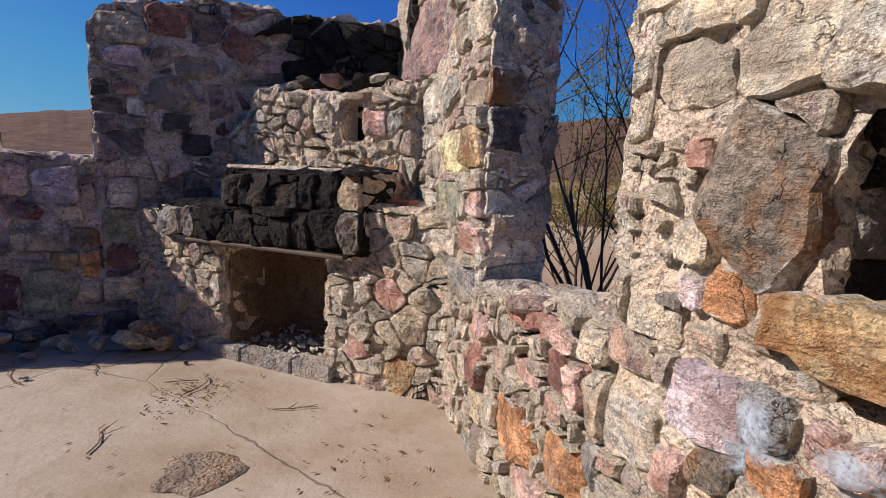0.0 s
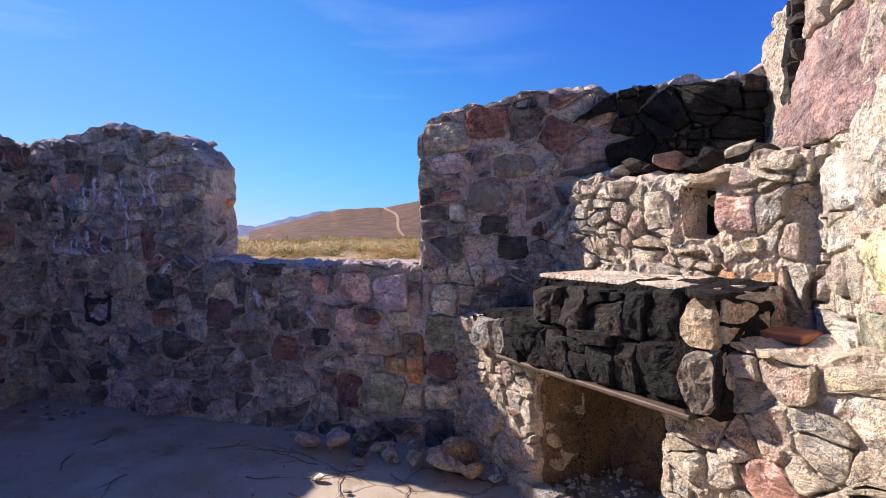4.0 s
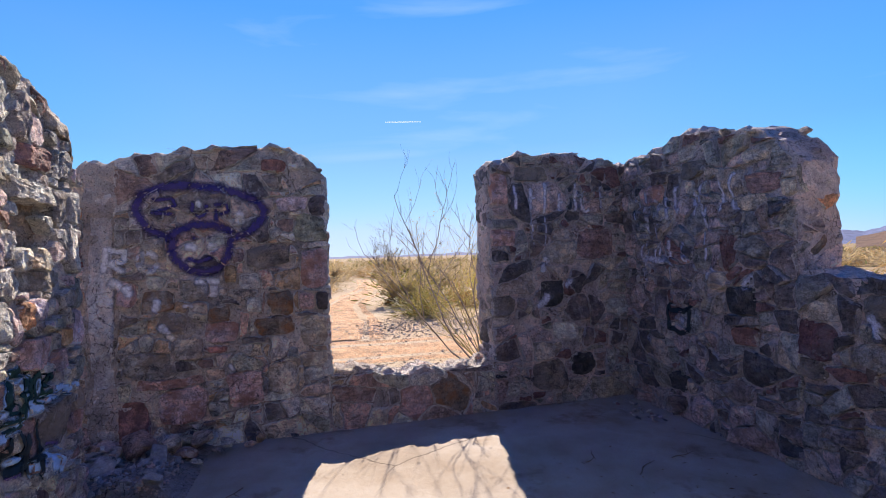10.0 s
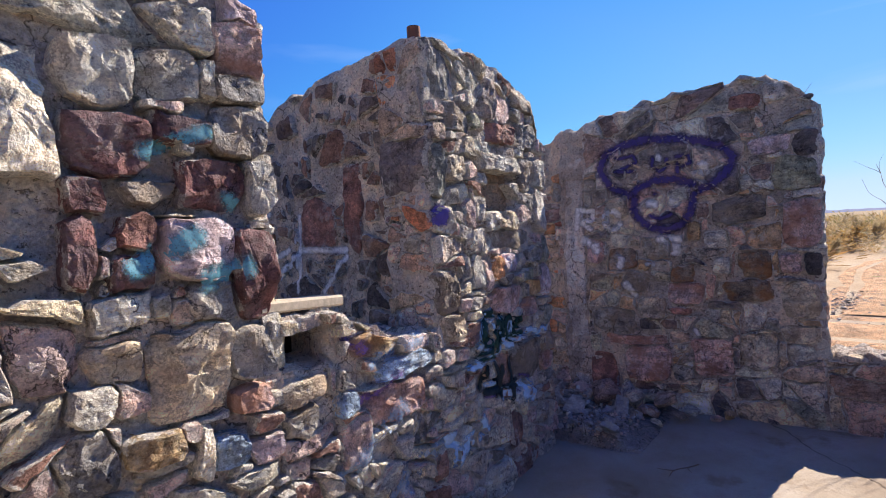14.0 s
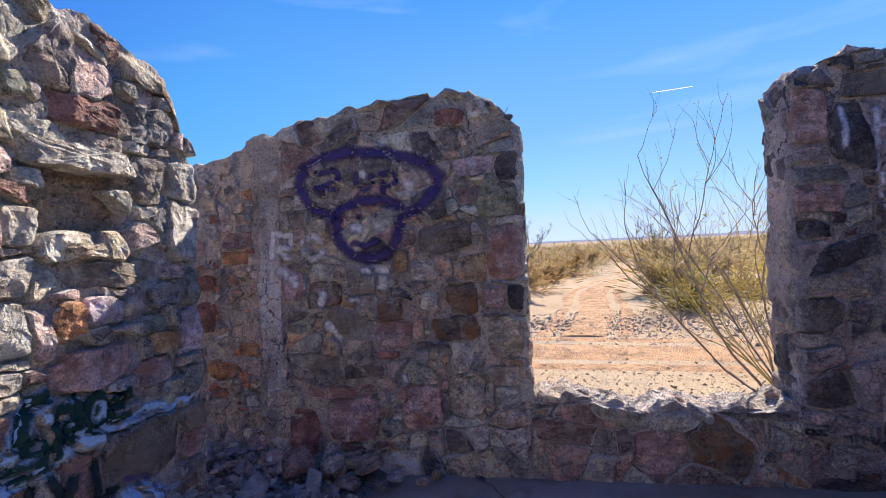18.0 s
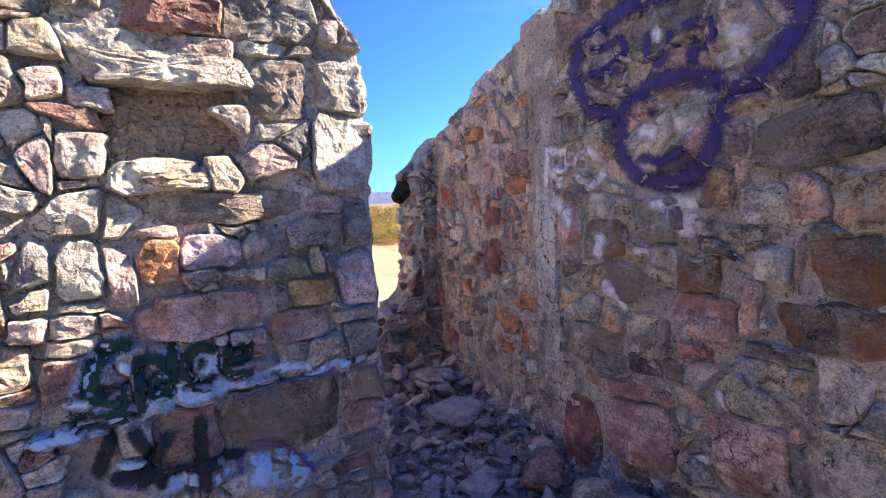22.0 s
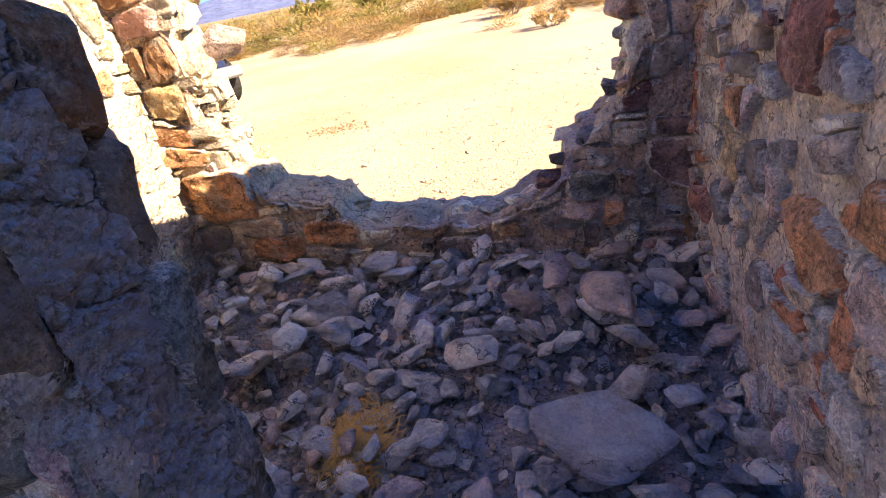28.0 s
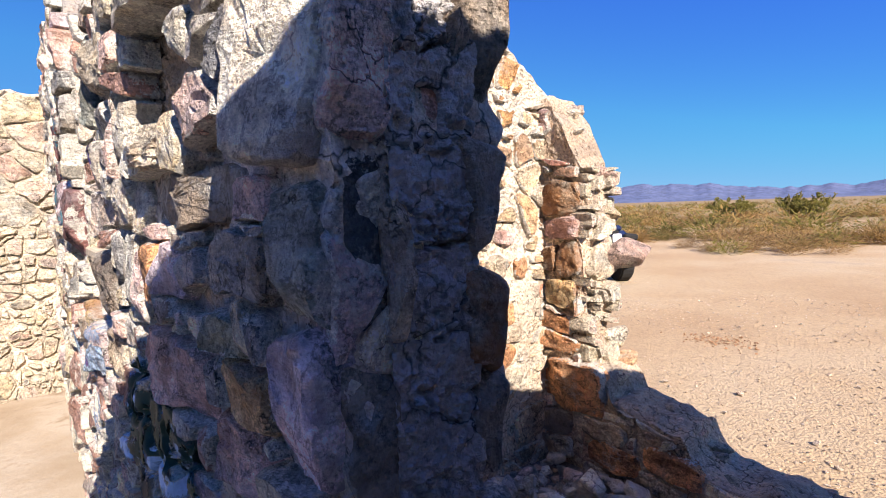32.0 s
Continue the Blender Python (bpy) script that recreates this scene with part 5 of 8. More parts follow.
tL = run(P, "wall_core", (-3.16, -2.08), (-5.26, -2.08), 0.33, [(0, 0.70), (0.14, 0.66), (0.17, 0.56), (0.34, 0.52), (0.50, 0.50), (0.54, 0.40), (0.90, 0.34), (1.30, 0.36), (1.42, 0.42), (1.52, 0.48), (1.54, 0.62), (1.64, 0.66), (1.68, 0.72), (1.76, 0.75), (1.79, 0.86), (1.82, 0.98), (1.90, 1.04), (2.10, 1.08)], MORTAR_B, 52,
         [dict(size=0.13, mat=STONE_W, proud=0.018, gap=0.035, u1=2.03, skip=lambda u, v: in_slab(-3.16 - u, v), blocks=[(u - 0.06, v, w, h, m) for u, v, w, h, m in LOW_WALL])], rough=0.025, step=0.025, lump=0.025)
caps(P, (-3.2, -2.08), (-5.05, -2.08), 0.33, lambda u: tL(u + 0.04) - 0.01, STONE_E, 15, 0.10, 1.1)
caps(P, (-3.2, -2.08), (-5.05, -2.08), 0.33, lambda u: tL(u + 0.04) - 0.03, STONE_W, 16, 0.13, 1.0)
run(P, "wall_core", (-5.02, -2.08), (-5.26, -2.08), 0.33, [(0, 1.70), (0.12, 1.88), (0.24, 2.0)], MORTAR_W, 54, [dict(size=0.14, mat=STONE_W, proud=0.03, v0=1.0)], ends=[(0, 0.15, STONE_W, 0.05, ())], lump=0.03, step=0.03, base=0.9)
rng = random.Random(18)
for _i in range(26):
    _x = -3.95 - 1.05 * (_i % 13) / 12.0
    _z = float(np.interp(-3.10 - _x, (0.85, 1.42, 1.54, 1.64, 1.76, 1.88, 1.98), (0.28, 0.36, 0.44, 0.60, 0.70, 0.95, 1.2))) - 0.10 * (_i // 13) + rng.uniform(-0.03, 0.05)
    _o = piece("stone", rng.choice(ROCKS[("brown_fieldstone", "grey_fieldstone", "dark_fieldstone")[_i % 3]]), P)
    _s = rng.uniform(0.12, 0.19)
    _o.matrix_basis = Matrix.LocRotScale((_x, -2.14 - rng.uniform(0.0, 0.22), _z), Euler((rng.gauss(0, 0.15), rng.gauss(0, 0.15), rng.uniform(0, 6.3))), (_s * 1.3, _s * 1.2, _s * 0.95))
rng = random.Random(8)
for _x, _y, _z, _s, _m in ((-3.12, -2.26, 1.58, 0.28, "pale_fieldstone"), (-3.22, -2.37, 1.22, 0.30, "pale_fieldstone"), (-3.12, -2.3, 1.42, 0.24, "pale_fieldstone"), (-3.14, -2.34, 0.78, 0.26, "pale_fieldstone"), (-3.22, -2.34, 0.66, 0.24, "sunbaked_fieldstone"),
                             (-4.97, -2.22, 1.60, 0.30, "black_rock"), (-5.0, -2.2, 1.72, 0.22, "brown_fieldstone"), (-5.02, -2.2, 1.46, 0.2, "brown_fieldstone"), (-4.98, -2.2, 1.12, 0.26, "red_fieldstone")):
    _o = piece("stone", rng.choice(ROCKS[_m]), P)
    _o.matrix_basis = Matrix.LocRotScale((_x, _y, _z), Euler((rng.random(), rng.random(), rng.random())), (_s * 1.1, _s * 1.2, _s))

# ---- fireplace, set across the corner ----
FA, FD, FN = Vector((-0.952, 4.333, 0)), Vector((0.761, -0.648, 0)).normalized(), Vector((-0.648, -0.761, 0)).normalized()


def fp(s, h=0.0):
    q = FA + FD * s + FN * h
    return (q.x, q.y)


fire = tagged(new("fireplace"), "corner fireplace of pale rough stones with a black rock mantel", "fireplace", kind="structure")
run(fire, "pier", fp(-0.25), fp(0.66), 0.42, [(0, 0.97), (0.5, 1.0), (0.91, 1.02)], MORTAR_E, 61, [dict(size=0.13, mat=STONE_E, proud=0.035, flat=1.1, gap=0.008)], lump=0.05)
run(fire, "pier", fp(1.54), fp(2.62), 0.45, [(0, 1.10), (0.4, 1.13), (1.08, 1.15)], MORTAR_E, 62, [dict(size=0.135, mat=STONE_E, proud=0.028, flat=1.3, gap=0.008, spread=0.6, keys=[(0.45, 0.62, 0.10, K_PINK), (0.62, 0.45, 0.13, K_TAN), (0.25, 0.25, 0.09, K_PINK), (0.55, 0.15, 0.09, K_OCHRE), (0.3, 0.95, 0.09, K_GREY)])], lump=0.035, ends=[(0, 0.14, STONE_E, 0.02, [(0.1, 0.45, 0.09, K_ORANGE)])])
TAN_M = one_stone("tan_mantel_stone", (0.46, 0.36, 0.25), (0.30, 0.22, 0.15), 6.0)
run(fire, "mantel", fp(0.12, 0.07), fp(1.84, 0.07), 0.47, [(0, 1.04), (0.3, 1.07), (1.72, 1.11)], SOOT_AND_SHADE, 63,
    [dict(size=0.20, mat=STONE_B, proud=0.04, flat=0.72, v0=0.83, gap=0.003, spread=0.35, blocks=[(0.12, 0.94, 0.24, 0.2, K_GREY), (0.30, 0.94, 0.14, 0.22, K_DARK), (1.46, 0.98, 0.24, 0.24, STONE_B), (1.65, 0.97, 0.13, 0.25, K_DARK)])],
    base=0.83, ends=[(0, 0.2, STONE_E, 0.03, ()), (1, 0.2, STONE_E, 0.03, ())], lump=0.04)
run(fire, "mantel", fp(0.70, 0.05), fp(1.84, 0.05), 0.45, [(0, 1.30), (1.14, 1.335)], SOOT_AND_SHADE, 64,
    [dict(size=0.22, mat=STONE_B, proud=0.04, flat=0.7, v0=1.08, gap=0.003, spread=0.35, blocks=[(1.05, 1.20, 0.16, 0.2, TAN_M)])],
    base=1.06, rough=0.012, ends=[(0, 0.2, STONE_B, 0.03, ()), (1, 0.2, STONE_E, 0.02, ())], lump=0.04)


def flue_f(u, v):
    """Depth of the square flue hole."""
    return 0.22 if abs(u - 1.21) < 0.085 and abs(v - 1.67) < 0.12 else 0.0


def hole_f(u, v):
    return abs(u - 1.21) < 0.15 and abs(v - 1.67) < 0.17


run(fire, "chimney_breast", (-0.52, 4.52), (0.80, 3.42), 0.40, [(0, 1.45), (0.2, 1.70), (0.42, 1.92), (0.9, 1.84), (1.3, 1.88), (1.72, 1.9)], MORTAR_E, 65,
    [dict(size=0.135, mat=STONE_E, proud=0.032, flat=0.95, v0=1.2, gap=0.02, spread=0.5, skip=hole_f, blocks=[(1.38, 1.28, 0.14, 0.22, K_ORANGE), (1.53, 1.27, 0.12, 0.22, K_OCHRE), (1.20, 1.84, 0.34, 0.08, K_TAN), (0.98, 1.70, 0.16, 0.22, K_BLOCK), (1.40, 1.66, 0.17, 0.16, K_PINK)])], base=1.0, dent=flue_f, lump=0.075, step=0.022)


def box_mesh(name, x0, x1, y0, y1, z0, z1, mat, m=None, bev=0.006):
    bm = bmesh.new()
    bmesh.ops.create_cube(bm, size=1.0)
    for v in bm.verts:
        v.co = Vector((x0 + (v.co.x + 0.5) * (x1 - x0), y0 + (v.co.y + 0.5) * (y1 - y0), z0 + (v.co.z + 0.5) * (z1 - z0)))
    if bev:
        bmesh.ops.bevel(bm, geom=list(bm.edges), offset=bev, segments=1, affect="EDGES")
    if m is not None:
        bmesh.ops.transform(bm, matrix=m, verts=bm.verts)
    me = bpy.data.meshes.new(name)
    bm.to_mesh(me)
    bm.free()
    me.materials.append(mat)
    return me


FM = Matrix.Translation(FA) @ Matrix(((FD.x, -FN.x, 0, 0), (FD.y, -FN.y, 0, 0), (0, 0, 1, 0), (0, 0, 0, 1)))
IRON = plain_material("rusty_iron", (0.12, 0.09, 0.07), 0.7, 0.5)
CLAY = mortar_material("smoked_plaster", (0.24, 0.175, 0.115))
CONC = mortar_material("hearth_concrete", (0.36, 0.34, 0.31))
BRICK = plain_material("red_brick", (0.36, 0.15, 0.09), 0.9)
piece("iron_lintel", box_mesh("iron_lintel", 0.42, 1.74, -0.115, -0.06, 0.805, 0.83, IRON, FM), fire, "thin rusty iron bar")
piece("firebox_back", box_mesh("firebox_back", 1.08, 1.7, 0.62, 0.75, -0.1, 0.95, SOOT_AND_SHADE, FM), fire, "soot-black back")
piece("firebox_back", box_mesh("firebox_back", 0.5, 1.078, 0.60, 0.75, -0.1, 0.95, CLAY, FM), fire, "smoke-browned back")
piece("firebox_side", box_mesh("firebox_side", 0.60, 0.69, 0.04, 0.64, -0.1, 0.83, CLAY, FM), fire, "smoke-browned plaster side")
piece("firebox_side", box_mesh("firebox_side", 1.54, 1.60, 0.42, 0.64, -0.1, 0.95, SOOT_AND_SHADE, FM), fire)

piece("brick_ledge", box_mesh("brick_ledge", 1.80, 2.02, 0.17, 0.36, 1.13, 1.165, BRICK, FM), fire, "red brick ledge")
piece("mortar_ledge", box_mesh("mortar_ledge", 0.72, 1.80, -0.02, 0.42, 1.315, 1.345, MORTAR_E, FM, 0.01), fire)
for _s0, _s1 in ((0.55, 0.86), (0.87, 1.30), (1.31, 1.62)):
    piece("hearth_kerb", box_mesh("hearth_kerb", _s0, _s1, -0.07, 0.05, -0.05, 0.085 + 0.01 * _s0, CONC, FM, 0.012), fire, "cracked concrete kerb")
hole = Face((-0.52, 4.52, 0), (0.80 + 0.52, 3.42 - 4.52, 0), FN)
# near-black pane set at the back of the flue hole
piece("flue_back", mesh_of("flue_back", [hole.at(1.12 + 0.18 * a, 1.54 + 0.26 * b, -0.18) for a, b in ((0, 0), (1, 0), (1, 1), (0, 1))], [(0, 1, 2, 3)], SOOT_AND_SHADE), fire, "near-black inside of the square flue hole")
rng = random.Random(5)
for _i in range(9):
    _q = hole.at(0.55 + 0.13 * _i, 1.93 + rng.uniform(0, 0.05), -0.12 - rng.uniform(0, 0.1))
    _o = tagged(piece("loose_rock", rng.choice(ROCKS["black_rock" if _i % 3 else "grey_fieldstone"])), "soot-black broken rock lying on the chimney breast" if _i % 3 else "grey broken rock lying on the chimney breast", "rock", "loose rocks on the chimney")
    _s = rng.uniform(0.13, 0.24)
    _o.matrix_basis = Matrix.LocRotScale(_q, Euler((rng.uniform(-0.5, 0.5), rng.uniform(-0.5, 0.5), rng.uniform(0, 6))), (_s * 1.2, _s, _s * 0.8))

# ---- floor slab ----
fm, fnt, fb = material("floor_concrete", 0.85)
_p = place(fnt)
_a = noise_tex(fnt, _p, 0.9, 7.0, 0.62)
_c = ramp(fnt, [(0.30, (0.28, 0.21, 0.14)), (0.44, (0.38, 0.31, 0.225)), (0.58, (0.46, 0.40, 0.32)), (0.68, (0.36, 0.28, 0.19)), (0.8, (0.45, 0.385, 0.295))])
fnt.links.new(_a.outputs[0], _c.inputs[0])
_g = noise_tex(fnt, _p, 160.0, 3.0, 0.7)
_s = ramp(fnt, [(0.32, (0.72, 0.70, 0.67)), (0.55, (1, 1, 1)), (0.75, (1.15, 1.14, 1.12))])
fnt.links.new(_g.outputs[0], _s.inputs[0])
_col = mix(fnt, _c.outputs[0], _s.outputs[0], 0.8, "MULTIPLY")
_w = noise_tex(fnt, _p, 1.6, 4.0, 0.6)
_wp = fnt.nodes.new("ShaderNodeMixRGB")
_wp.blend_type = "LINEAR_LIGHT"
_wp.inputs[0].default_value = 0.12
fnt.links.new(_p, _wp.inputs[1])
fnt.links.new(_w.outputs[1], _wp.inputs[2])
_v = fnt.nodes.new("ShaderNodeTexVoronoi")
_v.feature = "DISTANCE_TO_EDGE"
_v.inputs["Scale"].default_value = 0.40
fnt.links.new(_wp.outputs[0], _v.inputs["Vector"])
_k = ramp(fnt, [(0.0, (0.25, 0.22, 0.2)), (0.0035, (1, 1, 1))])
fnt.links.new(_v.outputs["Distance"], _k.inputs[0])
_km = ramp(fnt, [(0.47, (0, 0, 0)), (0.56, (0.8, 0.8, 0.8))])
fnt.links.new(noise_tex(fnt, _p, 0.7, 3.0, 0.5).outputs[0], _km.inputs[0])
_col = mix(fnt, _col, _k.outputs[0], _km.outputs[0], "MULTIPLY")
_st = ramp(fnt, [(0.58, (1, 1, 1)), (0.66, (0.62, 0.54, 0.45)), (0.74, (0.5, 0.43, 0.36))])
fnt.links.new(noise_tex(fnt, _p, 1.7, 6.0, 0.68).outputs[0], _st.inputs[0])
_col = mix(fnt, _col, _st.outputs[0], 0.75, "MULTIPLY")
fnt.links.new(_col, fb.inputs["Base Color"])
_d = noise_tex(fnt, _p, 22.0, 6.0, 0.65)
_h = math_node(fnt, "ADD", _d.outputs[0], math_node(fnt, "MULTIPLY", _k.outputs[0], 0.8))
bump(fnt, fb, _h, 0.5, 0.012)
FLOOR_MAT = fm
verts, faces = [], []
NXF, NYF = 60, 46
for j in range(NYF + 1):
    for i in range(NXF + 1):
        x, y = -5.75 + 6.9 * i / NXF, SY - 0.1 + (4.6 + 0.2) * j / NYF
        verts.append((x, y, 0.010 * noise.noise(Vector((x * 1.3, y * 1.3, 0)))))
for j in range(NYF):
    for i in range(NXF):
        k = j * (NXF + 1) + i
        faces.append((k, k + 1, k + NXF + 2, k + NXF + 1))
piece_floor = tagged(piece("floor", mesh_of("floor", verts, faces, FLOOR_MAT, True)), "cracked sandy concrete floor slab with dirt", "floor", kind="structure")
_sl = box_mesh("floor_edge", -5.74, 1.14, SY - 0.09, 4.52, -0.35, -0.03, CONC, None, 0)
tagged(piece("floor_base", _sl, piece_floor), "")

V, F = [(-0.40, 2.35, 0.014)], []
for k in range(28):
    a = 2 * math.pi * k / 28
    q = 0.20 * (1 + 0.6 * noise.noise(Vector((math.cos(a) * 1.5, math.sin(a) * 1.5, 5))))
    V += [(-0.40 + q * 0.85 * math.cos(a), 2.35 + q * 0.85 * math.sin(a) * 0.8, 0.012 + 0.004 * noise.noise(Vector((a * 3, 1, 1)))), (-0.40 + q * math.cos(a), 2.35 + q * math.sin(a) * 0.8, 0.002)]
for k in range(28):
    m = (k + 1) % 28
    F += [(0, 1 + 2 * k, 1 + 2 * m), (1 + 2 * k, 2 + 2 * k, 2 + 2 * m, 1 + 2 * m)]
piece("mortar_patch", mesh_of("mortar_patch", V, F, mortar_material("dirty_mortar", (0.30, 0.24, 0.18))), piece_floor, "rough brown mortar patch")

# ---- ground ----
gm, gnt, gb = material("desert_ground", 0.95)
_p = place(gnt)
_a = noise_tex(gnt, _p, 0.22, 8.0, 0.6)
_c = ramp(gnt, [(0.30, (0.43, 0.29, 0.165)), (0.46, (0.50, 0.365, 0.22)), (0.58, (0.53, 0.41, 0.265)), (0.66, (0.44, 0.35, 0.25)), (0.78, (0.49, 0.37, 0.23))])
gnt.links.new(_a.outputs[0], _c.inputs[0])
_g = noise_tex(gnt, _p, 24.0, 5.0, 0.75)
_s = ramp(gnt, [(0.30, (0.62, 0.60, 0.60)), (0.5, (1, 1, 1)), (0.72, (1.18, 1.15, 1.1))])
gnt.links.new(_g.outputs[0], _s.inputs[0])
_col = mix(gnt, _c.outputs[0], _s.outputs[0], 0.8, "MULTIPLY")
_gf = noise_tex(gnt, _p, 90.0, 3.0, 0.8)
_gs = ramp(gnt, [(0.34, (0.55, 0.55, 0.56)), (0.48, (1, 1, 1)), (0.62, (1.05, 1.04, 1.0)), (0.74, (1.35, 1.32, 1.25))])
gnt.links.new(_gf.outputs[0], _gs.inputs[0])
_col = mix(gnt, _col, _gs.outputs[0], 0.7, "MULTIPLY")
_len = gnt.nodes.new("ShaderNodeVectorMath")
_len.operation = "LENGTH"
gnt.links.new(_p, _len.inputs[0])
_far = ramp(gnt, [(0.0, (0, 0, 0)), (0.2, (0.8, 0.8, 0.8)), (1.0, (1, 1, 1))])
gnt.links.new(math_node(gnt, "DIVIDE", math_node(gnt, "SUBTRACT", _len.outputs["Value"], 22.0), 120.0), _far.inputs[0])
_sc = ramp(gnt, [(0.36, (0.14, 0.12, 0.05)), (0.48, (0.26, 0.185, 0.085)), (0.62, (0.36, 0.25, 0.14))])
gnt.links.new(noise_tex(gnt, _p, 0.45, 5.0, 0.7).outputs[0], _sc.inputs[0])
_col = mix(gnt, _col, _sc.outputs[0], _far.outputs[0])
gnt.links.new(_col, gb.inputs["Base Color"])
_pb = gnt.nodes.new("ShaderNodeTexVoronoi")
_pb.inputs["Scale"].default_value = 46.0
gnt.links.new(_p, _pb.inputs["Vector"])
_h = math_node(gnt, "ADD", _g.outputs[0], math_node(gnt, "MULTIPLY", _pb.outputs["Distance"], -0.35))
bump(gnt, gb, _h, 0.7, 0.035)


def ground_z(x, y):
    r = math.hypot(x, y)
    z = -0.10 + 0.05 * noise.noise(Vector((x * 0.25, y * 0.25, 3))) * min(1, r / 8)
    return z - 0.0006 * max(0, r - 30) * 0


rings = [0.0] + [1.0 * 1.16 ** k for k in range(57)]
NA = 120
verts, faces = [(-2.3, 2.0, -0.1)], []
for r in rings[1:]:
    for k in range(NA):
        a = 2 * math.pi * k / NA
        x, y = -2.3 + r * math.cos(a), 2.0 + r * math.sin(a)
        verts.append((x, y, ground_z(x, y) - (0.12 if r < 1.5 else 0)))
for k in range(NA):
    faces.append((0, 1 + k, 1 + (k + 1) % NA))
for q in range(len(rings) - 2):
    for k in range(NA):
        a, b = 1 + q * NA + k, 1 + q * NA + (k + 1) % NA
        faces.append((a, a + NA, b + NA, b))
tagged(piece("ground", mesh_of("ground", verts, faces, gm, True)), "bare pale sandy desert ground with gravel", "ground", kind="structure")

# ---- desert tracks ----
ROADM = mortar_material("orange_track_sand", (0.52, 0.33, 0.185))


def track(name, label, pts, width, lift):
    V, F = [], []
    n = 90
    for i in range(n + 1):
        t = i / n * (len(pts) - 1)
        k = min(int(t), len(pts) - 2)
        f = t - k
        x, y = pts[k][0] + f * (pts[k + 1][0] - pts[k][0]), pts[k][1] + f * (pts[k + 1][1] - pts[k][1])
        dx, dy = pts[k + 1][0] - pts[k][0], pts[k + 1][1] - pts[k][1]
        ln = math.hypot(dx, dy)
        nx, ny = -dy / ln, dx / ln
        for c in range(13):
            q = c / 12 * 2 - 1
            w = width * 0.5 * (1 + 0.15 * noise.noise(Vector((x * 0.6, y * 0.6, c > 6))))
            z = -0.03 * (math.exp(-((abs(q) - 0.5) / 0.14) ** 2)) + lift * (1 - q * q) - 0.03 * q ** 8
            gx, gy = x + nx * q * w, y + ny * q * w
            V.append((gx, gy, ground_z(gx, gy) + z + 0.012))
    for i in range(n):
        for c in range(12):
            k = i * 13 + c
            F.append((k, k + 1, k + 14, k + 13))
    return tagged(piece(name, mesh_of(name, V, F, ROADM, True)), label, "track", kind="structure")


track("road_track", "pale sandy desert track with wheel ruts", [(-11.2, 1.5), (-13.5, 1.7), (-16, 1.75), (-19.5, 1.75), (-22.4, 2.3), (-26.1, 3.2), (-30, 3.9), (-40, 4.4)], 1.9, 0.01)
track("road_track", "orange sandy desert road passing the ruin", [(-9.6, 34), (-9.9, 12), (-9.9, 5), (-10.0, 0), (-10.2, -8), (-11, -24)], 2.6, 0.01)

# ---- hills and far ranges ----
def ridge(name, label, prof, r0, r1, mat, jag, seed, step=0.25):
    """A hill range: crest elevations in degrees by bearing, as a slope from r0 up to r1."""
    az = [p[0] for p in prof]
    el = [p[1] for p in prof]
    n = int((az[-1] - az[0]) / step)
    verts, faces = [], []
    ROWS_R = 22
    for i in range(n + 1):
        a = az[0] + step * i
        e = float(np.interp(a, az, el))
        e += jag * (noise.noise(Vector((a * 0.45, seed, 0))) + 0.5 * noise.noise(Vector((a * 1.3, seed, 4))) + 0.25 * noise.noise(Vector((a * 3.5, seed, 8)))) * min(1.0, e / 0.5)
        for j in range(ROWS_R + 1):
            t = j / ROWS_R
            r = r0 + (r1 - r0) * t
            h = r1 * math.tan(radians(max(e, 0.02))) * (t * t * (3 - 2 * t)) * (1 + (0.16 * noise.noise(Vector((a * 0.35, t * 1.3, seed))) + 0.03 * noise.noise(Vector((a * 1.6, t * 3, seed)))) * (1 - t)) - (0.2 if j == 0 else 0)
            verts.append((r * math.cos(radians(a)), r * math.sin(radians(a)), h + 1.4 * t))
    for i in range(n):
        for j in range(ROWS_R):
            k = i * (ROWS_R + 1) + j
            faces.append((k, k + 1, k + ROWS_R + 2, k + ROWS_R + 1))
    return tagged(piece(name, mesh_of(name, verts, faces, mat, True)), label, "hill", kind="structure")


def range_material(name, c0, c1, scale):
    m, nt, b = material(name, 1.0)
    n = noise_tex(nt, place(nt), scale, 8.0, 0.65)
    t = ramp(nt, [(0.35, c0), (0.65, c1)])
    nt.links.new(n.outputs[0], t.inputs[0])
    dots = noise_tex(nt, place(nt), scale * 4.5, 4.0, 0.75)
    dr = ramp(nt, [(0.40, (0.55, 0.55, 0.5)), (0.52, (1, 1, 1)), (0.70, (1.2, 1.15, 1.1))])
    nt.links.new(dots.outputs[0], dr.inputs[0])
    nt.links.new(mix(nt, t.outputs[0], dr.outputs[0], 0.8, "MULTIPLY"), b.inputs["Base Color"])
    bump(nt, b, n.outputs[0], 0.6, 1.2)
    return m


HILL = range_material("brown_hill", (0.085, 0.05, 0.03), (0.18, 0.105, 0.068), 0.16)
# blue of distance haze painted into the ranges' base colour
HAZE_BLUE = range_material("haze_blue_range", (0.085, 0.115, 0.22), (0.135, 0.165, 0.28), 0.01)
HILL_OB = ridge("hill_backdrop", "brown desert hill with sparse scrub", [(30, 0.4), (38, 1.4), (44, 2.8), (51, 4.6), (54, 5.9), (61, 5.3), (75, 5.2), (95, 5.0), (106.5, 4.1), (112, 3.3), (115.5, 2.7), (120, 2.6), (124, 1.6), (129, 0.5)], 150, 420, HILL, 0.12, 2.0)
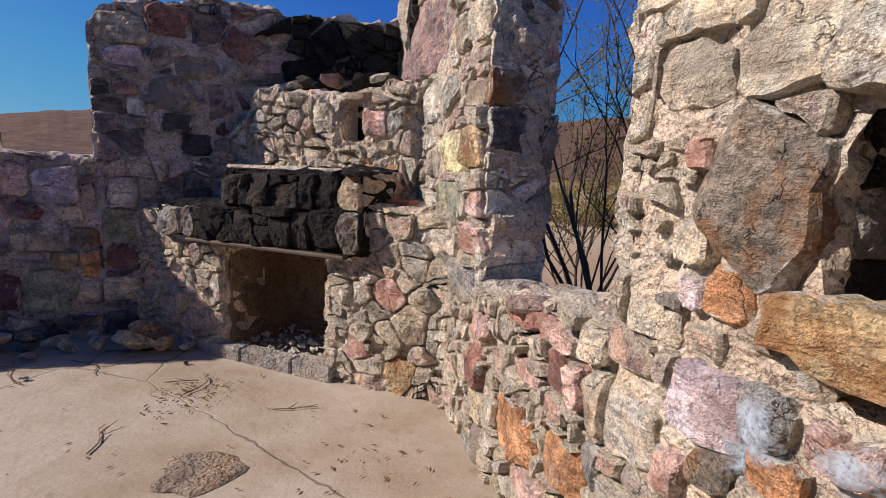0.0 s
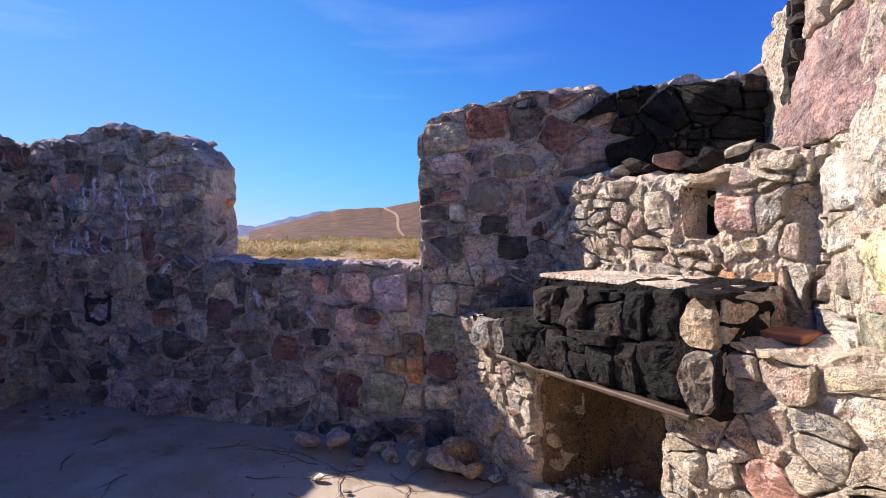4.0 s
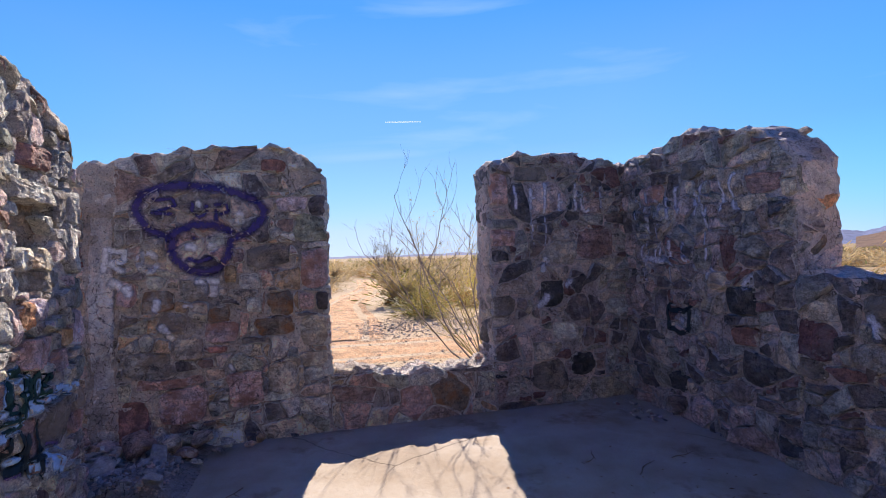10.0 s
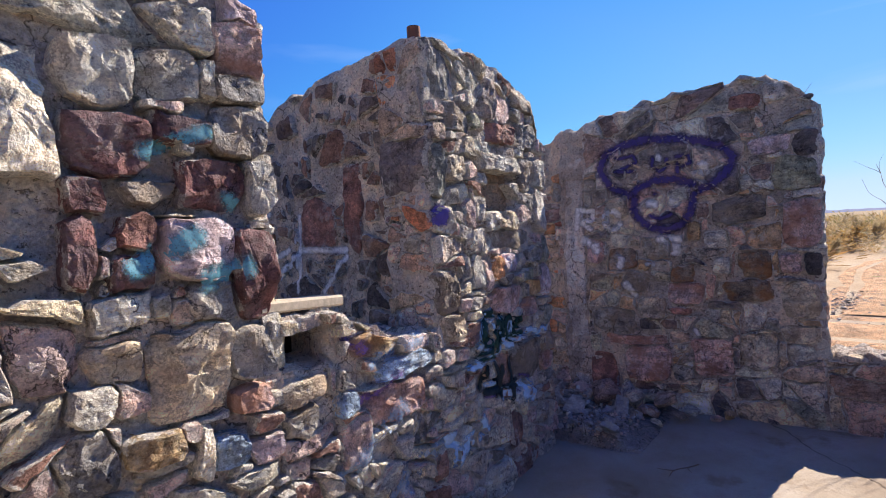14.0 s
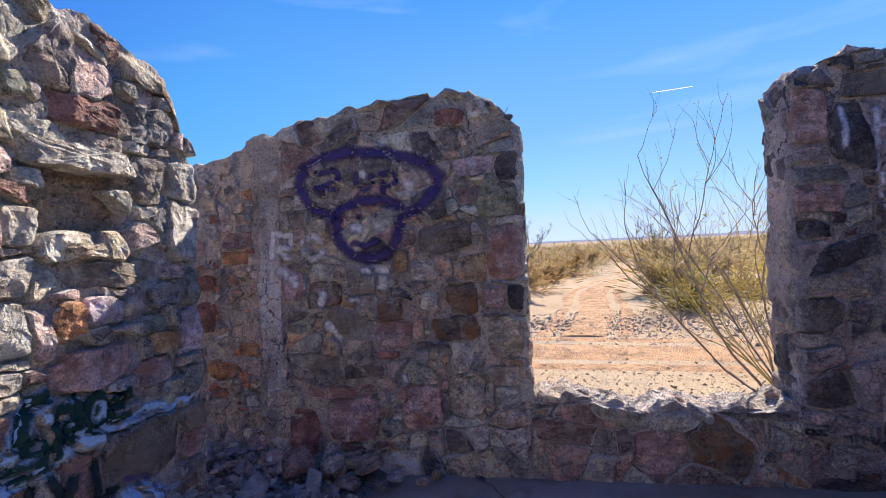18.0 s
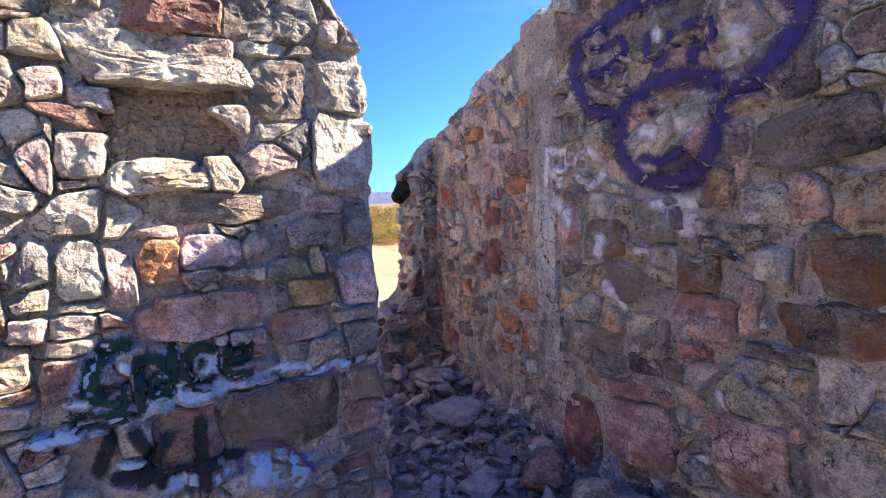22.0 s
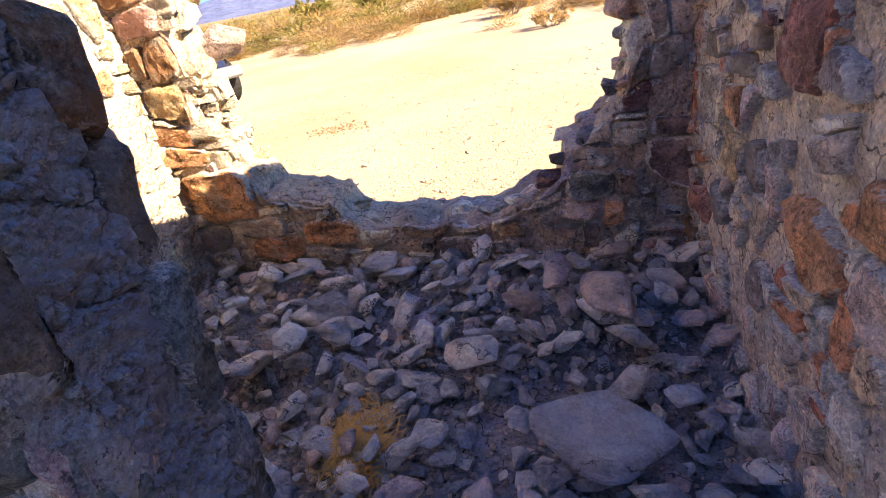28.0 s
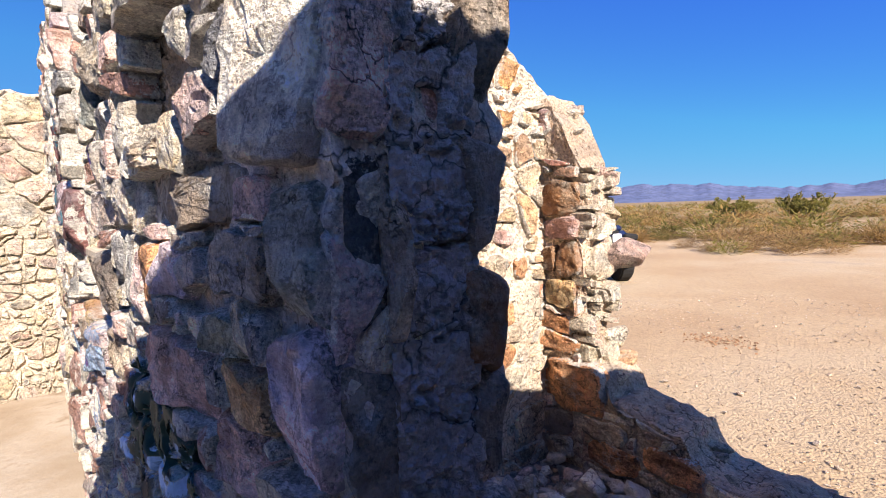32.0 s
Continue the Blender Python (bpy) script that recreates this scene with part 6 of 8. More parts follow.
# pale trail running down the hill
_hb = BVHTree.FromPolygons([v.co[:] for v in HILL_OB.data.vertices], [list(f.vertices) for f in HILL_OB.data.polygons])
V, F = [], []
for k in range(41):
    t = k / 40
    a, r = 113.0 + 2.0 * t + 0.25 * math.sin(t * 9), 170.0 + 200.0 * t
    for sgn in (-1, 1):
        b = radians(a + sgn * 0.16)
        q = _hb.ray_cast(Vector((r * math.cos(b), r * math.sin(b), 200.0)), Vector((0, 0, -1)))[0]
        V.append((r * math.cos(b), r * math.sin(b), (q.z if q else 0.0) + 0.25))
for k in range(40):
    F.append((2 * k, 2 * k + 1, 2 * k + 3, 2 * k + 2))
tagged(piece("hill_trail", mesh_of("hill_trail", V, F, range_material("trail_sand", (0.30, 0.20, 0.13), (0.36, 0.25, 0.17), 0.2), True)), "pale dirt trail winding up the brown hill", "trail", kind="structure")
ridge("far_range_backdrop", "distant mountain range, painted haze blue", [(118, 2.3), (122, 2.5), (126, 1.6), (128.4, 1.0), (133, 0.9), (140, 0.35), (172, 0.15), (200, 0.15)], 1500, 2400, HAZE_BLUE, 0.3, 5.0)
ridge("far_range_backdrop", "distant mountain range, painted violet-blue for haze", [(-112, 1.0), (-100, 1.7), (-97, 1.6), (-94, 1.0), (-90, 2.0), (-86, 1.2), (-82, 1.3), (-76, 1.1), (-71, 0.95), (-66, 1.4), (-61, 1.8), (-56, 1.5), (-45, 1.4), (-20, 1.0), (10, 0.6), (32, 0.4)], 1800, 2600, HAZE_BLUE, 0.35, 9.0)

# a short contrail low in the western sky
CT, _cnt, _cb = material("contrail_white", 1.0)
_cb.inputs["Base Color"].default_value = (0.9, 0.9, 0.9, 1)
_ctr = _cnt.nodes.new("ShaderNodeBsdfTranslucent")
_ctr.inputs[0].default_value = (0.55, 0.55, 0.55, 1)
_cnt.links.new(_ctr.outputs[0], _cnt.nodes["Material Output"].inputs[0])
V, F = [], []
for k in range(21):
    a = radians(169.2 + 3.8 * k / 20)
    w = 1.5 * math.sin(math.pi * (0.08 + 0.84 * k / 20)) ** 0.5
    for z in (-w, w):
        V.append((-2.0 + 3000 * math.cos(a), 1.4 + 3000 * math.sin(a), 1.5 + 3000 * math.tan(radians(14.3)) + z))
for k in range(20):
    F.append((2 * k, 2 * k + 1, 2 * k + 3, 2 * k + 2))
tagged(piece("contrail_backdrop", mesh_of("contrail_backdrop", V, F, CT)), "short white aircraft trail in the blue sky", "contrail", kind="structure")

# ---- rubble ----
rng = random.Random(21)


def rubble_z(x, y):
    return 0.10 + 0.06 * noise.noise(Vector((x * 1.5, y * 1.5, 1))) + 0.05 * max(0, min(1, (-1.2 - y) / 0.8)) + 0.05 * max(0, min(1, (x + 4.3)))


verts, faces = [], []
for j in range(41):
    for i in range(41):
        x, y = -5.35 + 2.45 * i / 40, -2.2 + 2.75 * j / 40
        z = rubble_z(x, y)
        z = z if y < -0.1 else z * max(0, 1 - (y + 0.1) / 0.35) - 0.015 * (y > 0.25)
        if x > -4.15 and y > -0.65:
            z = min(z, -0.03)
        verts.append((x, y, z + 0.02 * noise.noise(Vector((x * 9, y * 9, 5)))))
for j in range(40):
    for i in range(40):
        k = j * 41 + i
        faces.append((k, k + 1, k + 42, k + 41))
DIRT = mortar_material("grey_dirt", (0.28, 0.265, 0.25))
tagged(piece("rubble_bed", mesh_of("rubble_bed", verts, faces, DIRT, True)), "grey dirt and crushed mortar between the fallen stones", "ground", kind="structure")


def rock(x, y, z, s, mats="rubble_rock", label="grey-brown broken stone lying in the rubble", group="fallen stones", sq=1.0, r=None):
    r = r or rng
    ob = tagged(piece("rubble_stone", r.choice(ROCKS[mats])), label, "rock", group)
    ob.matrix_basis = Matrix.LocRotScale((x, y, z), Euler((r.uniform(-0.5, 0.5), r.uniform(-0.5, 0.5), r.uniform(0, 6.3))), (s * 1.2, s * r.uniform(0.8, 1.2), s * r.uniform(0.7, 1.0) * sq))
    return ob


rock(-4.83, -1.62, 0.24, 0.30, label="large angular grey stone in the rubble")
rock(-4.72, -1.0, 0.24, 0.36, label="large angular grey stone in the rubble")
rock(-4.84, -0.26, 0.18, 0.34, "brown_fieldstone", "large flat-topped stone at the doorway", "fallen stones")
for x, y, s in ((-4.45, -1.95, 0.22), (-4.2, -1.98, 0.2), (-4.3, -1.85, 0.17), (-4.15, -1.6, 0.18), (-5.02, -1.85, 0.16), (-4.13, -1.2, 0.16), (-3.95, -1.02, 0.16), (-5.0, -0.55, 0.2), (-4.55, -0.4, 0.24)):
    rock(x, y, rubble_z(x, y) + s * 0.2, s)
placed = []
tries = 0
while len(placed) < 290 and tries < 12000:
    tries += 1
    x, y = rng.uniform(-5.15, -3.05), rng.uniform(-2.0, -0.35)
    if x > -4.12 and y > -0.72:
        continue
    s = 0.10 * math.exp(rng.gauss(0, 0.33)) * (1.15 if y < -1.2 else 0.85)
    if x < -4.4 and y > -1.6 and rng.random() < 0.5:
        continue
    if any((x - a) ** 2 + (y - b) ** 2 < (0.36 * (s + c)) ** 2 for a, b, c in placed):
        continue
    placed.append((x, y, s))
    rock(x, y, rubble_z(x, y) + s * rng.uniform(0.38, 0.75), s)
# stones heaped against the doorway side of the west wall, on the slab
for x, y, s in ((-5.02, 0.15, 0.30), (-4.95, -0.05, 0.34), (-4.82, 0.10, 0.2), (-4.98, 0.38, 0.2), (-4.72, 0.0, 0.17), (-5.05, 0.62, 0.15), (-4.88, 0.32, 0.14), (-4.6, -0.12, 0.2), (-4.68, 0.2, 0.1), (-5.06, 0.0, 0.3), (-5.1, 0.9, 0.1), (-4.98, 0.55, 0.1)):
    rock(x, y, 0.02 + s * 0.32, s, "brown_fieldstone", "brown fallen stone heaped beside the doorway", "stones by the doorway")
# stones along the foot of the north wall
for x, y, s, m in ((-1.05, 4.0, 0.30, "brown_fieldstone"), (-1.0, 4.16, 0.32, "brown_fieldstone"), (-0.85, 3.98, 0.22, "brown_fieldstone"), (-1.3, 4.05, 0.24, "dark_fieldstone"), (-1.5, 4.1, 0.2, "dark_fieldstone"), (-1.6, 4.2, 0.18, "dark_fieldstone"), (-1.75, 4.1, 0.16, "dark_fieldstone"), (-1.95, 4.15, 0.30, "grey_fieldstone"),
                    (-2.15, 4.1, 0.26, "brown_fieldstone"), (-2.05, 4.32, 0.17, "dark_fieldstone"), (-1.8, 4.3, 0.2, "dark_fieldstone"), (-1.4, 4.28, 0.18, "dark_fieldstone"), (-1.68, 3.98, 0.11, "dark_fieldstone"), (-1.2, 4.25, 0.15, "grey_fieldstone"), (-0.72, 4.0, 0.12, "grey_fieldstone"), (-1.82, 3.7, 0.09, "brown_fieldstone"), (-0.68, 3.73, 0.05, "pale_fieldstone"), (-1.55, 3.6, 0.06, "brown_fieldstone"), (-2.4, 4.3, 0.1, "dark_fieldstone")):
    rock(x, y, s * 0.32, s, m, "dark fallen stone at the foot of the north wall", "stones at the wall foot")
for k in range(26):
    x = -5.25 + rng.random() * 0.7
    rock(x, 4.25 - rng.random() * 0.25, 0.015, rng.uniform(0.03, 0.08), "dark_fieldstone", "small chip of stone in the corner", "stone chips")


def scatter(name, label, mat, count, where, size, seed, squash=0.7):
    """Many small stones in one mesh."""
    r = random.Random(seed)
    base = [rock_mesh("chip", r, mat, (1, 0.85, squash), 9) for _ in range(4)]
    packs = []
    for me in base:
        co = np.array([v.co[:] for v in me.vertices])
        packs.append((co, [tuple(p.vertices) for p in me.polygons]))
    V, F = [], []
    off = 0
    for _ in range(count):
        x, y, z = where(r)
        co, fs = packs[r.randrange(4)]
        s = size * math.exp(r.gauss(0, 0.45))
        m = np.array(Euler((r.uniform(-0.4, 0.4), r.uniform(-0.4, 0.4), r.uniform(0, 6.3))).to_matrix()) * s
        V.append(co @ m.T + np.array((x, y, z + s * 0.15)))
        F.extend([tuple(q + off for q in f) for f in fs])
        off += len(co)
    me = mesh_of(name, [tuple(q) for q in np.concatenate(V)], F, mat)
    return tagged(piece(name, me), label, "gravel", kind="stuff")


def in_rubble(r):
    while True:
        x, y = r.uniform(-5.2, -3.0), r.uniform(-2.05, 0.1)
        if x < -4.1 or y < -0.7:
            return x, y, rubble_z(x, y) if y < -0.1 else rubble_z(x, y) * max(0, 1 - (y + 0.1) / 0.35)


def south_yard(r):
    while True:
        x, y = r.uniform(-9, 5), -2.5 - 7 * r.random() ** 1.5
        if noise.noise(Vector((x * 0.4, y * 0.4, 2))) > -0.25 or y > -4:
            return x, y, ground_z(x, y)


def west_yard(r):
    x, y = -5.8 - 9 * r.random(), r.uniform(-2, 7)
    return x, y, ground_z(x, y)


GRAVEL = stone_material("gravel_stone", [(0.42, 0.35, 0.28), (0.34, 0.30, 0.27), (0.50, 0.41, 0.33), (0.45, 0.35, 0.27)], 0.4)
scatter("rubble_small_stones", "fist-sized grey stones filling the rubble", STONE_RUB, 1300, in_rubble, 0.055, 30, 0.9)
scatter("rubble_chips", "small stone chips filling the rubble", STONE_RUB, 1500, in_rubble, 0.026, 31)
scatter("yard_gravel", "loose gravel on the sandy yard", GRAVEL, 18000, south_yard, 0.017, 32, 0.6)
DUNG = plain_material("dry_brown_litter", (0.30, 0.17, 0.09), 0.9)
scatter("dry_litter", "patch of dry brown litter on the sandy yard", DUNG, 260, lambda r: (lambda x, y: (x, y, ground_z(x, y)))(-2.1 + r.gauss(0, 0.22), -6.0 + r.gauss(0, 0.12)), 0.022, 37, 0.5)
GREYG = stone_material("grey_gravel_stone", [(0.30, 0.27, 0.25), (0.24, 0.22, 0.21), (0.36, 0.32, 0.28), (0.28, 0.23, 0.20)], 0.4)


def gravel_bar(r):
    x, y = -12.5 + r.gauss(0, 0.75), r.uniform(-6, 12)
    return x, y, ground_z(x, y)


def gravel_strip(r):
    x, y = -7.4 + r.gauss(0, 0.7), r.uniform(-5, 10)
    return x, y, ground_z(x, y)


scatter("grey_gravel", "bar of grey gravel across the road", GREYG, 9000, gravel_bar, 0.036, 35, 0.6)
scatter("grey_gravel", "grey gravel strewn along the west wall", GREYG, 4500, gravel_strip, 0.026, 36, 0.6)
scatter("west_gravel", "loose gravel beside the desert track", GRAVEL, 5500, west_yard, 0.030, 33, 0.6)
scatter("hearth_ash_pebbles", "grey pebbles and ash in the firebox", STONE_RUB, 260, lambda r: (lambda s, h: (*fp(s, -h), 0.04 + 0.05 * h))(r.uniform(0.68, 1.52), r.uniform(0.06, 0.55)), 0.03, 34)

# ---- loose pieces on the south sill ----
WOOD = plain_material("bleached_wood", (0.50, 0.43, 0.32), 0.85, 0, 0.3, 30)
_pl = tagged(new("plank"), "short bleached wooden plank lying on the broken sill", "plank")
piece("board", box_mesh("board", -0.21, 0.21, -0.06, 0.06, 0.0, 0.045, WOOD, None, 0.008), _pl)
_pl.matrix_basis = pose(-1.92, SY - 0.07, 1.295, 0, -3, 4)
_pipe = tagged(new("pipe_stub"), "short rusty iron pipe standing on the wall top", "pipe")
bm = bmesh.new()
for r0, z0 in ((0.037, 0.0), (0.037, 0.14), (0.030, 0.14), (0.030, 0.02)):
    for k in range(16):
        bm.verts.new((r0 * math.cos(k * math.pi / 8), r0 * math.sin(k * math.pi / 8), z0))
bm.verts.ensure_lookup_table()
for q in range(3):
    for k in range(16):
        bm.faces.new([bm.verts[i] for i in (q * 16 + k, q * 16 + (k + 1) % 16, q * 16 + 16 + (k + 1) % 16, q * 16 + 16 + k)])
RUST = plain_material("rusty_pipe", (0.20, 0.09, 0.06), 0.8, 0.3)
part("tube", bm, RUST, _pipe)
_pipe.matrix_basis = pose(-2.86, -0.43, 2.56)

# ---- plants ----
def leaf_material(name, cols, rough=0.7):
    m, nt, b = material(name, rough)
    g = nt.nodes.new("ShaderNodeNewGeometry")
    t = ramp(nt, [(i / max(1, len(cols) - 1), c) for i, c in enumerate(cols)])
    nt.links.new(g.outputs["Random Per Island"], t.inputs[0])
    n = noise_tex(nt, g.outputs["Position"], 0.35, 2.0, 0.5)
    k = ramp(nt, [(0.35, (0.75, 0.72, 0.62)), (0.65, (1.25, 1.2, 1.05))])
    nt.links.new(n.outputs[0], k.inputs[0])
    c = mix(nt, t.outputs[0], k.outputs[0], 1.0, "MULTIPLY")
    nt.links.new(c, b.inputs["Base Color"])
    tr = nt.nodes.new("ShaderNodeBsdfTranslucent")
    nt.links.new(c, tr.inputs[0])
    ms = nt.nodes.new("ShaderNodeMixShader")
    ms.inputs[0].default_value = 0.45
    nt.links.new(b.outputs[0], ms.inputs[1])
    nt.links.new(tr.outputs[0], ms.inputs[2])
    nt.links.new(ms.outputs[0], nt.nodes["Material Output"].inputs[0])
    return m


BARK_D = plain_material("dark_bark", (0.075, 0.055, 0.045), 0.9)
BARK_G = plain_material("green_bark", (0.40, 0.35, 0.15), 0.85)
BARK_P = plain_material("grey_twig", (0.22, 0.19, 0.17), 0.9)
LEAF_C = leaf_material("creosote_leaf", [(0.09, 0.10, 0.03), (0.16, 0.16, 0.04), (0.26, 0.22, 0.06), (0.12, 0.13, 0.03)])
LEAF_Y = leaf_material("palo_verde_leaf", [(0.22, 0.20, 0.05), (0.30, 0.27, 0.08), (0.17, 0.18, 0.05), (0.26, 0.21, 0.09)])
LEAF_V = leaf_material("yellow_green_leaf", [(0.42, 0.36, 0.09), (0.50, 0.42, 0.13), (0.34, 0.32, 0.08)])
LEAF_S = leaf_material("scrub_leaf", [(0.38, 0.24, 0.09), (0.46, 0.31, 0.12), (0.30, 0.20, 0.09), (0.40, 0.24, 0.11), (0.26, 0.21, 0.09)])
LEAF_G = leaf_material("dark_scrub_leaf", [(0.18, 0.165, 0.06), (0.26, 0.22, 0.085), (0.15, 0.15, 0.06), (0.30, 0.25, 0.10)])
STRAW = plain_material("dry_straw", (0.62, 0.36, 0.10), 0.8, 0.0, 0.25, 40.0)


def tube(V, F, pts, r0, r1, sides=5):
    n = len(pts)
    for i, p in enumerate(pts):
        d = (pts[min(i + 1, n - 1)] - pts[max(i - 1, 0)]).normalized()
        a = d.orthogonal().normalized()
        b = d.cross(a)
        r = r0 + (r1 - r0) * i / (n - 1)
        for k in range(sides):
            q = 2 * math.pi * k / sides
            V.append(p + a * r * math.cos(q) + b * r * math.sin(q))
    o = len(V) - n * sides
    for i in range(n - 1):
        for k in range(sides):
            j = (k + 1) % sides
            F.append((o + i * sides + k, o + i * sides + j, o + (i + 1) * sides + j, o + (i + 1) * sides + k))


def shrub(name, label, x, y, height, spread, stems, leaves, leaf_size, bark, leaf, seed, forks=3, lean=(0, 0), bare=0.0, thick=0.016, z=None):
    """A desert shrub: crooked stems from one root, forking twigs, small leaves."""
    r = random.Random(seed)
    V, F, tips = [], [], []

    def grow(p, d, ln, rad, level):
        pts = [p]
        n = 6
        for i in range(n):
            d = (d + Vector((r.gauss(0, 0.13), r.gauss(0, 0.13), r.gauss(0.05, 0.09)))).normalized()
            pts.append(pts[-1] + d * ln / n)
        tube(V, F, pts, rad, rad * 0.5, 5 if level < 2 else 3)
        if level >= 1:
            tips.extend((q, level) for q in pts[2:])
        if level < forks:
            for i in range(r.randint(2, 4)):
                k = r.randint(2, n)
                dd = (d + Vector((r.gauss(0, 0.55), r.gauss(0, 0.55), r.gauss(0.15, 0.35)))).normalized()
                grow(pts[k], dd, ln * r.uniform(0.42, 0.68), rad * 0.5, level + 1)
    for s in range(stems):
        a = 2 * math.pi * (s + r.random()) / stems
        d = Vector((math.cos(a) * spread + lean[0], math.sin(a) * spread + lean[1], 1.0)).normalized()
        grow(Vector((0.06 * math.cos(a), 0.06 * math.sin(a), -0.05)), d, height * r.uniform(0.5, 0.72), thick * r.uniform(0.7, 1.2), 0)
    ob = tagged(new(name), label, "bush")
    piece("branchwork", mesh_of("branchwork", V, F, bark, True), ob)
    LV, LF = [], []
    for _ in range(leaves):
        p, lv = r.choice(tips)
        if r.random() < bare and p.z > height * 0.55:
            continue
        p = p + Vector((r.gauss(0, 0.03), r.gauss(0, 0.03), r.gauss(0, 0.03)))
        a = Vector((r.gauss(0, 1), r.gauss(0, 1), r.gauss(0, 1))).normalized() * leaf_size * r.uniform(0.6, 1.3)
        b = a.orthogonal().normalized() * leaf_size * r.uniform(0.25, 0.45)
        o = len(LV)
        LV += [p - a * 0.5, p + b, p + a * 0.5, p - b]
        LF.append((o, o + 1, o + 2, o + 3))
    piece("foliage", mesh_of("foliage", LV, LF, leaf), ob)
    ob.matrix_basis = Matrix.Translation((x, y, ground_z(x, y) if z is None else z))
    return ob


shrub("creosote_bush", "tall thin creosote bush with dark stems and sparse yellow-green leaves", 2.62, 3.78, 3.6, 0.42, 11, 8200, 0.030, BARK_D, LEAF_C, 3, 3, (0.05, 0.05), 0.2, 0.022)
shrub("creosote_bush", "creosote bush with fine dark twigs and few leaves", 2.95, 4.75, 2.6, 0.5, 10, 5500, 0.030, BARK_D, LEAF_C, 4, 3, (0, 0), 0.2, 0.016)
shrub("creosote_bush", "low green creosote sprig growing by the window", 2.5, 3.1, 0.75, 0.9, 6, 500, 0.03, BARK_D, LEAF_C, 5, 2, (0, 0), 0, 0.008)
shrub("palo_verde_shrub", "yellow-green palo verde shrub with bare upper twigs", -8.2, 3.62, 2.5, 0.7, 15, 6500, 0.022, BARK_G, LEAF_V, 6, 3, (0.04, -0.16), 0.85, 0.010)
shrub("palo_verde_shrub", "leafless grey-twigged palo verde rising over the wall", -7.3, 3.35, 2.8, 0.45, 6, 100, 0.03, BARK_P, LEAF_Y, 7, 3, (0.0, -0.5), 0.9, 0.014)
LEAF_W = leaf_material("olive_scrub_leaf", [(0.40, 0.33, 0.20), (0.48, 0.39, 0.24), (0.52, 0.41, 0.26), (0.34, 0.29, 0.18), (0.56, 0.43, 0.27)])
shrub("desert_shrub", "rounded olive desert shrub beside the track", -18.4, 3.8, 1.15, 0.68, 30, 10000, 0.045, BARK_P, LEAF_W, 8, 3)
shrub("desert_shrub", "low dry skirt of a desert shrub beside the track", -18.2, 3.5, 0.4, 1.0, 14, 2500, 0.05, BARK_P, LEAF_S, 81, 3)
shrub("desert_shrub", "tall straw-olive desert shrub across the road", -17.4, -0.5, 1.35, 0.7, 18, 7000, 0.055, BARK_P, LEAF_W, 82, 3)

for _i, (_x, _y, _h, _m) in enumerate(((-27.0, 7.0, 1.3, LEAF_W), (-33.0, 5.6, 2.3, LEAF_W), (-24.0, 0.2, 1.2, LEAF_W), (-29.0, 0.8, 1.5, LEAF_S), (-36.0, 1.6, 1.9, LEAF_W), (-22.0, -2.6, 1.6, LEAF_W), (-25.0, 9.0, 1.0, LEAF_W), (-31.0, -3.0, 1.8, LEAF_W))):
    shrub("desert_shrub", "olive desert shrub on the stony plain", _x, _y, _h * 0.66, 1.1, 16, 5000, 0.055, BARK_P, _m, 60 + _i, 3)
shrub("desert_shrub", "straw-coloured desert shrub on open ground", -4.7, -13.2, 0.55, 1.5, 16, 1500, 0.045, BARK_P, LEAF_S, 10, 3, (0, 0), 0, 0.012)
shrub("desert_shrub", "yellowish desert shrub on open ground", -3.6, -17.5, 0.9, 1.3, 16, 5000, 0.05, BARK_P, LEAF_S, 11, 3)
shrub("desert_shrub", "green desert shrub on open ground", 8.0, -42.0, 1.9, 1.4, 18, 12000, 0.09, BARK_P, LEAF_Y, 13, 3)
shrub("desert_shrub", "green desert shrub on open ground", 12.5, -41.0, 1.8, 1.4, 18, 12000, 0.09, BARK_P, LEAF_Y, 14, 3)
shrub("desert_tree", "bare grey desert tree on the horizon", -44.0, 6.2, 3.6, 0.6, 7, 700, 0.08, BARK_P, LEAF_G, 15, 3, (0, 0), 0, 0.05)
shrub("desert_tree", "bare grey desert tree on the horizon", -48.0, -3.6, 3.9, 0.6, 7, 700, 0.08, BARK_P, LEAF_G, 16, 3, (0, 0), 0, 0.05)


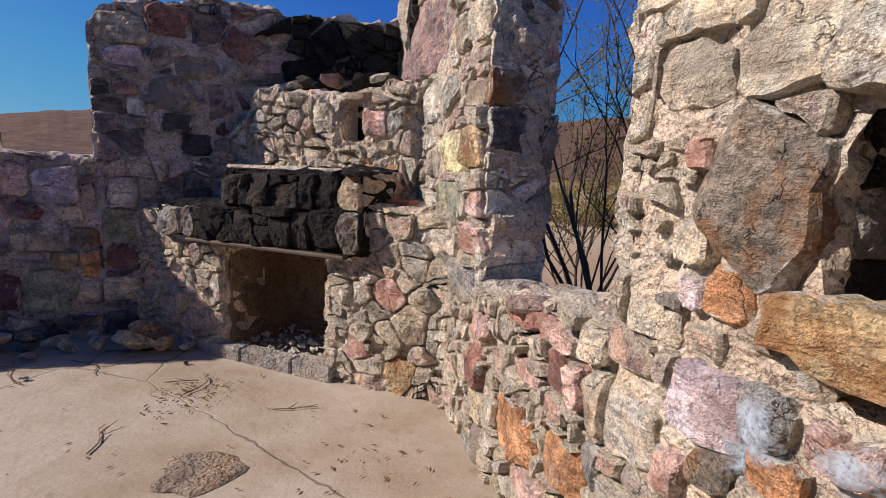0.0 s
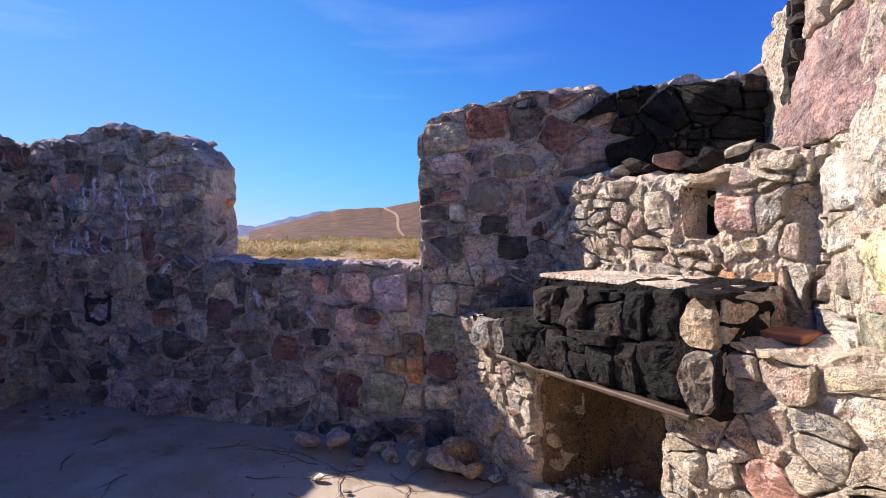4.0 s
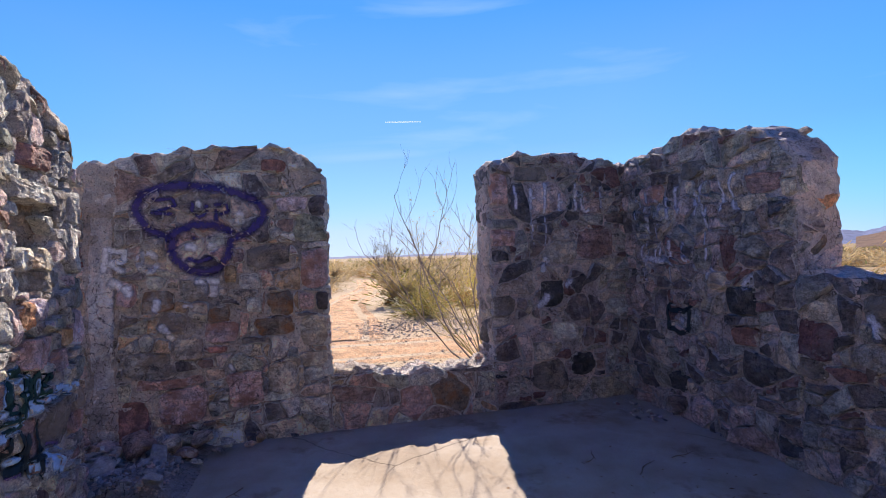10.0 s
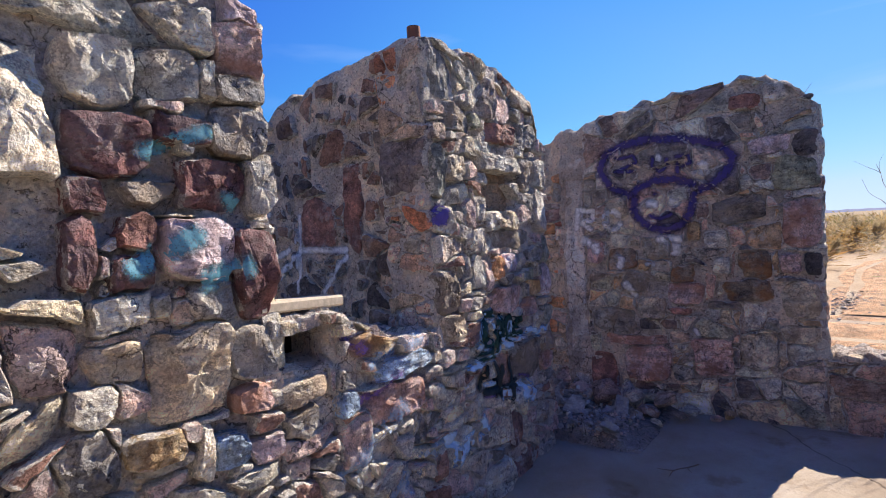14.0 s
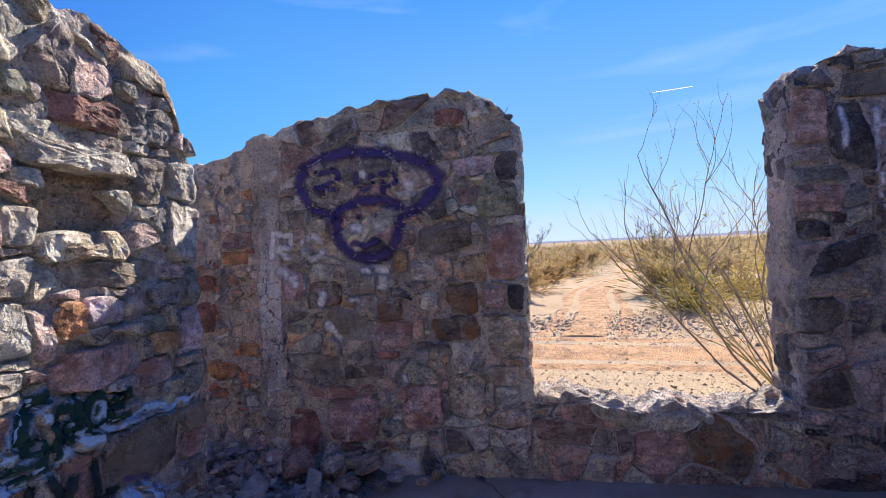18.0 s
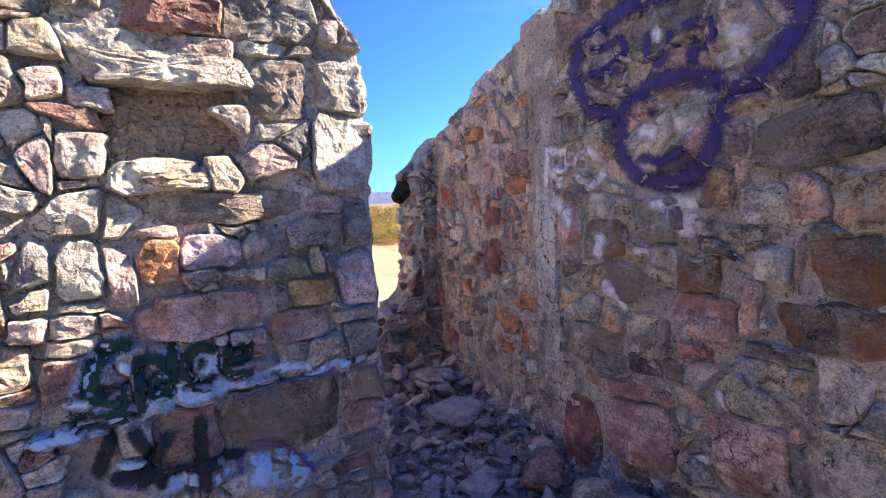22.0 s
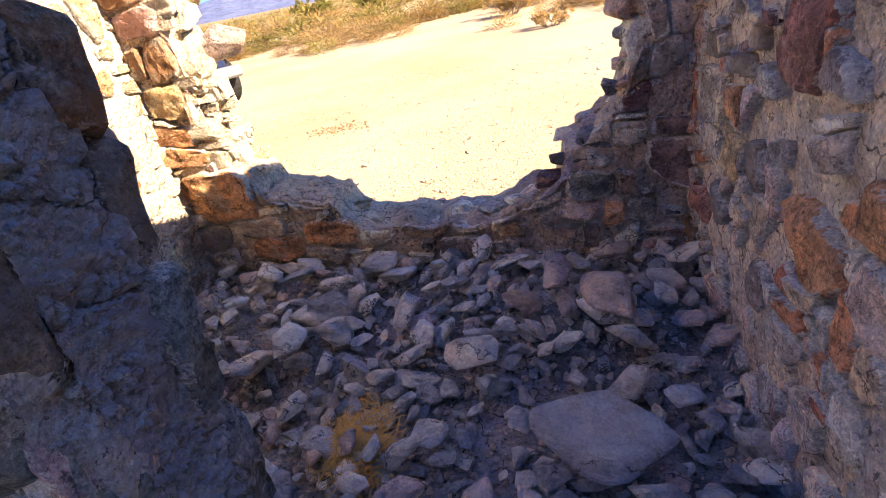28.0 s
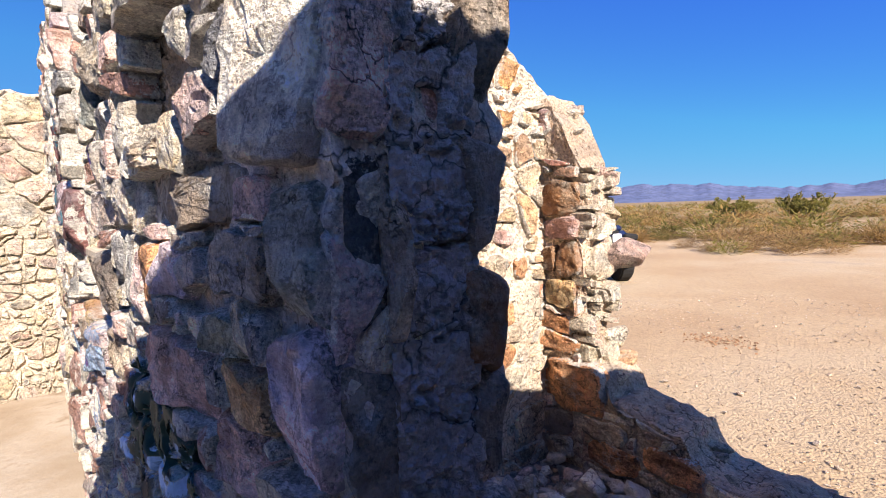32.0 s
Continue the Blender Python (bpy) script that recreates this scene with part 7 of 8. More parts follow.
def scrub_field(name, label, leaf, seed, count, accept, size):
    """Scattered low scrub, one sheet of clumps."""
    r = random.Random(seed)
    V, F = [], []
    off = 0
    protos = []
    for k in range(4):
        n = 420
        pts = np.array([[r.gauss(0, 0.42), r.gauss(0, 0.42), abs(r.gauss(0.34, 0.24))] for _ in range(n)])
        quads = []
        for p in pts:
            a = np.array([r.gauss(0, 1), r.gauss(0, 1), r.gauss(0.5, 1)])
            a /= np.linalg.norm(a)
            b = np.cross(a, [r.random(), r.random(), r.random() + 0.1])
            b /= np.linalg.norm(b)
            a = p * np.array([1.0, 1.0, 0.9]) + a * 0.35
            a /= np.linalg.norm(a)
            b = np.cross(a, [r.random() - 0.5, r.random() - 0.5, r.random() + 0.1])
            b /= np.linalg.norm(b)
            s = r.uniform(0.06, 0.15)
            w = r.uniform(0.010, 0.022)
            quads.append([p - a * s, p + b * w, p + a * s, p - b * w])
        protos.append(np.array(quads))
    made = 0
    while made < count:
        rad = 13 * (220 / 13) ** (r.random() ** 0.8)
        az = r.uniform(0, 360)
        x, y = rad * math.cos(radians(az)), rad * math.sin(radians(az))
        if not accept(x, y, rad, az, r):
            continue
        made += 1
        q = protos[r.randrange(4)]
        keep = 420 if rad < 26 else (150 if rad < 60 else 44)
        s = size * math.exp(r.gauss(0, 0.32)) * (1.0 if rad < 60 else 1.15)
        c, sn = math.cos(rad * 7), math.sin(rad * 7)
        m = np.array([[c * s * 1.3, -sn * s * 1.3, 0], [sn * s * 1.3, c * s * 1.3, 0], [0, 0, s]])
        grow = np.array((1.0, 1.0, 0.6)) * (1.3 if rad < 30 else (2.2 if rad < 80 else 3.2))
        sub = q[:keep]
        mid = sub.mean(axis=1, keepdims=True)
        sub = mid + (sub - mid) * grow
        w = sub.reshape(-1, 3) @ m.T + np.array((x, y, ground_z(x, y)))
        V.append(w)
        for i in range(keep):
            F.append((off, off + 1, off + 2, off + 3))
            off += 4
    return tagged(piece(name, mesh_of(name, np.concatenate(V).tolist(), F, leaf)), label, "scrub", kind="stuff")


def open_ground(x, y, rad, az, r):
    if -8 < x < 9 and -13.5 < y < 9:
        return False
    if -14 < x < 0 and -14 < y < 12 and math.hypot(x + 3, y - 2) < 12:
        return False
    if -42 < x < 0 and abs(y - (1.6 + 0.09 * max(0.0, -x - 19))) < 1.9:
        return False
    if y < 0 and y > -15.5 - 7.0 * noise.noise(Vector((x * 0.16, 3.0, 1.0))) and x > -12:
        return False
    if y < 0 and noise.noise(Vector((x * 0.09, y * 0.09, 4))) < -0.16 and rad < 34:
        return False
    if noise.noise(Vector((x * 0.15, y * 0.15, 9))) < -0.12 and rad < 60:
        return False
    if y > 5 and x > -40 and rad < 90 and noise.noise(Vector((x * 0.2, y * 0.2, 12))) < 0.12:
        return False
    return True


scrub_field("straw_scrub", "straw-coloured desert scrub covering the plain", LEAF_S, 41, 5000, open_ground, 0.52)
scrub_field("olive_scrub", "olive-green desert scrub covering the plain", LEAF_G, 42, 2000, open_ground, 0.62)
scrub_field("yellow_green_scrub", "yellow-green desert scrub covering the plain", LEAF_Y, 43, 1000, open_ground, 0.75)

def west_plain(x, y, rad, az, r):
    lane = float(np.interp(-x, (11, 19.5, 22.4, 26, 30, 40), (1.5, 1.75, 2.3, 3.2, 3.9, 4.4)))
    if -26 < x < -10 and 1.2 < y < 9:
        return False
    return x < -20 and rad < 130 and -60 < y < 70 and (abs(y - lane) > 1.6 or x < -42) and noise.noise(Vector((x * 0.16, y * 0.16, 2))) > -0.2 + 0.5 * max(0, (-x < 26))


scrub_field("west_scrub", "olive and straw desert scrub beyond the track", LEAF_W, 44, 1500, west_plain, 0.75)
scrub_field("west_scrub", "dry straw desert scrub beyond the track", LEAF_S, 45, 700, west_plain, 0.5)



def south_plain(x, y, rad, az, r):
    return y < -16.5 - 3.0 * noise.noise(Vector((x * 0.2, 5.0, 1.0))) and rad < 75 and -30 < x < 45 and noise.noise(Vector((x * 0.3, y * 0.3, 6))) > -0.02


LEAF_R = leaf_material("rusty_scrub_leaf", [(0.38, 0.25, 0.13), (0.30, 0.19, 0.10), (0.44, 0.32, 0.15), (0.26, 0.18, 0.10)])
scrub_field("south_scrub", "straw and rust desert scrub beyond the yard", LEAF_R, 46, 800, south_plain, 0.40)
scrub_field("south_scrub", "yellow-green desert scrub beyond the yard", LEAF_Y, 47, 90, south_plain, 0.55)
# straw lying in the rubble
r = random.Random(9)
V, F = [], []
for _ in range(1000):
    k = r.random()
    x, y = -4.02 - 0.05 * k + r.gauss(0, 0.055), -1.14 + 0.19 * k + r.gauss(0, 0.045)
    p = Vector((x, y, rubble_z(x, y) + 0.02 + 0.035 * r.random() + 0.02 * noise.noise(Vector((x * 12, y * 12, 3)))))
    d = Vector((r.gauss(0, 1), r.gauss(0, 1), r.gauss(0, 0.18))).normalized() * r.uniform(0.015, 0.040)
    b = d.cross(Vector((0, 0, 1))).normalized() * 0.0014
    o = len(V)
    V += [p - d - b, p + d - b, p + d + b, p - d + b]
    F.append((o, o + 1, o + 2, o + 3))
tagged(piece("dry_straw", mesh_of("dry_straw", V, F, STRAW)), "tuft of dry yellow straw in the rubble", "straw", kind="stuff")

# ---- sprayed paint, lying on the stones ----
def paint_ground():
    """All fixed stones and cores of the walls as one search tree."""
    V, F = [], []
    o = 0
    for w in WALL.values():
        for ob in w.children:
            if ob.name.startswith("cap_stone"):
                continue
            me = ob.data
            n = len(me.vertices)
            co = np.empty(n * 3, dtype=np.float32)
            me.vertices.foreach_get("co", co)
            V.append(co.reshape(-1, 3))
            F += [[q + o for q in f.vertices] for f in me.polygons]
            o += n
    return BVHTree.FromPolygons(np.concatenate(V).tolist(), F)


PAINT_ON = paint_ground()


def paint_material(name, colour, density=0.9, body=1.45, crisp=1.6):
    m, nt, b = material(name, 0.6)
    att = nt.nodes.new("ShaderNodeAttribute")
    att.attribute_name = "fade"
    n = noise_tex(nt, place(nt), 38.0, 5.0, 0.7)
    a = math_node(nt, "MULTIPLY", att.outputs["Fac"], body)
    a = math_node(nt, "ADD", a, math_node(nt, "MULTIPLY", math_node(nt, "SUBTRACT", n.outputs[0], 0.55), 1.5))
    a = math_node(nt, "MULTIPLY", a, density)
    grains = noise_tex(nt, place(nt), 130.0, 4.0, 0.7)
    a = math_node(nt, "SUBTRACT", a, math_node(nt, "MULTIPLY", math_node(nt, "GREATER_THAN", grains.outputs[0], 0.57), 0.22))
    a = math_node(nt, "MULTIPLY", math_node(nt, "SUBTRACT", a, 0.5 - 0.5 / crisp), crisp)
    c = nt.nodes.new("ShaderNodeClamp")
    nt.links.new(a, c.inputs[0])
    c.inputs[2].default_value = 0.95
    t = ramp(nt, [(0.3, tuple(x * 0.75 for x in colour)), (0.7, tuple(min(1, x * 1.2) for x in colour))])
    nt.links.new(n.outputs[0], t.inputs[0])
    nt.links.new(t.outputs[0], b.inputs["Base Color"])
    nt.links.new(c.outputs[0], b.inputs["Alpha"])
    return m


P_PURPLE = paint_material("purple_spray", (0.058, 0.042, 0.165), 0.9, 1.25, 1.15)
P_WHITE = paint_material("white_spray", (0.70, 0.70, 0.70), 0.66, 1.45, 1.2)
P_WHITE2 = paint_material("faded_white_spray", (0.60, 0.60, 0.66), 0.55)
P_BLUE = paint_material("light_blue_spray", (0.42, 0.62, 0.82), 0.85)
P_TEAL = paint_material("dark_green_spray", (0.012, 0.05, 0.04), 1.0)
P_BLACK = paint_material("black_spray", (0.02, 0.03, 0.035), 0.95)
P_VIOLET = paint_material("violet_spray", (0.20, 0.12, 0.34), 0.5)
P_WASH = paint_material("thin_blue_spray", (0.36, 0.50, 0.68), 0.42)
P_CYAN = paint_material("turquoise_spray", (0.12, 0.34, 0.42), 0.6)


def arc(cx, cy, rx, ry, a0, a1, n=14):
    return [(cx + rx * math.cos(radians(a0 + (a1 - a0) * i / n)), cy + ry * math.sin(radians(a0 + (a1 - a0) * i / n))) for i in range(n + 1)]


def spray(name, label, face, strokes, width, mat, lift=0.007, cross=8, step=0.014):
    """Strokes of paint laid on whatever stone or mortar lies under them."""
    V, F, A = [], [], []
    for st in strokes:
        pts, w = (st if isinstance(st, tuple) and isinstance(st[1], float) else (st, width))
        path = []
        for (x0, y0), (x1, y1) in zip(pts, pts[1:]):
            n = max(1, int(math.hypot(x1 - x0, y1 - y0) / step))
            path += [(x0 + (x1 - x0) * k / n, y0 + (y1 - y0) * k / n) for k in range(n)]
        path.append(pts[-1])
        o = len(V)
        cnt = 0
        for k, (u, v) in enumerate(path):
            a, b = path[max(0, k - 1)], path[min(len(path) - 1, k + 1)]
            dx, dy = b[0] - a[0], b[1] - a[1]
            ln = math.hypot(dx, dy) or 1.0
            nx, ny = -dy / ln, dx / ln
            cap = min(1.0, (k + 1) / 3, (len(path) - k) / 3)
            for c in range(cross + 1):
                q = (c / cross - 0.5) * 2
                uu, vv = u + nx * q * w * 0.5, v + ny * q * w * 0.5
                start = face.at(uu, vv, 0.16)
                loc = PAINT_ON.ray_cast(start, -face.n, 0.30)[0]
                V.append((loc if loc else face.at(uu, vv, 0.0)) + face.n * lift)
                A.append(max(0.0, 1 - abs(q) ** 1.5) * cap)
            cnt += 1
        for k in range(cnt - 1):
            for c in range(cross):
                i = o + k * (cross + 1) + c
                hs = [V[q].dot(face.n) for q in (i, i + 1, i + cross + 2, i + cross + 1)]
                if max(hs) - min(hs) < 0.05:
                    F.append((i, i + 1, i + cross + 2, i + cross + 1))
    me = mesh_of(name, V, F, mat, True)
    at = me.attributes.new("fade", "FLOAT", "POINT")
    at.data.foreach_set("value", A)
    return tagged(piece(name, me), label, "graffiti", kind="structure")


# west wall face: u runs along +y from y = -0.8
fw = Face((wx(-0.8), -0.8, 0), (wx(1.22) - wx(-0.8), 2.02, 0), (1, 0.07, 0))
spray("graffiti_face", "purple spray-painted bushy-haired face outline", fw, [
    [(0.74, 1.78), (0.55, 1.89), (0.46, 2.03), (0.50, 2.15), (0.65, 2.23), (0.86, 2.25), (1.09, 2.23), (1.29, 2.18), (1.43, 2.11), (1.49, 2.03), (1.45, 1.93), (1.35, 1.84), (1.22, 1.79)],
    [(0.75, 1.81), (0.73, 1.68), (0.78, 1.60), (0.87, 1.52), (0.99, 1.49), (1.10, 1.53), (1.17, 1.62), (1.20, 1.74), (1.21, 1.81)],
    [(0.72, 1.79), (0.79, 1.87), (0.92, 1.91), (1.07, 1.90), (1.17, 1.87), (1.24, 1.83)]], 0.12, P_PURPLE)
spray("graffiti_letters", "purple sprayed letters inside the painted hair", fw, [
    [(0.58, 2.12), (0.74, 2.14), (0.77, 2.08), (0.59, 2.01), (0.77, 2.00)], [(0.91, 2.12), (0.90, 2.03), (0.96, 1.97), (1.01, 2.01), (1.02, 2.10)], [(1.09, 1.93), (1.09, 2.08), (1.18, 2.08), (1.20, 2.02), (1.10, 2.00)]], 0.055, P_PURPLE)
spray("graffiti_features", "purple sprayed eyes and mouth of the painted face", fw, [
    ([(0.88, 1.81), (0.94, 1.78)], 0.075), ([(1.01, 1.81), (1.05, 1.79)], 0.055), ([(0.84, 1.63), (0.94, 1.59), (1.06, 1.63)], 0.065), ([(1.04, 1.64), (1.09, 1.66)], 0.08)], 0.06, P_PURPLE)
spray("graffiti_white", "white sprayed patches in and round the painted face", fw, [
    ([(0.83, 1.73), (0.94, 1.70)], 0.10), ([(1.00, 1.73), (1.11, 1.70)], 0.10), ([(0.95, 2.13), (0.96, 2.05)], 0.08), ([(1.28, 2.03), (1.29, 1.90)], 0.12), ([(0.90, 1.43), (1.12, 1.41)], 0.10), ([(1.04, 1.40), (1.05, 1.27)], 0.15), ([(0.63, 1.08), (0.73, 0.92)], 0.10),
    ([(0.62, 1.30), (0.60, 1.16)], 0.10), ([(0.80, 1.22), (0.90, 1.21)], 0.06), ([(1.15, 0.70), (1.22, 0.62)], 0.06), ([(0.38, 1.42), (0.42, 1.30)], 0.12)], 0.08, P_WHITE)
spray("graffiti_letters", "two faded white sprayed letters", fw, [
    [(0.22, 1.51), (0.24, 1.71), (0.38, 1.69), (0.37, 1.61), (0.26, 1.60), (0.39, 1.51)], arc(0.55, 1.60, 0.065, 0.08, 0, 360, 16), ([(0.25, 1.46), (0.37, 1.38)], 0.12)], 0.085, P_WHITE)

# west corner and north corner: old white lettering, too faded to read
fw2 = Face((wx(2.85), 2.85, 0), (wx(4.43) - wx(2.85), 1.58, 0), (1, 0.07, 0))
r = random.Random(3)


def faded(u0, v0, count, pitch, height):
    """Illegible old letter strokes."""
    out = []
    for k in range(count):
        u, v, h = u0 + pitch * k + r.uniform(-0.03, 0.03), v0 + r.uniform(-0.03, 0.08), height * r.uniform(0.7, 1.1)
        w = r.uniform(0.05, 0.085)
        kind = r.randrange(4)
        if kind == 0:
            out += [([(u, v), (u + r.uniform(-0.03, 0.03), v + h)], w)]
        elif kind == 1:
            out += [([(u - 0.05, v + h), (u, v), (u + 0.06, v + h)], w)]
        elif kind == 2:
            out += [(arc(u, v + h * 0.5, 0.05, h * 0.45, 60, 330, 10), w)]
        else:
            out += [([(u, v), (u, v + h)], w), ([(u - 0.02, v + h * 0.5), (u + 0.07, v + h * 0.55)], w * 0.8)]
        if r.random() < 0.4:
            out += [([(u, v), (u + 0.01, v - r.uniform(0.15, 0.4))], 0.04)]
    return out


spray("graffiti_smears", "faded white sprayed letter strokes", fw2, faded(0.28, 1.98, 7, 0.165, 0.33) + [([(0.55, 1.36), (0.60, 1.55)], 0.11), ([(0.52, 1.42), (0.66, 1.5)], 0.07), ([(0.5, 1.0), (0.62, 1.16)], 0.13), ([(0.8, 1.2), (0.9, 1.3)], 0.1)], 0.06, P_WHITE2)
fn2 = Face((-5.45, NY, 0), (1, 0, 0), (0, -1, 0))
spray("graffiti_smears", "faded white sprayed letter strokes", fn2, faded(0.22, 1.85, 9, 0.17, 0.32) + faded(0.35, 1.45, 4, 0.2, 0.22) + [([(0.3, 1.5), (0.7, 1.45)], 0.12), ([(1.2, 1.3), (1.32, 1.42)], 0.12), ([(1.6, 1.25), (1.75, 1.35)], 0.14), ([(2.6, 1.15), (2.7, 1.0)], 0.12), ([(3.1, 1.0), (3.2, 0.85)], 0.1)], 0.06, P_WHITE2)
spray("graffiti_mark", "dark teal sprayed horned mark", fn2, [[(0.72, 0.80), (0.70, 1.06), (0.76, 1.00), (0.92, 1.0), (1.0, 1.07), (0.98, 0.82)], [(0.72, 0.84), (0.85, 0.79), (0.98, 0.84)]], 0.07, P_BLACK)
spray("graffiti_mark", "pale smear inside the dark sprayed mark", fn2, [([(0.78, 0.93), (0.94, 0.90)], 0.12)], 0.1, P_WHITE2)

# south wall: u runs from x = -2.70 westwards
fs = Face((-2.70, SY + 0.012, 0), (-1, -0.0705, 0), (-0.0705, 1, 0))
spray("graffiti_cloud", "light blue sprayed halo and wave line round the word", fs, [
    ([(0.34, 0.90), (0.38, 0.98), (0.42, 1.06), (0.52, 1.10)], 0.11), ([(0.36, 0.86), (0.49, 0.85), (0.64, 0.89), (0.78, 0.88), (0.86, 0.90)], 0.12), ([(0.44, 1.00), (0.52, 1.00)], 0.10), ([(0.58, 0.93), (0.61, 1.01), (0.63, 1.06)], 0.09), ([(0.68, 0.98), (0.80, 0.96)], 0.12), ([(0.85, 0.87), (0.98, 0.905), (1.04, 0.90), (1.11, 0.855), (1.20, 0.875), (1.33, 0.87)], 0.055)], 0.2, P_BLUE)
spray("graffiti_cloud", "light blue sprayed patches low on the wall", fs, [
    ([(0.82, 0.54), (0.95, 0.52), (1.05, 0.45)], 0.19), ([(0.54, 0.60), (0.68, 0.57)], 0.12), ([(0.42, 0.68), (0.52, 0.67)], 0.06), ([(0.70, 0.56), (0.78, 0.56)], 0.07), ([(0.20, 0.82), (0.30, 0.83), (0.42, 0.82)], 0.06), ([(0.10, 0.42), (0.40, 0.48)], 0.16), ([(0.02, 0.55), (0.1, 0.35)], 0.16)], 0.2, P_BLUE)
spray("graffiti_cloud", "violet shadow sprayed round the blue patches", fs, [([(0.83, 0.64), (0.95, 0.61), (1.05, 0.51), (1.08, 0.45)], 0.045), ([(0.81, 0.62), (0.80, 0.53)], 0.05), ([(0.53, 0.93), (0.54, 0.86)], 0.05), ([(0.78, 0.96), (0.86, 0.96)], 0.045), ([(0.40, 0.62), (0.52, 0.60)], 0.06)], 0.05, P_VIOLET)
spray("graffiti_word", "dark green sprayed word SPACE", fs, [
    ([(0.52, 1.09), (0.44, 1.08), (0.40, 1.03), (0.38, 0.96), (0.41, 0.93), (0.48, 0.93), (0.50, 0.91), (0.47, 0.86), (0.40, 0.86), (0.32, 0.86)], 0.085), [(0.51, 0.84), (0.525, 1.03), (0.59, 1.02), (0.60, 0.97), (0.54, 0.95)], [(0.63, 1.07), (0.62, 0.99), (0.62, 0.94), (0.57, 0.96), (0.555, 0.91), (0.60, 0.885), (0.625, 0.95)],
    (arc(0.71, 0.965, 0.052, 0.068, 30, 330, 14), 0.06), [(0.705, 0.95), (0.715, 1.0)], [(0.79, 0.955), (0.86, 0.965), (0.87, 1.01), (0.81, 1.02), (0.775, 0.96), (0.80, 0.905), (0.88, 0.915)]], 0.056, P_TEAL, 0.013)
spray("graffiti_scrawl", "black sprayed crossed scrawl under the word", fs, [[(0.43, 0.81), (0.37, 0.65)], [(0.48, 0.81), (0.52, 0.72), (0.56, 0.57)], [(0.60, 0.77), (0.54, 0.69), (0.49, 0.59)], [(0.69, 0.80), (0.68, 0.67), (0.68, 0.50)], [(0.40, 0.64), (0.58, 0.63), (0.83, 0.61)]], 0.062, P_BLACK, 0.012)
spray("graffiti_patch", "violet sprayed patch on the corner stones", fs, [([(0.03, 1.60), (0.06, 1.72)], 0.13)], 0.14, paint_material("blue_violet_spray", (0.10, 0.08, 0.32), 0.95))
fs2 = Face((-1.77, SY, 0), (-1, 0, 0), (0, 1, 0))
spray("graffiti_wash", "pale blue spray washed over the sill stones", fs2, [([(0.40, 1.02), (0.80, 1.08)], 0.12), ([(0.25, 0.55), (0.65, 0.80)], 0.2), ([(0.5, 0.35), (0.85, 0.55)], 0.22), ([(0.05, 0.35), (0.3, 0.3)], 0.2)], 0.2, P_WASH)
spray("graffiti_wash", "violet spray washed over the sill stones", fs2, [([(0.30, 1.18), (0.42, 1.06)], 0.10), ([(0.35, 0.85), (0.62, 0.95)], 0.10)], 0.1, P_VIOLET)
fs3 = Face((-1.15, SY, 0), (-1, 0, 0), (0, 1, 0))
spray("graffiti_wash", "turquoise spray washed over plum stones", fs3, [([(0.15, 1.85), (0.40, 1.95)], 0.08), ([(0.1, 1.5), (0.35, 1.62)], 0.12), ([(0.3, 1.45), (0.52, 1.5)], 0.12), ([(0.42, 1.75), (0.5, 1.68)], 0.08)], 0.1, P_CYAN)
# partition's east face: white scrawl
fp2 = Face((-2.70, -0.52, 0), (0, -1, 0), (1, 0, 0))
spray("graffiti_scrawl", "white sprayed scrawl on the brown wall", fp2, [[(1.09, 1.76), (1.32, 1.74), (1.39, 1.56), (1.32, 1.39), (1.07, 1.30)], [(1.07, 1.32), (0.79, 1.51), (0.35, 1.50)], [(0.80, 1.75), (0.83, 1.23)], [(0.36, 1.49), (0.63, 1.23)], [(1.32, 1.40), (0.90, 1.52)]], 0.065, P_WHITE)
# east wall: pale blue spray on the sill stones
fe = Face((EX, -0.66, 0), (0, 1, 0), (-1, 0, 0))
spray("graffiti_wash", "pale blue spray on the wall below the window", fe, [([(1.39, 0.97), (1.37, 0.84)], 0.13), ([(1.22, 0.97), (1.18, 0.86)], 0.14), ([(1.45, 0.86), (1.40, 0.78)], 0.07)], 0.15, paint_material("sky_blue_spray", (0.46, 0.54, 0.62), 0.5))

# ---- parked off-road vehicle in the yard ----
CARP = plain_material("dark_blue_car_paint", (0.015, 0.025, 0.07), 0.25, 0.0, 0.05)
STEEL = plain_material("grey_bumper_steel", (0.22, 0.23, 0.24), 0.5, 0.4, 0.1)
RUB = plain_material("tyre_rubber", (0.02, 0.02, 0.02), 0.85)
GLASS, _gn, _gb = material("car_glass", 0.05)
_gb.inputs["Base Color"].default_value = (0.02, 0.025, 0.03, 1)
_gb.inputs["Specular IOR Level"].default_value = 0.6
PLATE = plain_material("white_plate", (0.7, 0.7, 0.72), 0.5)
car = tagged(new("off_road_vehicle"), "dark blue boxy off-road vehicle with grey steel bumper on sand", "car")


def car_part(name, x0, x1, y0, y1, z0, z1, mat, bev=0.03, parent=None, label=""):
    return piece(name, box_mesh(name, x0, x1, y0, y1, z0, z1, mat, None, bev), parent or car, label)


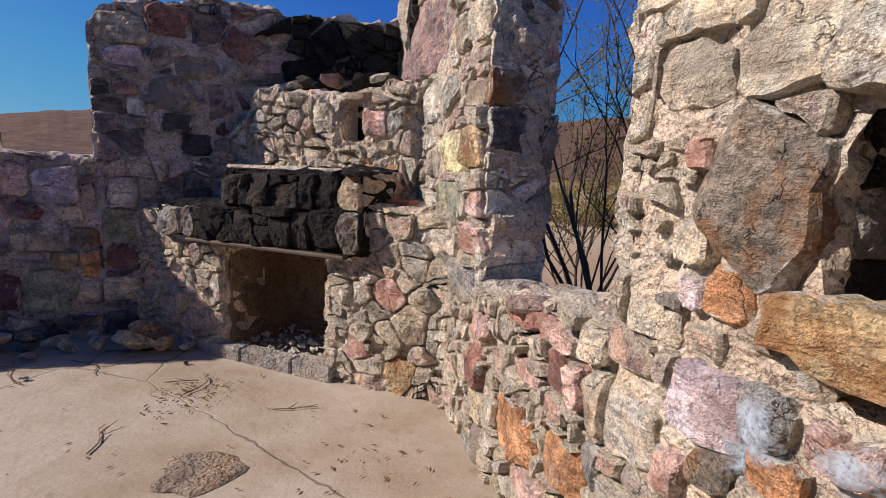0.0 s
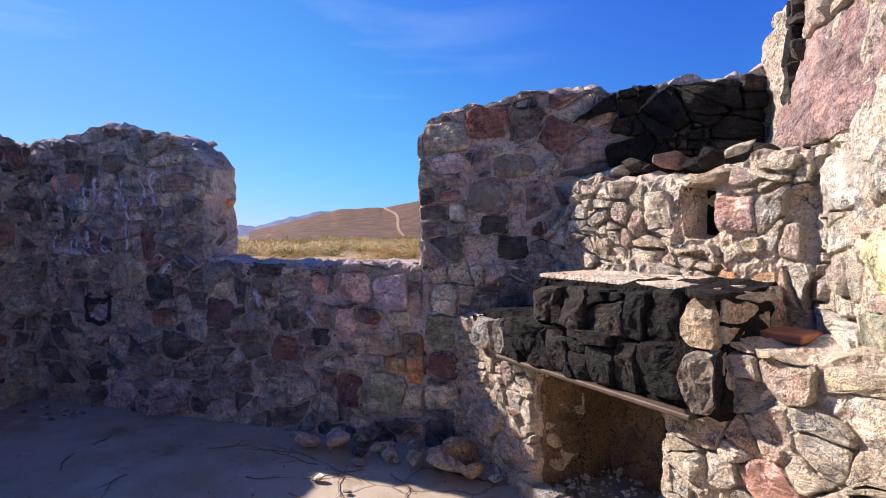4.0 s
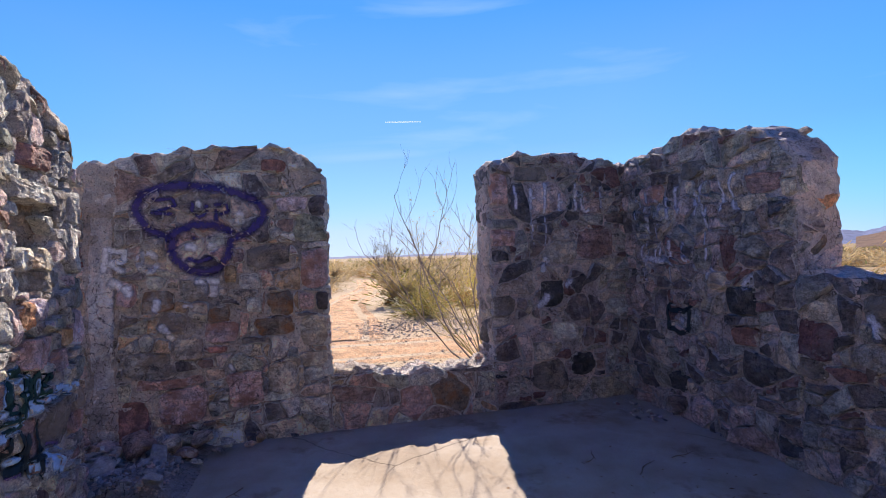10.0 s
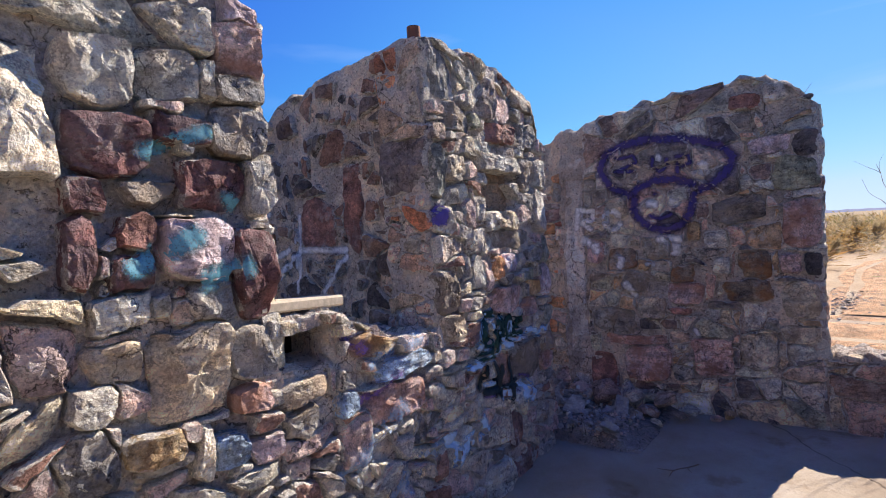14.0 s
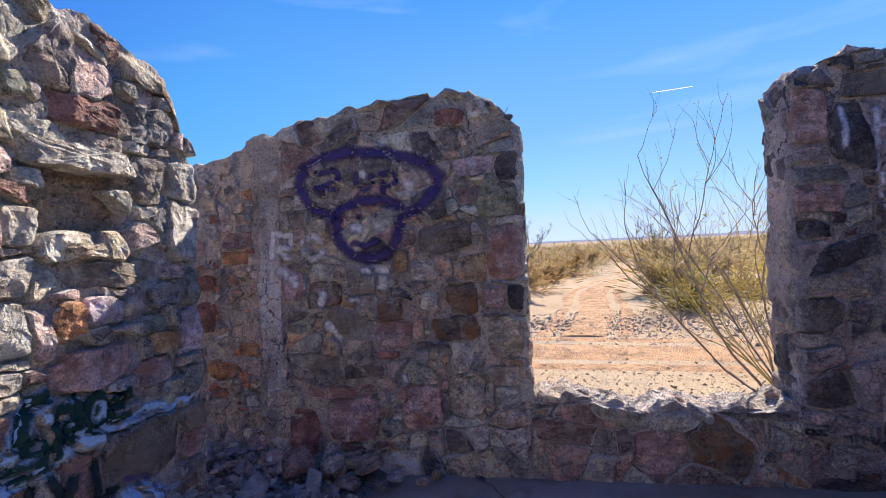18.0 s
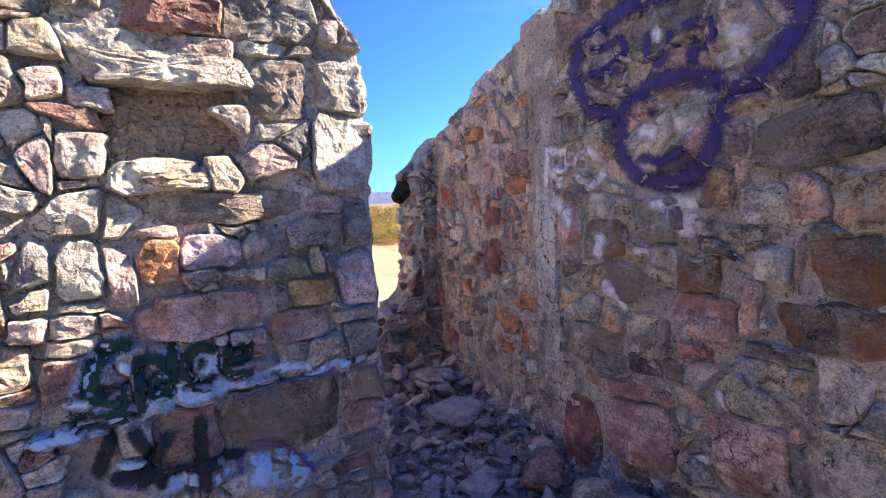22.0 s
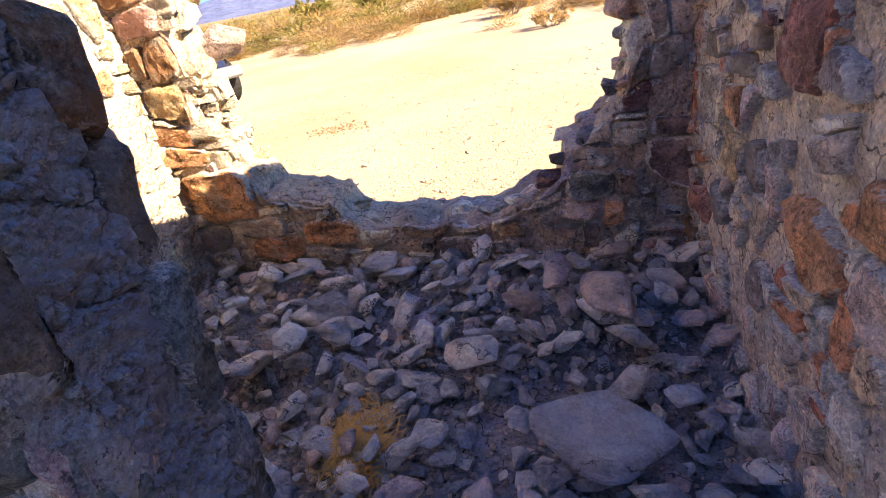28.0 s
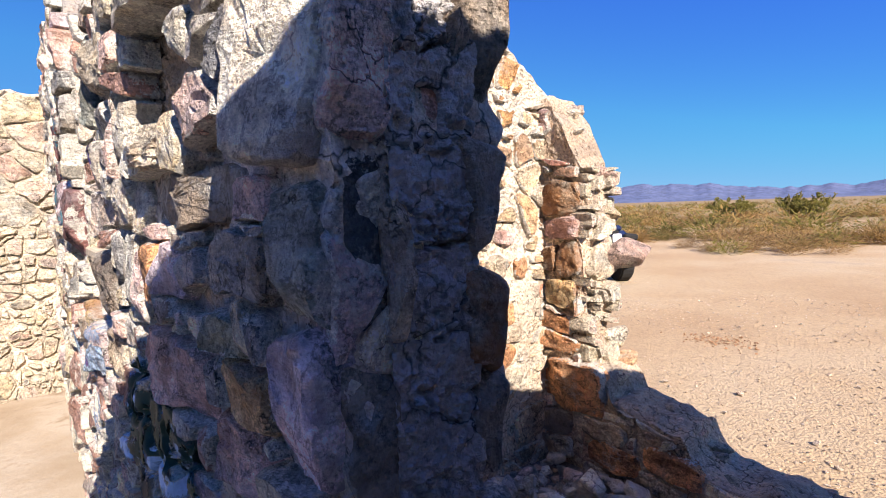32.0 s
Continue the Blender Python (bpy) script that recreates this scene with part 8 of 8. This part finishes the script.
car_part("body", -0.75, 0.75, -3.9, -0.35, 0.55, 1.05, CARP, 0.06)
car_part("hood", -0.62, 0.62, -1.6, -0.30, 1.03, 1.16, CARP, 0.05)
car_part("cab", -0.70, 0.70, -3.9, -1.75, 1.05, 1.82, CARP, 0.10)
car_part("windscreen", -0.62, 0.62, -1.76, -1.72, 1.18, 1.70, GLASS, 0.01)
car_part("grille", -0.55, 0.55, -0.36, -0.30, 0.68, 1.06, RUB, 0.02)
for k in range(7):
    car_part("grille_bar", -0.36 + 0.12 * k - 0.025, -0.36 + 0.12 * k + 0.025, -0.31, -0.275, 0.72, 1.02, CARP, 0.01)
for sx in (-1, 1):
    car_part("fender", sx * 0.78 - 0.14, sx * 0.78 + 0.14, -1.15, -0.25, 0.86, 0.98, RUB, 0.03)
    car_part("headlight", sx * 0.50 - 0.09, sx * 0.50 + 0.09, -0.31, -0.26, 0.82, 1.0, PLATE, 0.03)
    car_part("mirror", sx * 0.88 - 0.09, sx * 0.88 + 0.09, -1.80, -1.70, 1.12, 1.32, RUB, 0.02)
bmp = car_part("bumper", -0.86, 0.86, -0.28, -0.02, 0.48, 0.68, STEEL, 0.04)
car_part("number_plate", 0.18, 0.50, -0.015, 0.0, 0.50, 0.64, PLATE, 0.004, bmp)
for sx in (-1, 1):
    for yy in (-0.72, -3.15):
        bm = bmesh.new()
        bmesh.ops.create_cone(bm, cap_ends=True, segments=28, radius1=0.40, radius2=0.40, depth=0.26)
        bmesh.ops.bevel(bm, geom=list(bm.edges), offset=0.03, segments=2, affect="EDGES")
        bmesh.ops.transform(bm, matrix=Matrix.Translation((sx * 0.76, yy, 0.40)) @ Matrix.Rotation(math.pi / 2, 4, "Y"), verts=bm.verts)
        wh = part("wheel", bm, RUB, car)
        bm = bmesh.new()
        bmesh.ops.create_cone(bm, cap_ends=True, segments=20, radius1=0.22, radius2=0.20, depth=0.28)
        bmesh.ops.transform(bm, matrix=Matrix.Translation((sx * 0.765, yy, 0.40)) @ Matrix.Rotation(math.pi / 2, 4, "Y"), verts=bm.verts)
        part("rim", bm, STEEL, wh)
car.matrix_basis = Matrix.Translation((1.21, -8.47, -0.12)) @ Matrix.Rotation(radians(57), 4, "Z")

# ---- litter on the slab ----
TWIG = plain_material("dry_twig", (0.20, 0.13, 0.08), 0.9)
r = random.Random(14)


def twig(x, y, ln, seed, label="thin dry twig lying on the concrete floor"):
    q = random.Random(seed)
    V, F = [], []
    a = q.uniform(0, 6.3)
    p = Vector((0, 0, 0.008))
    d = Vector((math.cos(a), math.sin(a), 0))
    pts = [p]
    for i in range(6):
        d = (d + Vector((q.gauss(0, 0.25), q.gauss(0, 0.25), 0))).normalized()
        pts.append(pts[-1] + d * ln / 6)
    tube(V, F, pts, 0.004, 0.002, 4)
    for k in (2, 4):
        e = (d + Vector((q.gauss(0, 0.7), q.gauss(0, 0.7), 0.1))).normalized()
        tube(V, F, [pts[k], pts[k] + e * ln * 0.18, pts[k] + e * ln * 0.34 + Vector((0, 0, 0.004))], 0.003, 0.0015, 4)
    ob = tagged(piece("twig", mesh_of("twig", V, F, TWIG, True)), label, "twig", "twigs on the floor")
    ob.matrix_basis = Matrix.Translation((x, y, 0.004))


for k, (x, y, ln) in enumerate(((-0.9, 2.6, 0.3), (-0.55, 3.4, 0.2), (-0.6, 3.2, 0.3), (-0.1, 2.9, 0.25), (-1.9, 3.5, 0.3), (-2.6, 3.2, 0.4), (-3.1, 3.4, 0.35), (-3.6, 3.3, 0.3), (-2.9, 3.9, 0.3), (-3.8, 3.7, 0.25), (-2.3, 3.6, 0.3), (-4.2, 0.6, 0.3), (-1.5, 3.2, 0.25), (-3.3, 1.0, 0.3), (-2.4, 2.6, 0.3), (-4.1, 3.2, 0.3))):
    twig(x, y, ln, 100 + k)
for k, (x, y, ln) in enumerate(((-1.75, 3.95, 0.5), (-1.95, 3.9, 0.45), (-1.6, 3.92, 0.4), (-1.4, 3.9, 0.4), (-2.1, 4.0, 0.5))):
    twig(x, y, ln, 140 + k, "dry stick lying among stones at the wall foot")
LITTER = leaf_material("dry_leaf_litter", [(0.22, 0.12, 0.06), (0.30, 0.17, 0.08), (0.16, 0.09, 0.05)])
V, F = [], []
for cx, cy, sp, n in ((-0.48, 3.25, 0.10, 90), (-0.62, 3.1, 0.12, 60), (-1.85, 3.05, 0.15, 70), (-0.2, 2.4, 0.5, 60), (0.4, 2.3, 0.2, 40), (-1.2, 2.8, 0.6, 50), (-3.4, 3.6, 0.6, 80), (-2.2, 4.1, 0.3, 80)):
    for _ in range(n):
        p = Vector((r.gauss(cx, sp), r.gauss(cy, sp), 0.008 + 0.004 * r.random()))
        d = Vector((r.gauss(0, 1), r.gauss(0, 1), 0.1)).normalized() * r.uniform(0.006, 0.022)
        b = Vector((-d.y, d.x, r.gauss(0, 0.004))) * r.uniform(0.15, 0.4)
        o = len(V)
        V += [p - d, p + b, p + d, p - b]
        F.append((o, o + 1, o + 2, o + 3))
tagged(piece("leaf_litter", mesh_of("leaf_litter", V, F, LITTER)), "scattered dry brown leaf litter on the floor", "litter", kind="stuff")
